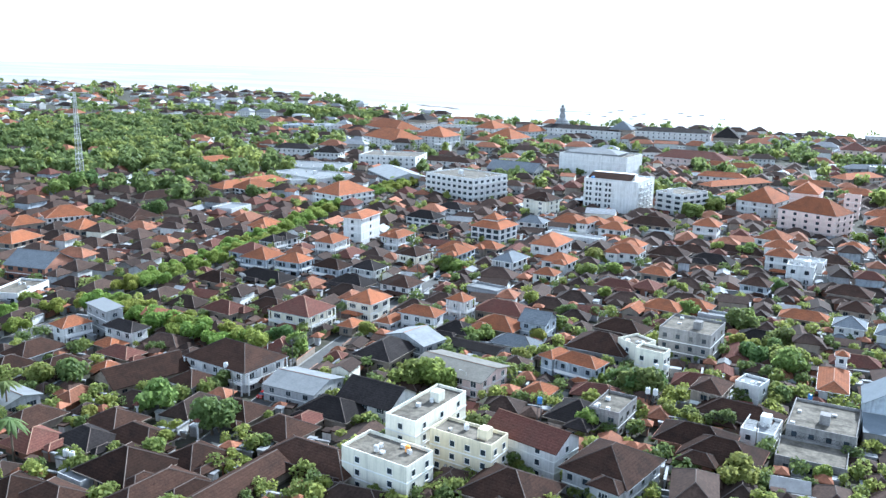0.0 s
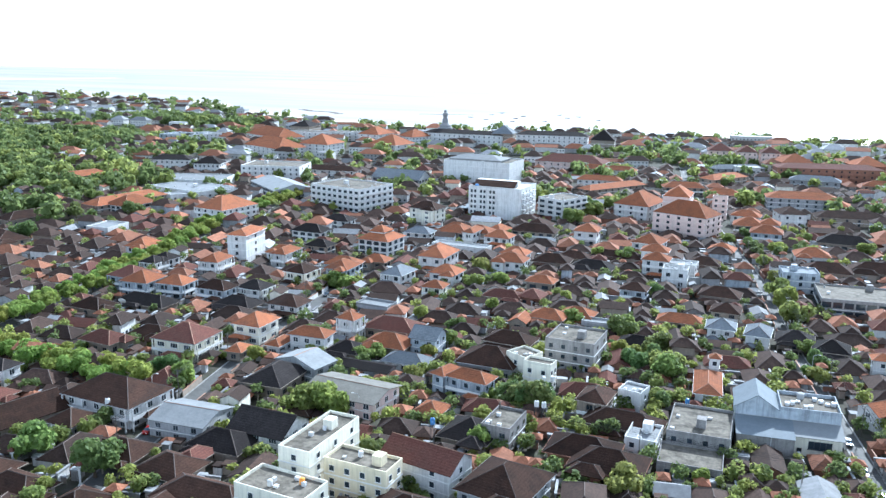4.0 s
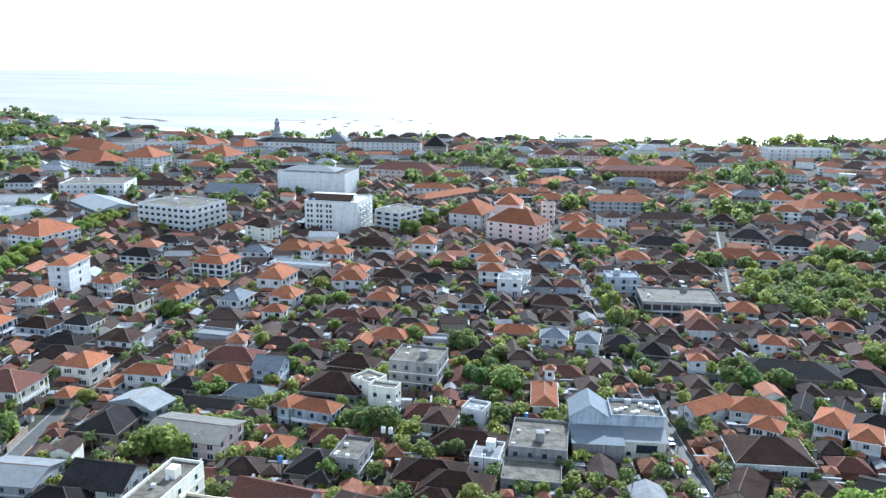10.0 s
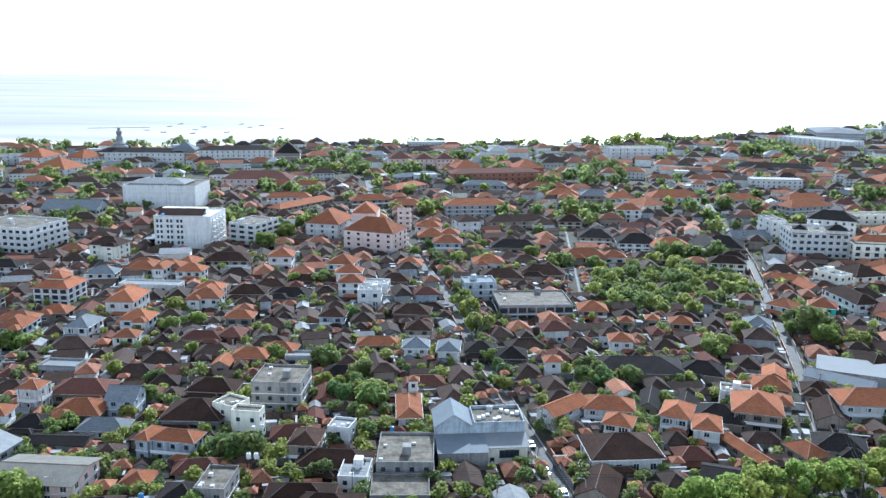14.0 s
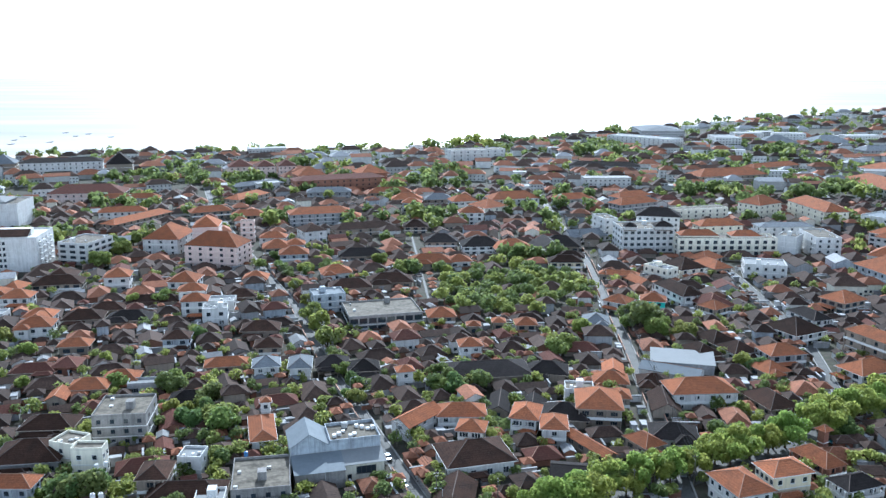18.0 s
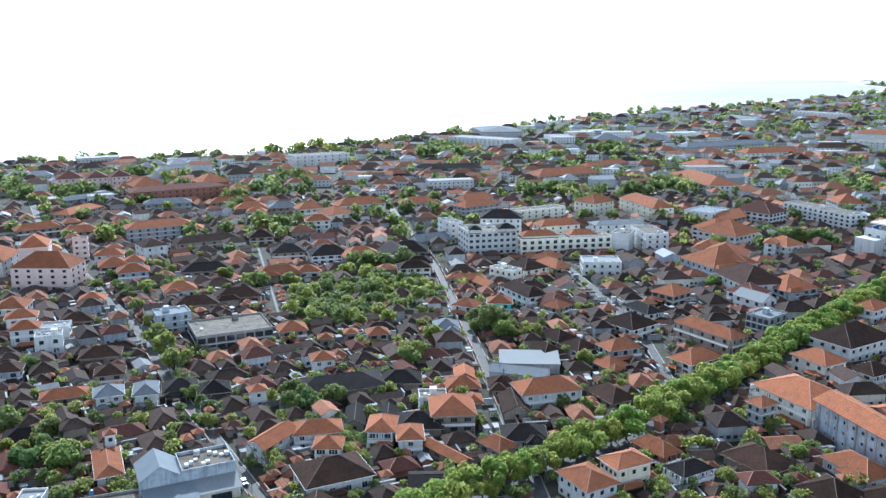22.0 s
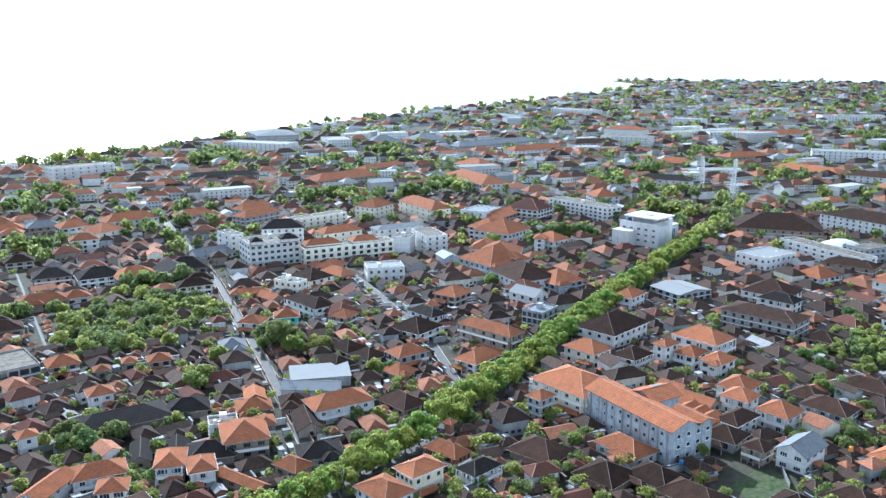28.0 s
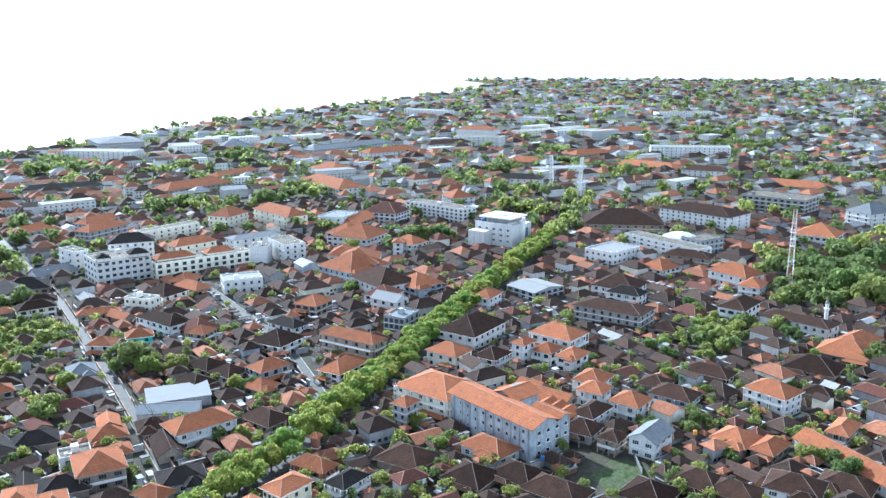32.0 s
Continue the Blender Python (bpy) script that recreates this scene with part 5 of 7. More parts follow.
house(-49.7, 358.0, 1, 15, 10, 4.5, "brown", wall="tan")
house(-66.0, 413.6, 4, 13, 9, 4, "brown", wall="tan", over=1.2)
house(-126.1, 398.3, 6, 14, 8, 3.2, "brown", wall="tan", over=1.2, n=(1, 0))
house(-64.0, 283.1, 1, 14, 8, 3.2, "dark", wall="tan", over=1.2, n=(1, 0))
house(-52.5, 265.6, 2, 11, 8, 3.2, "brown", wall="tan", over=1.2, n=(1, 0))
house(254.0, 209.0, -74, 11, 13, 6)
house(267.3, 178.9, -78, 16, 11, 5, "brown", wall="blue")
house(273.0, 192.4, -76, 10, 9, 4, "brown", wall="tan", over=1.2)
house(231.2, 110.1, -73, 15, 12, 6.5, "brown")
house(300.7, 185.6, -79, 18, 9, 4, "brown", wall="ivory", over=1.2)
house(217.2, 133.7, -79, 14, 11, 3.4, "brown", wall="tan", over=1.2, n=(1, 0))
house(219.5, 123.2, -74, 14, 10, 3.2, "brown", wall="tan", over=1.2, n=(1, 0))
house(199.0, 139.5, -79, 13, 13, 3.2, "brown", wall="tan", over=1.2, n=(1, 0))
house(178.7, 159.2, -78, 18, 11, 3.2, "brown", wall="tan", over=1.2, n=(1, 0))
house(177.3, 173.9, -79, 14, 11, 3.2, "brown", wall="tan", over=1.2, n=(1, 0))
house(164.7, 182.9, -76, 13, 13, 3.2, "brown", wall="tan", over=1.2, n=(1, 0))
house(367.6, 281.7, -76, 18, 11, 6, "dark")
house(340.8, 160.8, -77, 20, 16, 3.4, "brown", wall="tan", over=1.2, n=(1, 0))
house(369.4, 159.9, -79, 22, 18, 4, wall="tan", over=1.2)
house(314.8, 145.0, -79, 10, 8, 3.4, "brown", wall="tan", over=1.2, n=(1, 0))
house(250.1, 102.9, -78, 14, 10, 3.2, "brown", wall="tan", over=1.2, n=(1, 0))
house(336.4, 232.8, -75, 12, 10, 4, "brown", wall="tan", over=1.2)
house(217.6, 183.1, -74, 11, 10, 4, "brown", wall="grey", over=1.2)
house(162.1, 383.3, -78, 16, 14, 4, "red", wall="tan", over=1.2)
house(191.4, 456.5, -74, 20, 11, 4.5, wall="tan")
house(118.0, 521.3, -15, 24, 17, 4, "dark", wall="tan", over=1.2)
house(114.6, 477.2, -13, 15, 10, 6, "brown", wall="cream")
house(139.5, 433.9, -75, 24, 8, 3.4, wall="tan", kind="gable", over=0.7, along="x", n=(1, 0))
house(258.9, 355.3, -75, 17, 11, 7, "white", kind="gable", over=0.7, along="x")
house(197.4, 356.6, -78, 17, 9, 5, "dark")
house(142.4, 330.8, -74, 12, 10, 4, "brown", wall="tan", over=1.2)
house(146.2, 316.8, -75, 11, 10, 4, "brown", over=1.2)
house(135.8, 265.4, -78, 15, 10, 3.6, "brown", wall="tan", over=1.2)
house(86.0, 289.3, -11, 11, 9, 3.4, wall="tan", over=1.2, n=(1, 0))
house(64.6, 301.0, -12, 14, 10, 3.4, "dark", wall="tan", over=1.2, n=(1, 0))
house(62.2, 260.1, -12, 14, 11, 3.4, "dark", wall="tan", over=1.2, n=(1, 0))
house(93.0, 241.7, -14, 13, 10, 3.6, "dark", over=1.2)
house(156.7, 205.9, -73, 16, 13, 3.4, "brown", wall="tan", over=1.2, n=(1, 0))
house(153.3, 255.6, -77, 12, 10, 3.4, "brown", wall="tan", over=1.2, n=(1, 0))
house(130.4, 315.6, -78, 13, 10, 4, "brown", wall="tan", over=1.2)
house(149.2, 294.3, -74, 10, 9, 4, wall="tan", over=1.2)

house(-36.6, 264.4, 8, 3.0, 3.0, 9.0, pitch=0.7, over=0.5, n=(1, 1), storeys=3, name="turret", label="slim white stair turret with an orange cap")
house(219.5, 202.9, -76, 6.4, 11, 5.5, wall="tan", kind="gable", over=0.5, along="y", n=(1, 1))
house(219.6, 198.1, -76, 6.4, 11, 5.5, wall="tan", kind="gable", over=0.5, along="y", n=(1, 1))
house(219.4, 192.8, -76, 6.4, 11, 5.5, wall="tan", kind="gable", over=0.5, along="y", n=(1, 1))

house(-278.0, 258.1, 2, 14, 12, 6.5, "red", wall="blue")
house(-291.7, 284.2, 4, 8, 8, 5, "dark")
house(-291.8, 292.1, 3, 9, 8, 5, "dark")
house(-233.8, 261.5, 3, 13, 9, 6, "brown", wall="blue")
house(-221.9, 271.0, 3, 11, 9, 5.4, "dark")
house(-196.9, 260.4, 4, 13, 10, 5, "brown")
house(-213.8, 325.0, 9, 15, 10, 5, wall="blue")
house(-251.0, 328.6, 9, 12, 8, 6)
house(-218.1, 210.4, 8, 14, 9, 3.4, "brown", wall="tan", over=1.2, n=(1, 0))
house(-263.2, 224.6, 3, 13, 9, 3.4, "brown", wall="tan", over=1.2, n=(1, 0))
house(-250.0, 239.0, 3, 22, 9, 3.2, "dark", wall="tan", over=1.2, n=(1, 0))
house(-216.7, 254.2, 2, 15, 9, 3.2, "dark", wall="tan", over=1.2, n=(1, 0))
house(-167.9, 278.0, 1, 14, 8, 4, "metal", wall="grey", kind="flat", over=0.0)
house(-274.6, 413.0, 5, 16, 10, 5, "dark")
house(-269.2, 377.7, 3, 18, 11, 5.5, "dark")
house(-245.1, 351.3, 5, 12, 9, 5, "dark", wall="tan")
house(-203.0, 422.8, 4, 16, 12, 5, wall="tan")
house(-217.2, 405.8, 8, 14, 10, 5, "slate")
house(-163.5, 441.7, 7, 24, 12, 5, "brown", wall="tan")
house(-133.7, 443.5, 7, 12, 12, 8)
house(-322.0, 570.8, 2, 40, 20, 8, "slate", wall="grey", kind="gable", over=0.7, along="x")
house(-225.0, 379.8, 3, 12, 9, 4, wall="tan", over=1.2)
house(-184.4, 390.6, 1, 30, 9, 4, "white", kind="flat", over=0.0)
house(-131.8, 382.1, 6, 16, 10, 4, "brown", wall="tan", over=1.2)
house(-111.0, 379.5, 2, 18, 10, 4, "dark", wall="tan", over=1.2)
house(-92.5, 633.5, 5, 24, 12, 5, wall="tan")
house(-82.6, 558.0, 5, 9, 6, 14, "concrete", wall="pink", kind="flat", over=0.0)
house(-59.5, 517.4, 6, 16, 14, 6, wall="tan")
house(-47.6, 498.7, 5, 16, 12, 6, wall="blue")
house(32.6, 480.8, -2, 24, 12, 4, wall="tan", over=1.2)
house(49.1, 480.8, 3, 12, 10, 4, over=1.2)
house(66.5, 518.5, 2, 24, 16, 5, "dark")
house(84.9, 510.4, 4, 22, 16, 5, wall="tan")
house(42.6, 531.9, -2, 20, 14, 5, "dark", wall="tan")
house(28.9, 582.5, -1, 16, 12, 5, "brown", wall="tan")
house(107.0, 506.2, 4, 18, 22, 6, "dark", wall="tan", kind="gable", over=0.7, along="y")
house(108.8, 466.5, -4, 18, 10, 6, "brown", wall="cream")
house(27.7, 694.9, -1, 24, 14, 6, wall="tan")
house(53.3, 693.2, 2, 22, 14, 6, "slate", wall="tan")
house(14.5, 730.9, 1, 36, 13, 6, wall="tan")
house(-7.6, 500.1, 1, 26, 12, 4, "dark", wall="tan", over=1.2)
house(-12.7, 428.0, 4, 20, 11, 4, "brown", wall="tan", over=1.2)
house(8.0, 437.7, 3, 22, 12, 4, "brown", wall="tan", over=1.2)

# long buildings of the middle distance
house(-433.3, 400.9, 87.6, 55.7, 15, 5, wall="tan", pitch=0.45, n=(9, 2), name="building")
house(-437.8, 343.8, 83.9, 53.9, 14, 4.5, "brown", wall="tan", pitch=0.45, n=(8, 2), name="building")
house(-414.3, 452.3, 64.4, 49.6, 12, 4.5, "white", kind="flat", over=0.0, n=(8, 2), name="building")
house(-171.1, 626.2, 61.7, 58.7, 12, 5, wall="tan", pitch=0.45, n=(9, 2), name="building")
house(-239.6, 736.6, 3.2, 61.0, 26, 8, "red", wall="pink", pitch=0.45, n=(10, 2), name="building")
house(-104.6, 785.7, 34.6, 46.2, 12, 6, "slate", wall="grey", pitch=0.45, n=(7, 2), name="building")
house(-105.1, 716.1, 61.2, 41.5, 14, 6, wall="tan", pitch=0.45, n=(6, 2), name="building")
house(-676.5, 601.2, 96.7, 95.2, 18, 5, "white", kind="flat", over=0.0, n=(15, 2), name="building")
house(-547.5, 462.8, 83.9, 42.5, 14, 5, wall="tan", pitch=0.45, n=(7, 2), name="building")
house(-408.7, 287.5, -14.3, 50.7, 16, 5, "brown", wall="tan", pitch=0.45, n=(8, 2), name="building")
house(-401.1, 594.3, 11.5, 45.6, 14, 5, "brown", pitch=0.45, n=(7, 2), name="building")
house(351.5, 818.7, 11.7, 75.9, 26, 7, wall="tan", pitch=0.45, n=(12, 2), name="building")
house(245.8, 887.5, -11.8, 73.0, 16, 8, "dark", wall="grey", pitch=0.45, n=(12, 2), name="building")
house(425.7, 878.8, 23.9, 70.5, 16, 7, wall="tan", pitch=0.45, n=(11, 2), name="building")
house(677.0, 1022.4, 8.6, 151.0, 22, 9, "slate", wall="grey", pitch=0.45, n=(25, 2), name="building")
house(567.9, 1164.1, -11.6, 49.5, 42, 5, "slate", wall="grey", pitch=0.45, n=(8, 2), name="building")
house(637.9, 1158.5, 6.0, 58.0, 42, 5, "slate", wall="grey", pitch=0.45, n=(9, 2), name="building")
house(350.2, 871.2, 14.0, 44.7, 14, 6, "brown", pitch=0.45, n=(7, 2), name="building")
house(-41.2, 559.1, 23.5, 14.8, 16, 8, "brown", pitch=0.45, n=(2, 2), name="building")
house(-7.3, 579.4, 14.1, 41.9, 14, 5, "brown", wall="tan", pitch=0.45, n=(6, 2), name="building")
house(-37.8, 732.4, 1.9, 36.4, 14, 7, "slate", wall="grey", pitch=0.45, n=(6, 2), name="building")
house(-19.7, 624.4, 0.3, 19.7, 14, 5, wall="tan", pitch=0.45, n=(3, 2), name="building")
house(379.2, 561.3, 26.7, 54.9, 18, 6, wall="tan", pitch=0.45, n=(9, 2), name="building")
house(89.1, 649.9, 30.2, 22.1, 22, 7, wall="ivory", pitch=0.45, n=(3, 2), name="building")
house(981.3, 664.1, -50.2, 102.6, 26, 14, "white", kind="flat", over=0.0, n=(17, 2), name="building")
house(1142.9, 958.8, -34.3, 151.7, 40, 9, "white", kind="flat", over=0.0, n=(25, 2), name="building")
house(533.0, 417.8, -47.5, 61.1, 40, 6, "brown", wall="tan", pitch=0.45, n=(10, 2), name="building")
house(815.7, 427.5, -74.2, 69.8, 22, 5, wall="tan", pitch=0.45, n=(11, 2), name="building")
house(838.5, 543.7, -70.4, 49.9, 20, 7, "brown", pitch=0.45, n=(8, 2), name="building")
house(822.5, 609.9, -85.1, 75.5, 22, 7, wall="tan", pitch=0.45, n=(12, 2), name="building")
house(747.6, 739.4, -64.8, 43.8, 24, 7, wall="tan", pitch=0.45, n=(7, 2), name="building")
house(629.7, 634.7, -55.1, 53.9, 18, 8, "dark", pitch=0.45, n=(8, 2), name="building")
house(862.6, 738.4, -7.8, 58.2, 22, 8, wall="tan", pitch=0.45, n=(9, 2), name="building")
house(473.2, 314.3, -73.3, 29.9, 14, 5, "brown", wall="tan", pitch=0.45, n=(4, 2), name="building")
house(724.0, 665.0, -22.2, 69.5, 20, 8, "white", kind="flat", over=0.0, n=(11, 2), name="building")
house(1087.8, 1020.5, -0.4, 155.1, 24, 10, "white", wall="ivory", kind="flat", over=0.0, n=(25, 2), name="building")
house(1149.5, 918.6, -7.4, 104.1, 26, 9, pitch=0.45, n=(17, 2), name="building")
house(1604.1, 1107.9, -30.2, 126.3, 30, 12, "concrete", kind="flat", over=0.0, n=(21, 2), name="building")
house(1650.3, 1372.8, -5.5, 155.6, 28, 10, "white", kind="flat", over=0.0, n=(25, 2), name="building")
house(679.0, 928.9, 0.3, 83.5, 24, 9, pitch=0.45, n=(13, 2), name="building")
house(803.4, 956.1, -10.6, 73.0, 22, 9, "brown", pitch=0.45, n=(12, 2), name="building")

# ---------------------------------------------------------------- buildings with a shape of their own
def shop_house():
    """Grey-white shop building with a gabled sheet roof, a roof deck and a long awning."""
    x, y, rot = -25.0, 228.0, 10.5
    t = thing("building", x, y, rot, 0, "weathered grey-white building with a gabled metal roof and blue awning", "building")
    c, s = math.cos(radians(rot)), math.sin(radians(rot))
    t.scale = (1.36, 1.36, 1.0)
    keep(x + c * 13 - s * 1.4, y + s * 13 + c * 1.4, rot, 26.4, 22.4, 0.6)
    part("wall", Geo().box(0, 19.2, 0, 9, 0, 9.3, "wall_blue").box(-0.05, 19.25, -0.06, 9.05, 6.9, 7.1, "wall_grey"), t)
    for a, b in ((0, 0.25), (8.75, 9)):
        part("gable_wall", Geo().add([(0.02, a, 9.301), (7.7, a, 9.301), (3.85, a, 12.75), (0.02, b, 9.301), (7.7, b, 9.301), (3.85, b, 12.75)], [(0, 1, 2), (5, 4, 3), (0, 2, 5, 3), (2, 1, 4, 5)], "wall_blue"), t)
    g = Geo()
    for sx in (-1, 1):
        v = [(3.85, -0.35, 12.9), (3.85, 9.35, 12.9), (3.85 + sx * 4.25, 9.35, 9.1), (3.85 + sx * 4.25, -0.35, 9.1)]
        g.add(v + [(a, b, z + 0.12) for a, b, z in v], [(0, 1, 2, 3), (7, 6, 5, 4), (0, 3, 7, 4), (2, 1, 5, 6), (3, 2, 6, 7)] if sx > 0 else [(3, 2, 1, 0), (4, 5, 6, 7), (4, 7, 3, 0), (6, 5, 1, 2), (7, 6, 2, 3)], "roof_blue")
    part("roof", g, t, "pale blue-grey sheet roof")
    g = Geo()
    for b in ((8.2, 19.2, 0, 0.22), (8.2, 19.2, 8.8, 9), (19.0, 19.2, 0.22, 8.8), (8.2, 8.4, 0.22, 8.8)):
        g.box(*b, 9.3, 10.3, "wall_blue")
    part("parapet", g, t)
    part("deck", Geo().box(8.45, 18.95, 0.25, 8.75, 9.3, 9.38, "concrete_old"), t)
    r = random.Random(3)
    for i in range(9):
        a, b = 9.2 + i * 1.1, r.uniform(1.2, 6.5)
        part("vent_unit", Geo().box(a, a + 0.8, b, b + 0.9, 9.385, 9.385 + r.uniform(0.5, 1.2), "steel_white"), t)
    part("water_tank", Geo().lathe([(0.7, 9.385), (0.7, 10.9), (0.2, 11.2)], "steel_white", 12.5, 7.4), t)
    part("front_block", Geo().box(0, 10.4, -7.0, -0.01, 0, 5.5, "wall_block"), t)
    part("side_block", Geo().box(10.41, 19.1, -4.6, -0.01, 0, 5.4, "wall_ivory"), t)
    for i, (x0, x1, m) in enumerate(((-0.2, 10.5, "roof_blue"), (10.52, 19.4, "roof_white"))):
        v = [(x0, -7.5 if i == 0 else -5.6, 5.55), (x1, -7.5 if i == 0 else -5.6, 5.55), (x1, -0.02, 6.85), (x0, -0.02, 6.85)]
        part("awning", Geo().add(v + [(a, b, z + 0.1) for a, b, z in v], [(3, 2, 1, 0), (4, 5, 6, 7), (0, 1, 5, 4), (1, 2, 6, 5), (3, 0, 4, 7)], m), t)
    part("drainpipe", Geo().bar((6.2, -7.1, 0), (6.2, -7.1, 5.5), 0.12, "steel_white"), t)
    part("window", window_mesh(4.2, 2.2, "steel_dark"), t, at=pose(15.2, -4.61, 3.2))
    part("door", window_mesh(0.9, 2.0, "bark"), t, at=pose(11.6, -4.61, 1.1))
    return t


shop_house()


def slab_hotel():
    """White five-storey hotel with paired balcony doors, a blank bay and a brown roof shelter."""
    x, y, rot, w, d, h = -207.7, 499.9, 2.5, 25.5, 24.0, 19.0
    t = thing("hotel", x, y, rot, 0, "white five-storey hotel with balcony doors and a planted roof", "hotel")
    t.scale = (1.36, 1.25, 1.0)
    keep(x, y, rot, w * 1.36, d * 1.25, 1.5)
    part("wall", Geo().box(-w / 2, w / 2, -d / 2, d / 2, 0, h, "wall_white"), t)
    g = Geo()
    for b in ((-w / 2, w / 2, -d / 2, -d / 2 + 0.25), (-w / 2, w / 2, d / 2 - 0.25, d / 2), (-w / 2, -w / 2 + 0.25, -d / 2 + 0.25, d / 2 - 0.25), (w / 2 - 0.25, w / 2, -d / 2 + 0.25, d / 2 - 0.25)):
        g.box(*b, h, h + 1.0, "wall_white")
    part("parapet", g, t)
    g = Geo()
    for k in range(6):
        g.box(-w / 2 - 0.1, w * 0.12, -d / 2 - 0.12, -d / 2 - 0.01, 3.3 * k + 2.0, 3.3 * k + 2.25, "trim_white")
    part("cornice", g, t)
    for k in range(5):
        for i in range(3):
            for o in (-0.85, 0.85):
                part("window", window_mesh(1.2, 2.0), t, at=pose(-10.3 + i * 4.6 + o, -d / 2 - 0.002, 3.6 + 3.3 * k))
    for k in range(5):
        for i in range(4):
            g = Geo().box(w / 2, w / 2 + 1.1, -9.5 + i * 5, -6.9 + i * 5, 2.5 + 3.3 * k, 3.5 + 3.3 * k, "wall_white")
            part("balcony", g, t)
            part("window", window_mesh(1.5, 2.0), t, at=pose(w / 2 + 0.002, -8.2 + i * 5, 3.6 + 3.3 * k, 0, 0, 90))
    g = Geo()
    v = [(-w / 2 + 0.6, -8.5, 19.6), (w * 0.33, -8.5, 19.6), (w * 0.33, -3.0, 22.6), (-w / 2 + 0.6, -3.0, 22.6)]
    g.add(v + [(a, b, z + 0.2) for a, b, z in v], [(3, 2, 1, 0), (4, 5, 6, 7), (0, 1, 5, 4), (1, 2, 6, 5), (2, 3, 7, 6), (3, 0, 4, 7)], "roof_brown")
    part("roof", g, t, "brown tiled shelter roof")
    part("stair_head", Geo().box(-w / 2 + 0.7, w * 0.32, -2.9, 1.5, 19, 22.7, "wall_white"), t)
    part("water_tank", Geo().lathe([(0.9, 19), (0.9, 20.6), (0.3, 20.9)], "plastic_blue", -w / 2 + 3.5, -10.2), t)
    part("awning", Geo().box(-w / 2 - 6.5, -w / 2 - 0.5, -9, 4, 4.4, 4.6, "roof_blue"), t)


slab_hotel()


def ward_block():
    """Four-storey blue-white building with wings round a planted court and orange gabled roofs."""
    x, y, rot = 189.3, 180.2, 90.0
    t = thing("hospital", x, y, rot, 0, "long weathered blue-white building with orange gabled roofs round a court", "building")
    t.scale = (1.4, 1.36, 1.0)
    # local x runs along the long front, y to the left of it
    wings = ((0, 30, -9, -0.0), (0.0, 8.5, -13.5, -9.01), (15, 23, -18, -9.01))
    for x0, x1, y0, y1 in wings:
        cx, cy = (x0 + x1) / 2, (y0 + y1) / 2
        keep(x - cy * 1.36, y + cx * 1.4, rot, (x1 - x0) * 1.4, (y1 - y0) * 1.36, 0.8)
        part("wall", Geo().box(x0, x1, y0, y1, 0, 13.0, "wall_blue"), t)
        along = "x" if x1 - x0 > y1 - y0 else "y"
        g, r = Geo(), Geo()
        r.cap = "ridge_pale"
        gable(g, x1 - x0, y1 - y0, 13.0, 0.8, 0.5, "roof_orange", "wall_blue", along=along, ridge=r)
        part("ridge_cap", r, part("roof", g, t, at=pose(cx, cy, 0)))
    for i in range(10):
        part("pilaster", Geo().box(1.5 + 3 * i - 0.25, 1.5 + 3 * i + 0.25, 0, 0.25, 0, 12.9, "wall_grey"), t)
        for k in range(3):
            part("window", window_mesh(1.0, 1.2, "wall_blue"), t, at=pose(3.0 + 2.85 * i, 0.002, 3.2 + 3.6 * k, 0, 0, 180))
    for i in range(4):
        for k in range(3):
            part("window", window_mesh(1.2, 1.4), t, at=pose(-0.002, -12.0 + i * 3.2, 3.0 + 3.6 * k, 0, 0, 270))
    part("skylight", Geo().add([(19.0, -12.0, 15.4), (19.9, -12.0, 15.4), (19.9, -16.0, 15.4), (19.0, -16.0, 15.4)], [(0, 1, 2, 3)], "roof_metal"), t)
    return t


ward_block()


def hall_roof():
    t = thing("hall_roof", -280.0, 624.0, 2.3, 18.1, "low grey sheet roof on top of the blank white hall", "roof")
    g = Geo()
    hip(g, 44, 24, 1.4, 0.5, 0.25, "roof_metal")
    g.box(-21.5, 21.5, -11.5, 11.5, 0.0, 1.4, "wall_grey")
    g.box(6, 9, -13, -12.2, 0.0, 0.9, "wall_white")
    part("roof", g, t)


hall_roof()


# ---------------------------------------------------------------- landmarks and masts
def statue(x, y, h):
    g = Geo()
    g.lathe([(11, 0), (11, 7), (9, 7.2), (9, 13), (12.5, 13.4), (9.0, 16.0), (8.5, 16.4), (8.5, 19), (6.5, 19.4), (6.5, 21.5), (4.5, 23), (3.6, 24)], "wall_grey", sides=12)
    s = (h - 24) / 14
    g.lathe([(3.4, 24), (3.6, 24 + 3 * s), (2.4, 24 + 6 * s), (3.3, 24 + 9 * s), (2.8, 24 + 10.2 * s), (1.2, 24 + 10.8 * s), (1.7, 24 + 12 * s), (1.4, 24 + 13 * s), (0.3, h)], "wall_grey", sides=10)
    ob = part("statue", g)
    ob.matrix_basis = pose(x, y, 0)
    tagged(ob, "tall grey stone statue on a tiered round plinth", "statue")
    keep(x, y, 0, 18, 18, 1)


statue(-438.0, 878.0, 39.0)


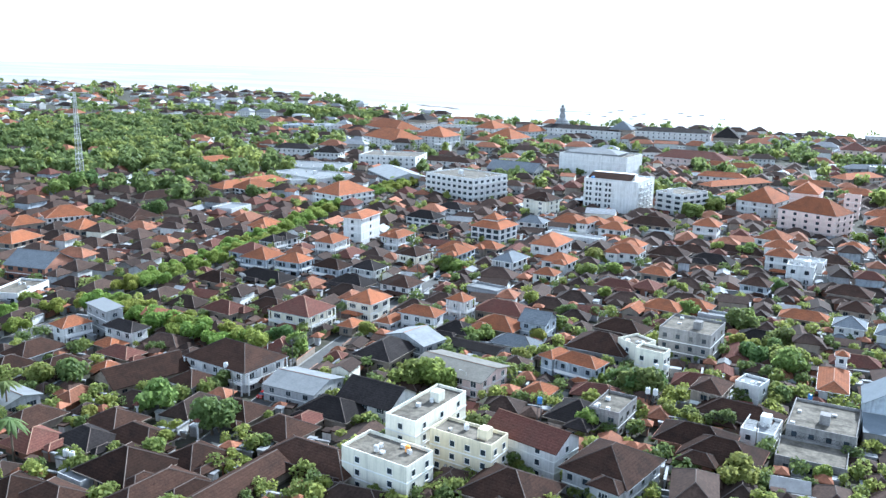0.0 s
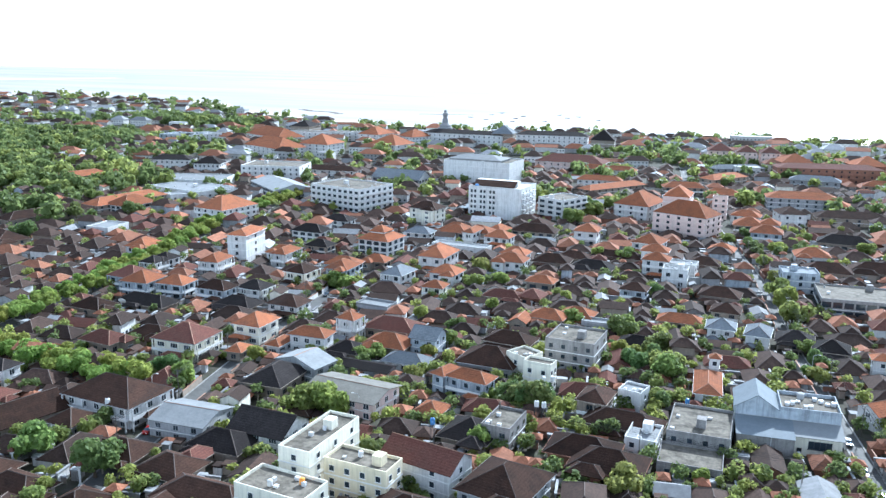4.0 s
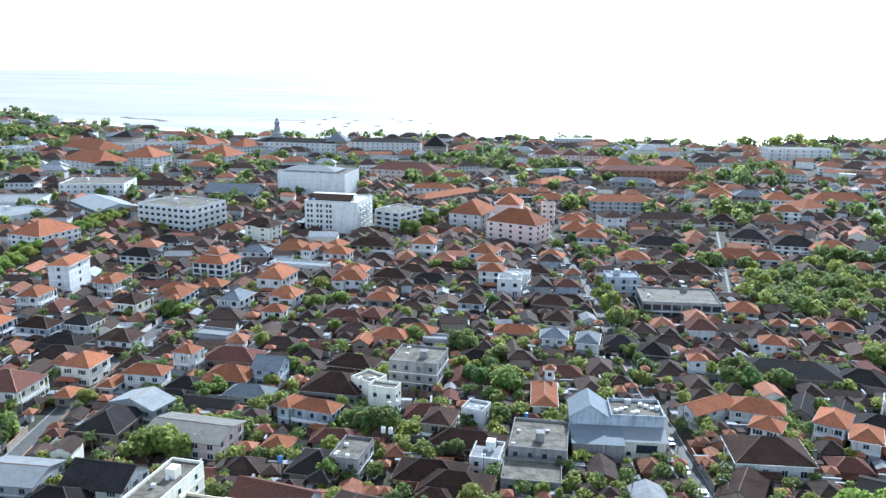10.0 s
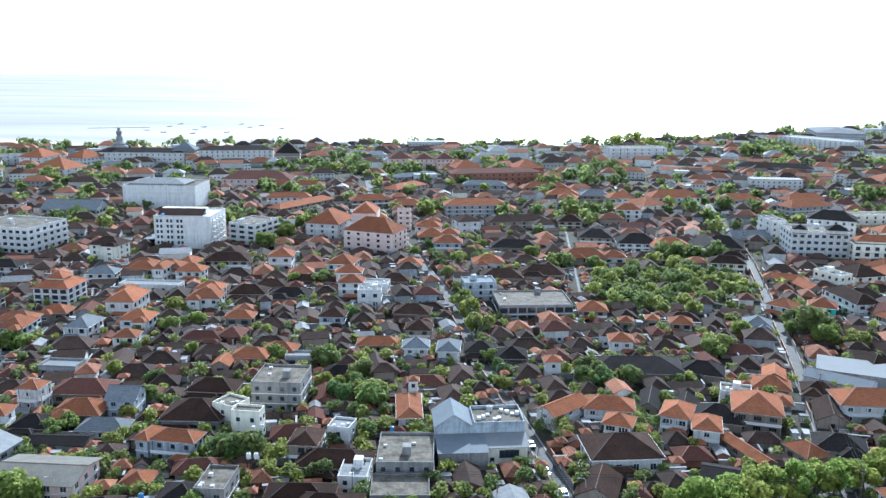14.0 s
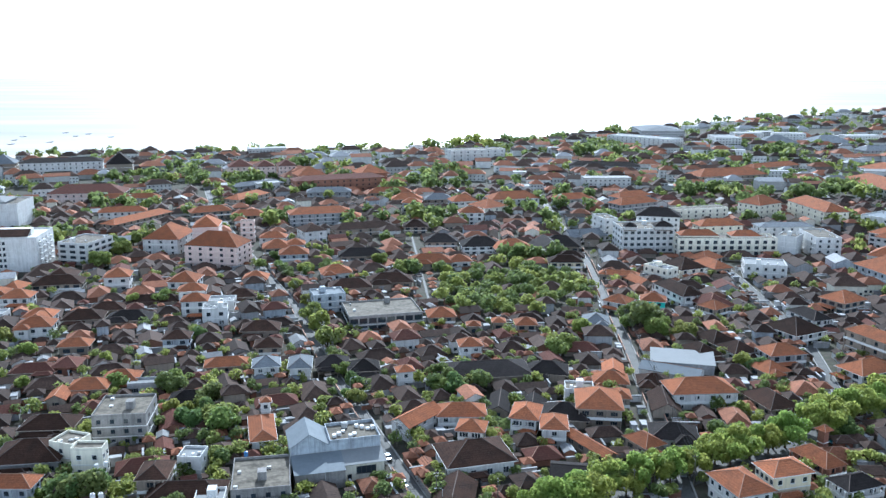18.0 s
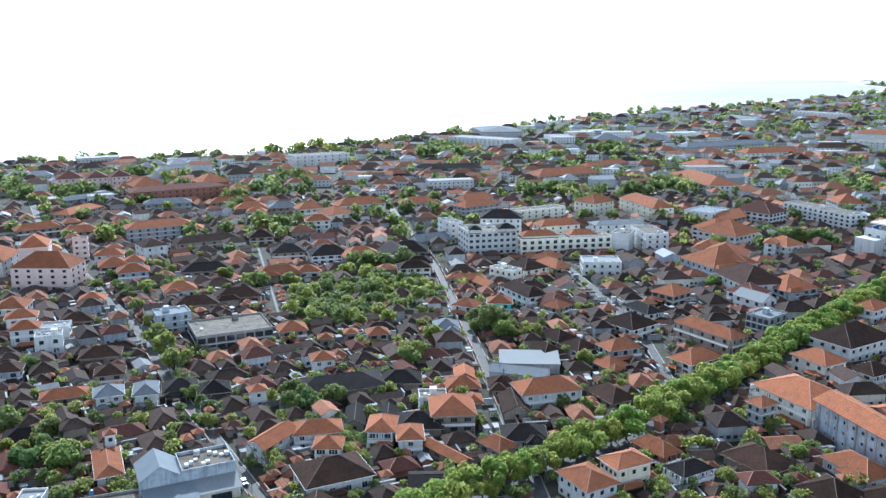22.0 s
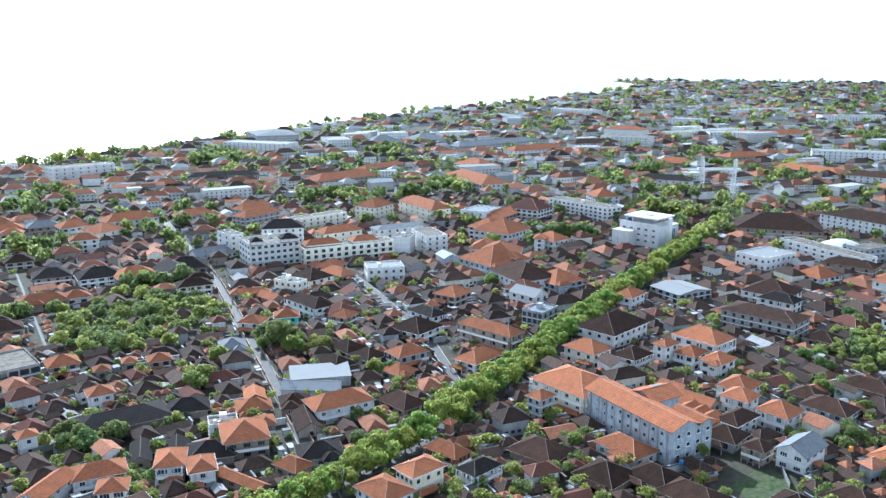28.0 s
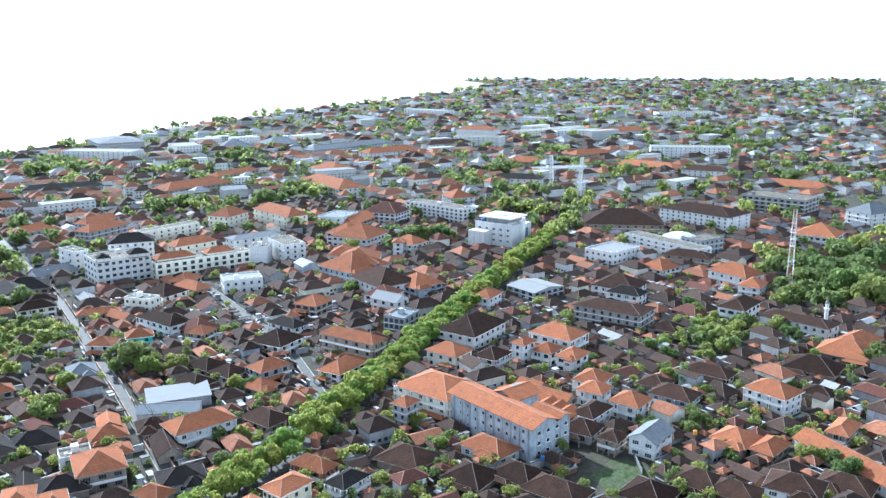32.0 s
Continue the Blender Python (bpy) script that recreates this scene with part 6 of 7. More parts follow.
def lattice(name, x, y, h, w0, w1, lean, mats, label, category, bays=14, rot=20):
    """A braced mast of four chords; lean moves its head sideways."""
    t = thing(name, x, y, rot, 0, label, category)
    r = 0.3 if name == "crane_boom" else 0.14 if h < 55 else 0.2
    at = lambda k, i: Vector(((w0 + (w1 - w0) * k / bays) / 2 * (-1, 1, 1, -1)[i] + lean * k / bays, (w0 + (w1 - w0) * k / bays) / 2 * (-1, -1, 1, 1)[i], h * k / bays))
    for i in range(4):
        part("chord", Geo().tube([at(k, i) for k in range(bays + 1)], r, mats[0]), t)
        g = Geo()
        for k in range(bays):
            g.bar(at(k, i), at(k + 1, (i + 1) % 4), r * 0.6, mats[(k // 2) % len(mats)])
            g.bar(at(k + 1, i), at(k + 1, (i + 1) % 4), r * 0.6, mats[(k // 2) % len(mats)])
        tagged(part("bracing", g, t), kind="stuff")
    keep(x, y, 0, w0, w0, 0.5)
    return t


m = lattice("radio_mast", 468.5, 241.4, 46, 3.4, 1.6, 0, ("steel_white", "steel_red"), "red and white steel lattice radio mast", "mast", 16)
for k in range(3):
    part("platform", Geo().box(-1.6, 1.6, -1.6, 1.6, 24 + 4 * k, 24.15 + 4 * k, "steel_white"), m)
    for i in range(4):
        part("antenna", Geo().box(-0.15, 0.15, -0.1, 0.1, 24.2 + 4 * k, 26.4 + 4 * k, "steel_white"), m, at=pose(0, 0, 0, 0, 0, 90 * i) @ pose(1.5, 0, 0))
lattice("radio_mast", -543.8, 346.8, 63, 4.0, 1.2, 0, ("steel_white", "wall_grey"), "pale grey steel lattice radio mast", "mast", 18)
lattice("radio_mast", 1444.4, 662.3, 71, 5.0, 1.6, 0, ("steel_white", "steel_red"), "pale steel lattice mast far off", "mast", 14)
lattice("crane_boom", 637.2, 591.4, 35, 3.4, 2.4, -3.5, ("steel_white",), "white lattice boom of a mobile crane", "crane", 12)
lattice("crane_boom", 623.8, 542.5, 37, 3.4, 2.4, 5.0, ("steel_white",), "white lattice boom of a mobile crane, leaning", "crane", 12)
t = thing("minaret", 408, 189, 0, 0, "slim white minaret beside the prayer hall", "minaret")
part("shaft", Geo().lathe([(1.1, 0), (1.0, 9), (1.5, 9.2), (1.5, 10), (0.9, 10.1), (0.9, 12.4)], "wall_white", sides=8), t)
part("cap", Geo().lathe([(1.2, 12.4), (0.9, 13.2), (0.1, 14.4)], "roof_metal", sides=8), t)


def vault(x, y, rot, z, w, d, h):
    """A shallow white shell roof, lens-shaped in plan."""
    t = thing("shell_roof", x, y, rot, z, "white layered shell roof beside a long building", "roof")
    for k, (a, b, c, up) in enumerate(((w, d, h, 0.0), (w * 0.8, d * 0.9, h * 0.8, -h * 0.28))):
        g, n, m = Geo(), 14, 8
        rows = []
        for i in range(n + 1):
            u = -1 + 2 * i / n
            half, top = b / 2 * math.sqrt(max(0.0, 1 - 0.8 * u * u)), c * (1 - 0.75 * u * u)
            rows.append([(u * a / 2, half * math.cos(math.pi * j / m), top * math.sin(math.pi * j / m)) for j in range(m + 1)])
        flat = [p for r in rows for p in r]
        f = [(i * (m + 1) + j, (i + 1) * (m + 1) + j, (i + 1) * (m + 1) + j + 1, i * (m + 1) + j + 1) for i in range(n) for j in range(m)]
        f += [tuple(range(m + 1))[::-1], tuple(n * (m + 1) + j for j in range(m + 1))]
        part("shell", g.add(flat, f, "steel_white"), t, at=pose(0, -b * 0.3 * k, up))
    part("base_wall", Geo().box(-w * 0.42, w * 0.42, -d * 0.3, d * 0.3, -z, 0.3, "wall_white"), t)
    part("flagpole", Geo().lathe([(0.12, h * 0.9), (0.08, h + 9)], "steel_white", sides=5), t)
    keep(x, y, rot, w, d, 1)


vault(505, 342, 85, 6, 32, 18, 6)


def modern_block(x, y, rot):
    """Grey-white block with a tall fin, a glazed bay and a floating roof slab."""
    t = thing("building", x, y, rot, 0, "modern grey-white building under a projecting flat white roof slab", "building")
    w, d, h = 23, 32, 15.5
    keep(x, y, rot, w + 14, d + 6, 1)
    part("wall", Geo().box(-w / 2, 1, -d / 2, d / 2, 0, h, "wall_white").box(1, w / 2, -d / 2 + 5, d / 2, 0, h, "wall_white"), t)
    part("parapet", Geo().box(-w / 2, -w / 2 + 0.3, -d / 2, d / 2, h, h + 1.1, "wall_white").box(-w / 2 + 0.3, w / 2, -d / 2 + 5.3, -d / 2 + 5.6, h, h + 1.1, "wall_white"), t)
    part("roof", Geo().box(-w / 2 + 0.3, w / 2 - 0.3, -d / 2 + 5.6, d / 2 - 0.3, h, h + 0.1, "concrete_old"), t)
    part("fin", Geo().box(0.0, 4.0, -d / 2 - 1.2, -d / 2 - 0.01, 0, 20.0, "trim_white"), t)
    bay = part("glazed_bay", Geo().box(4.1, w / 2, -d / 2 + 1, -d / 2 + 4.99, 0, 11.5, "pane_blue"), t)
    for i in range(5):
        part("mullion", Geo().box(4.1 + i * 1.8, 4.3 + i * 1.8, -d / 2 + 0.85, -d / 2 + 0.99, 0, 11.5, "steel_white"), bay)
    part("penthouse", Geo().box(-7, 7, -9, 8, h + 0.11, 19.5, "wall_grey"), t)
    part("roof_slab", Geo().box(-11, 12, -14, 13, 19.51, 20.5, "trim_white"), t, "floating white roof slab")
    part("skylight", Geo().box(-3, 3, -4, 3, 20.51, 20.9, "pane_blue"), t)
    part("side_wing", Geo().box(w / 2 + 0.01, w / 2 + 13, -d / 2 + 6, d / 2 - 6, 0, 12.5, "wall_white"), t)
    part("side_wing", Geo().box(-w / 2 - 9, -w / 2 - 0.01, 2, d / 2, 0, 11.0, "wall_white"), t)
    for i in range(2):
        part("water_tank", Geo().lathe([(1.3, h + 0.11), (1.3, h + 2.4), (0.3, h + 2.8)], "plastic_blue", -9.2 + 2.8 * i, 11, 12), t)
    for k in range(3):
        for i in range(5):
            part("window", window_mesh(2.2, 1.5, "steel_white"), t, at=pose(0, 0, 0, 0, 0, 270) @ pose(-12 + 6 * i, -w / 2 - 0.001, 4 + 4 * k))


modern_block(423, 440, 14)


# ---------------------------------------------------------------- street things
def pole(x, y, rot, h=9.5):
    t = thing("utility_pole", x, y, rot, 0, "grey concrete power pole with crossarms", "pole", "power poles")
    part("shaft", Geo().lathe([(0.17, 0), (0.1, h)], "concrete_old", sides=7), t)
    part("crossarm", Geo().box(-0.9, 0.9, -0.06, 0.06, h - 0.7, h - 0.58, "steel_dark"), t)
    part("crossarm", Geo().box(-0.6, 0.6, -0.06, 0.06, h - 1.5, h - 1.4, "steel_dark"), t)


def cables(a, b, rot, h=9.5):
    t = thing("power_cable", a[0], a[1], 0, 0, "sagging black power cables between two poles", "cable", "power cables")
    for off, z in ((-0.85, h - 0.55), (0.0, h - 0.55), (0.85, h - 0.55), (-0.5, h - 1.38), (0.5, h - 1.38)):
        ox, oy = off * math.cos(radians(rot)), off * math.sin(radians(rot))
        g = Geo().tube([((b[0] - a[0]) * i / 8 + ox, (b[1] - a[1]) * i / 8 + oy, z - 2.4 * i / 8 * (1 - i / 8)) for i in range(9)], 0.035, "rubber", 3)
        part("strand", g, t)


def pole_line(line, side, start, end, step):
    spots, run = [], -start
    pts = [Vector(p) for p in line]
    for a, b in zip(pts, pts[1:]):
        n, s = (b - a).length, (b - a).normalized()
        rot = math.degrees(math.atan2(s.y, s.x)) - 90
        at = (-run) if run < 0 else ((step - run % step) % step)
        while at < n and len(spots) * step < end - start:
            p = a + s * at + Vector((-s.y, s.x)) * side
            spots.append((p.x, p.y, rot))
            at += step
        run += n
    for p in spots:
        pole(*p)
    for p, q in zip(spots, spots[1:]):
        cables(p, q, (p[2] + q[2]) / 2)


pole_line(ROADS["sea_lane"], -3.6, 27, 360, 36)
pole_line(ROADS["long_lane"], -2.9, 95, 450, 36)
pole_line(ROADS["west_street"], 3.9, 27, 310, 34)
pole_line([(-83, 200), (-42, 200), (-1, 203), (39, 206), (80, 208)], 0, 1, 190, 38)


def car(x, y, rot, paint, words):
    t = thing("car", x, y, rot, 0.07, words, "car")
    v, f = [], []
    prof = [(-2.1, 0.35), (-2.15, 0.75), (-1.95, 0.98), (-1.1, 1.05), (-0.75, 1.12), (1.2, 1.12), (1.95, 1.0), (2.12, 0.7), (2.1, 0.35)]
    for s, wd in ((-1, 0.82), (1, 0.82)):
        v += [(a, s * wd, b) for a, b in prof]
    n = len(prof)
    f = [(i, i + 1, n + i + 1, n + i) for i in range(n - 1)] + [tuple(range(n))[::-1], tuple(range(n, 2 * n)), (n - 1, 0, n, 2 * n - 1)]
    part("body", Geo().add(v, f, paint), t)
    g = Geo()
    g.add([(-1.1, -0.76, 1.05), (-0.45, -0.66, 1.52), (1.1, -0.66, 1.52), (1.75, -0.74, 1.05), (-1.1, 0.76, 1.05), (-0.45, 0.66, 1.52), (1.1, 0.66, 1.52), (1.75, 0.74, 1.05)],
          [(3, 2, 1, 0), (4, 5, 6, 7), (0, 1, 5, 4), (2, 3, 7, 6)], "pane_blue")
    part("window_glass", g, t)
    part("roof", Geo().box(-0.45, 1.1, -0.67, 0.67, 1.5, 1.56, paint), t)
    for sx in (-1.3, 1.3):
        for sy in (-0.8, 0.8):
            w = Geo()
            w.lathe([(0.31, -0.09), (0.33, -0.05), (0.33, 0.05), (0.31, 0.09)], "rubber", sides=10)
            wh = part("wheel", w, t, at=pose(sx, sy, 0.33, 90, 0, 0))
            part("rim", Geo().lathe([(0.2, -0.1), (0.2, 0.1)], "steel_white", sides=8), wh)
    for sy in (-0.55, 0.55):
        part("headlight", Geo().box(-2.17, -2.1, sy - 0.2, sy + 0.2, 0.66, 0.8, "steel_white"), t)


surface("paint_white", (0.75, 0.75, 0.74), 0.25, 0.02, 3, 0.1, bump=0, random_amount=0.05)
surface("paint_dark", (0.04, 0.045, 0.05), 0.25, 0.02, 3, 0.1, bump=0, random_amount=0.05)
surface("paint_red", (0.35, 0.03, 0.025), 0.25, 0.02, 3, 0.1, bump=0, random_amount=0.05)
surface("paint_teal", (0.06, 0.22, 0.27), 0.25, 0.02, 3, 0.1, bump=0, random_amount=0.05)
surface("paint_silver", (0.42, 0.43, 0.44), 0.3, 0.02, 3, 0.1, bump=0, metal=0.5, random_amount=0.05)
for x, y, rot, p, words in ((7.0, 220.5, 104, "white", "white hatchback driving along the narrow street"), (11.5, 209.0, 284, "silver", "silver car on the narrow street"), (2.9, 237.4, 104, "dark", "dark car parked along the narrow street"),
                            (-2.4, 260.5, 284, "white", "white car parked along the narrow street"), (128.8, 229.8, 28, "white", "white car waiting at the avenue crossing"), (137.7, 233.8, 28, "dark", "dark car at the avenue crossing"),
                            (144.5, 237.9, 28, "teal", "teal car under the avenue trees"), (-51.6, 184.6, 10, "white", "white car parked in a yard"), (-43.5, 189.0, 15, "red", "red car parked in a yard"), (88.6, 220.8, 82, "silver", "silver car in a lane"),
                            (-181.1, 213.0, 283, "white", "white car on the western street"), (-199.1, 289.1, 103, "dark", "dark car on the western street"), (-165.3, 155.5, 103, "red", "red car on the western street"), (193.4, 381.3, 82, "white", "white car on a short lane")):
    car(x, y, rot, "paint_" + p, words)


def boat(x, y, rot):
    t = thing("outrigger_boat", x, y, rot, -0.95, "small dark wooden outrigger boat on the sea", "boat", "moored boats")
    g = Geo()
    g.add([(-6, 0, 1.6), (-3, -0.8, 0.9), (3, -0.8, 0.9), (6, 0, 1.6), (3, 0.8, 0.9), (-3, 0.8, 0.9), (-3, 0, 0), (3, 0, 0)], [(0, 1, 6), (1, 2, 7, 6), (2, 3, 7), (3, 4, 7), (4, 5, 6, 7), (5, 0, 6), (0, 5, 4, 3, 2, 1)], "steel_dark")
    part("hull", g, t)
    for s in (-1, 1):
        part("outrigger", Geo().bar((-4.5, s * 3.4, 0.3), (4.5, s * 3.4, 0.3), 0.16, "trim_white"), t)
    for xx in (-2, 2):
        part("beam", Geo().bar((xx, -3.4, 0.35), (xx, 3.4, 0.35), 0.1, "bark"), t)
    t.scale = (0.9, 0.9, 0.9)


for i, (x, y) in enumerate(((-597, 1290), (-556, 1259), (-592, 1365), (-505, 1245), (-525, 1307), (-533, 1363), (-595, 1417), (-462, 1273), (-493, 1431), (-457, 1368), (-450, 1407), (-399, 1352))):
    boat(x, y, 8 + (i * 37) % 30)


def sandbank(line, width, label):
    strip("sandbank", line, width, 0.25 if "flat" in label else -0.6, "sand" if "sand" in label or "spit" in label else "concrete_old", label, "sandbank", 0.4)


sandbank([(-933, 1286), (-896, 1262), (-854, 1260), (-809, 1227)], 14, "low dark reef in the shallow sea")
sandbank([(-704, 1310), (-654, 1332), (-616, 1343)], 7, "low dark reef in the shallow sea")
sandbank([(-2842, 1439), (-2718, 1595), (-2627, 1826), (-2573, 2146), (-2502, 2331)], 90, "thin green-brown spit of land far out in the sea")
sandbank([(x, y) for x, y in [(-1256, 1132), (-1174, 1207), (-1107, 1261)]], 60, "pale sand flat beside the shore")


def shrine(x, y, h=3.2):
    t = thing("shrine_post", x, y, 15, 0, "slim white family shrine with a small tiled cap", "shrine", "family shrines")
    part("pillar", Geo().lathe([(0.55, 0), (0.55, 0.5), (0.3, 0.6), (0.26, h - 0.9), (0.5, h - 0.8), (0.5, h)], "wall_white", sides=6), t)
    g = Geo()
    hip(g, 1.0, 1.0, h, 0.35, 0.9, "roof_red", 0.1)
    part("cap", g, t)
    keep(x, y, 15, 1.2, 1.2, 0.3)


for p in ((-177.5, 123.9), (-157.5, 126.4), (-96.3, 355.3), (-116.6, 314.8), (57.0, 300.9), (-5.7, 292.9), (-81.6, 345.3), (334.2, 167.8), (231.2, 133.4), (-140.3, 157.1), (151.0, 203.5), (79.6, 277.8), (46.6, 325.3)):
    shrine(*p, 5.6 if p[1] < 130 else 3.4)


def tank(x, y, z, colour):
    t = thing("water_tank", x, y, 0, z, f"{colour} cylindrical water tank on a flat roof", "water tank", "roof tanks")
    m = {"blue": "plastic_blue", "orange": "plastic_orange", "steel": "steel_white"}[colour]
    part("barrel", Geo().lathe([(0.55, 0.15), (0.6, 0.3), (0.6, 1.4), (0.45, 1.6), (0.15, 1.68)], m, sides=12), t)
    part("stand", Geo().lathe([(0.5, 0), (0.5, 0.15)], "concrete_old", sides=8), t)


for x, y, z, c in ((-107.7, 134.0, 9.07, "steel"), (-102.1, 137.9, 9.07, "orange"), (-97.3, 154.0, 9.57, "steel"), (-74.6, 220.7, 9.07, "steel"), (-76.7, 219.3, 9.07, "steel"), (-38.2, 230.1, 6.07, "blue")):
    tank(x, y, z, c)


def tank_tower(x, y, h, colour):
    """A tank on a braced steel stand in a yard."""
    t = thing("water_tower", x, y, 12, 0, f"{colour} water tank on a slim steel stand in a yard", "water tank", "yard tanks")
    for sx in (-0.5, 0.5):
        for sy in (-0.5, 0.5):
            part("leg", Geo().bar((sx, sy, 0), (sx * 0.9, sy * 0.9, h), 0.06, "steel_dark"), t)
    part("platform", Geo().box(-0.7, 0.7, -0.7, 0.7, h, h + 0.1, "steel_dark"), t)
    barrel = part("barrel", Geo().lathe([(0.6, h + 0.1), (0.66, h + 0.25), (0.66, h + 1.5), (0.5, h + 1.75)], {"steel": "steel_white", "blue": "plastic_blue", "orange": "plastic_orange"}[colour], sides=12), t)
    part("lid", Geo().lathe([(0.22, h + 1.74), (0.2, h + 1.86)], "steel_dark", sides=8), barrel)


for x, y, h, c in ((-169.6, 99.2, 3.6, "steel"), (-167.5, 99.4, 3.6, "steel"), (-177.5, 153.3, 6.4, "steel"), (-72.6, 208.6, 6.0, "steel"), (-90.9, 177.5, 9.6, "blue"), (-74.7, 208.5, 6.0, "steel"), (-21.7, 243.4, 9.5, "steel"), (241.1, 152.0, 5.0, "orange"), (182.0, 246.7, 8.0, "steel"), (188.8, 174.9, 3.6, "blue"), (137.4, 231.8, 4.0, "steel")):
    tank_tower(x, y, h, c)
t = thing("satellite_dish", -250, 226, 200, 0, "large white satellite dish on a pole", "dish")
part("mast", Geo().lathe([(0.12, 0), (0.1, 6.4)], "steel_white", sides=6), t)
part("bowl", Geo().lathe([(0.1, 0), (0.9, 0.18), (1.5, 0.55), (1.45, 0.6), (0.9, 0.24), (0.1, 0.06)], "steel_white", sides=16), t, at=pose(0, 0, 6.3, 55, 0, 0))


def street_lamp(x, y, rot):
    t = thing("street_lamp", x, y, rot, 0, "curved grey street lamp beside the road", "lamp", "street lamps")
    part("mast", Geo().lathe([(0.12, 0), (0.07, 6.5)], "steel_white", sides=6), t)
    g = Geo()
    g.bar((0, 0, 6.45), (0.6, 0, 7.1), 0.06, "steel_white").bar((0.6, 0, 7.1), (1.7, 0, 7.2), 0.06, "steel_white")
    part("arm", g, t)
    part("lamp_head", Geo().box(1.6, 2.3, -0.14, 0.14, 7.1, 7.26, "steel_white"), t)


for p in ((-183.1, 174.8, 10), (-120.9, 190.6, 190), (16.9, 205.6, 190), (-9.6, 288.2, 10), (123.5, 223.6, 120), (-3.2, 248.9, 190)):
    street_lamp(*p)

# the open grassy lot
g = Geo()
g.add([(194.0, 147.0, 0.05), (205.6, 143.0, 0.05), (218.0, 156.0, 0.05), (212.3, 165.0, 0.05), (196.9, 162.0, 0.05)], [(0, 1, 2, 3, 4)], "grass")
tagged(part("lawn", g), "rough grassy open lot with bare earth", "grass", kind="structure")
keep(204, 157, 30, 27, 24, 0)
t = thing("fence", 216, 157, 50, 0, "pale corrugated sheet fence round an open lot", "fence")
for i in range(6):
    part("panel", Geo().box(-7 + 2.4 * i, -4.65 + 2.4 * i, -0.04, 0.04, 0, 2.0, "roof_metal"), t)

# trees with a place of their own
tree("round", -179.7, 184.9, 1.69)
tree("round", -189.1, 187.0, 1.43)
tree("round", -202.9, 189.0, 1.04)
tree("round", -177.9, 131.2, 1.95)
tree("round", -158.0, 131.1, 1.82)
tree("round", -212.2, 127.2, 1.69)
tree("round", -219.8, 122.5, 1.56)
tree("round", -155.6, 110.8, 1.43)
tree("round", -160.0, 118.1, 1.17)
tree("palm", -182.8, 94.2, 1.69)
tree("palm", -207.7, 106.8, 1.56)
tree("round", -137.2, 185.9, 1.56)
tree("round", -132.6, 187.8, 1.56)
tree("bush", -128.9, 189.6, 1.56)
tree("round", -82.0, 187.4, 1.43)
tree("round", -78.2, 218.2, 1.69)
tree("round", -68.7, 207.9, 1.04)
tree("round", -74.8, 294.2, 1.56)
tree("round", -59.4, 261.4, 1.43)
tree("round", -50.3, 258.3, 2.08)
tree("round", -57.6, 281.9, 1.56)
tree("round", -56.4, 269.8, 1.43)
tree("round", -64.1, 272.3, 1.30)
tree("round", -48.0, 238.3, 1.30)
tree("big", -157.1, 490.5, 1.04)
tree("big", -161.4, 535.9, 0.91)
tree("round", -42.0, 181.2, 1.69)
tree("avenue", -277.4, 163.3, 0.91)
tree("avenue", -274.4, 172.4, 0.91)
tree("avenue", -267.8, 143.2, 0.91)
tree("avenue", -285.2, 149.0, 0.91)
tree("avenue", -293.2, 164.1, 0.78)
tree("big", -515.2, 322.7, 1.30)
tree("big", -503.0, 303.1, 1.17)
tree("big", -517.5, 336.6, 1.17)
tree("big", -606.4, 416.0, 1.30)
tree("big", -681.2, 453.9, 1.43)
tree("big", -665.3, 468.7, 1.30)
tree("big", -709.1, 458.4, 1.30)
tree("big", -692.3, 506.6, 1.17)
tree("big", -608.7, 464.4, 1.17)
tree("big", -654.6, 509.3, 1.17)
tree("big", -567.0, 451.5, 1.17)
tree("big", -486.7, 363.1, 0.91)
tree("big", -504.9, 347.4, 1.04)
tree("big", -554.2, 487.9, 1.30)
tree("big", -558.2, 510.5, 1.30)
tree("big", -510.6, 478.6, 1.17)
tree("big", -511.2, 455.5, 1.04)
tree("big", -1037.6, 574.2, 1.30)
tree("big", -983.0, 571.3, 1.30)
tree("big", -870.5, 530.6, 1.30)
tree("big", -843.8, 471.1, 1.04)
tree("big", -784.8, 489.6, 1.04)
tree("big", -749.1, 605.9, 1.04)
tree("big", -654.7, 542.1, 0.91)
tree("round", -462.3, 401.0, 1.95)
tree("round", -435.1, 391.9, 1.95)
tree("round", -442.7, 355.6, 1.95)
tree("round", -426.2, 355.5, 1.82)
tree("round", -402.0, 375.9, 1.82)
tree("round", -404.0, 403.0, 1.82)
tree("round", -394.9, 297.0, 2.08)
tree("round", -420.9, 275.7, 1.69)
tree("round", -420.9, 286.4, 1.82)
tree("round", -383.9, 257.3, 1.56)
tree("round", -58.7, 285.0, 1.56)
tree("round", -51.2, 261.5, 1.95)
tree("round", -59.6, 276.5, 1.30)
tree("round", -69.4, 274.9, 1.30)
tree("round", -64.1, 265.3, 1.30)
tree("round", -78.6, 216.7, 1.82)
tree("round", -130.5, 187.0, 2.08)
tree("round", -134.9, 183.8, 1.82)
tree("round", -125.4, 186.6, 1.69)
tree("round", -46.6, 235.7, 1.17)
tree("round", -54.5, 208.9, 1.17)
tree("big", -165.2, 539.9, 1.04)
tree("big", -153.4, 519.3, 1.04)
tree("big", -155.0, 552.0, 0.91)
tree("round", -40.7, 430.7, 1.56)
tree("round", -33.1, 400.9, 1.56)
tree("round", -28.1, 377.4, 1.95)
tree("round", -24.5, 360.3, 2.21)
tree("round", -20.4, 341.0, 2.08)
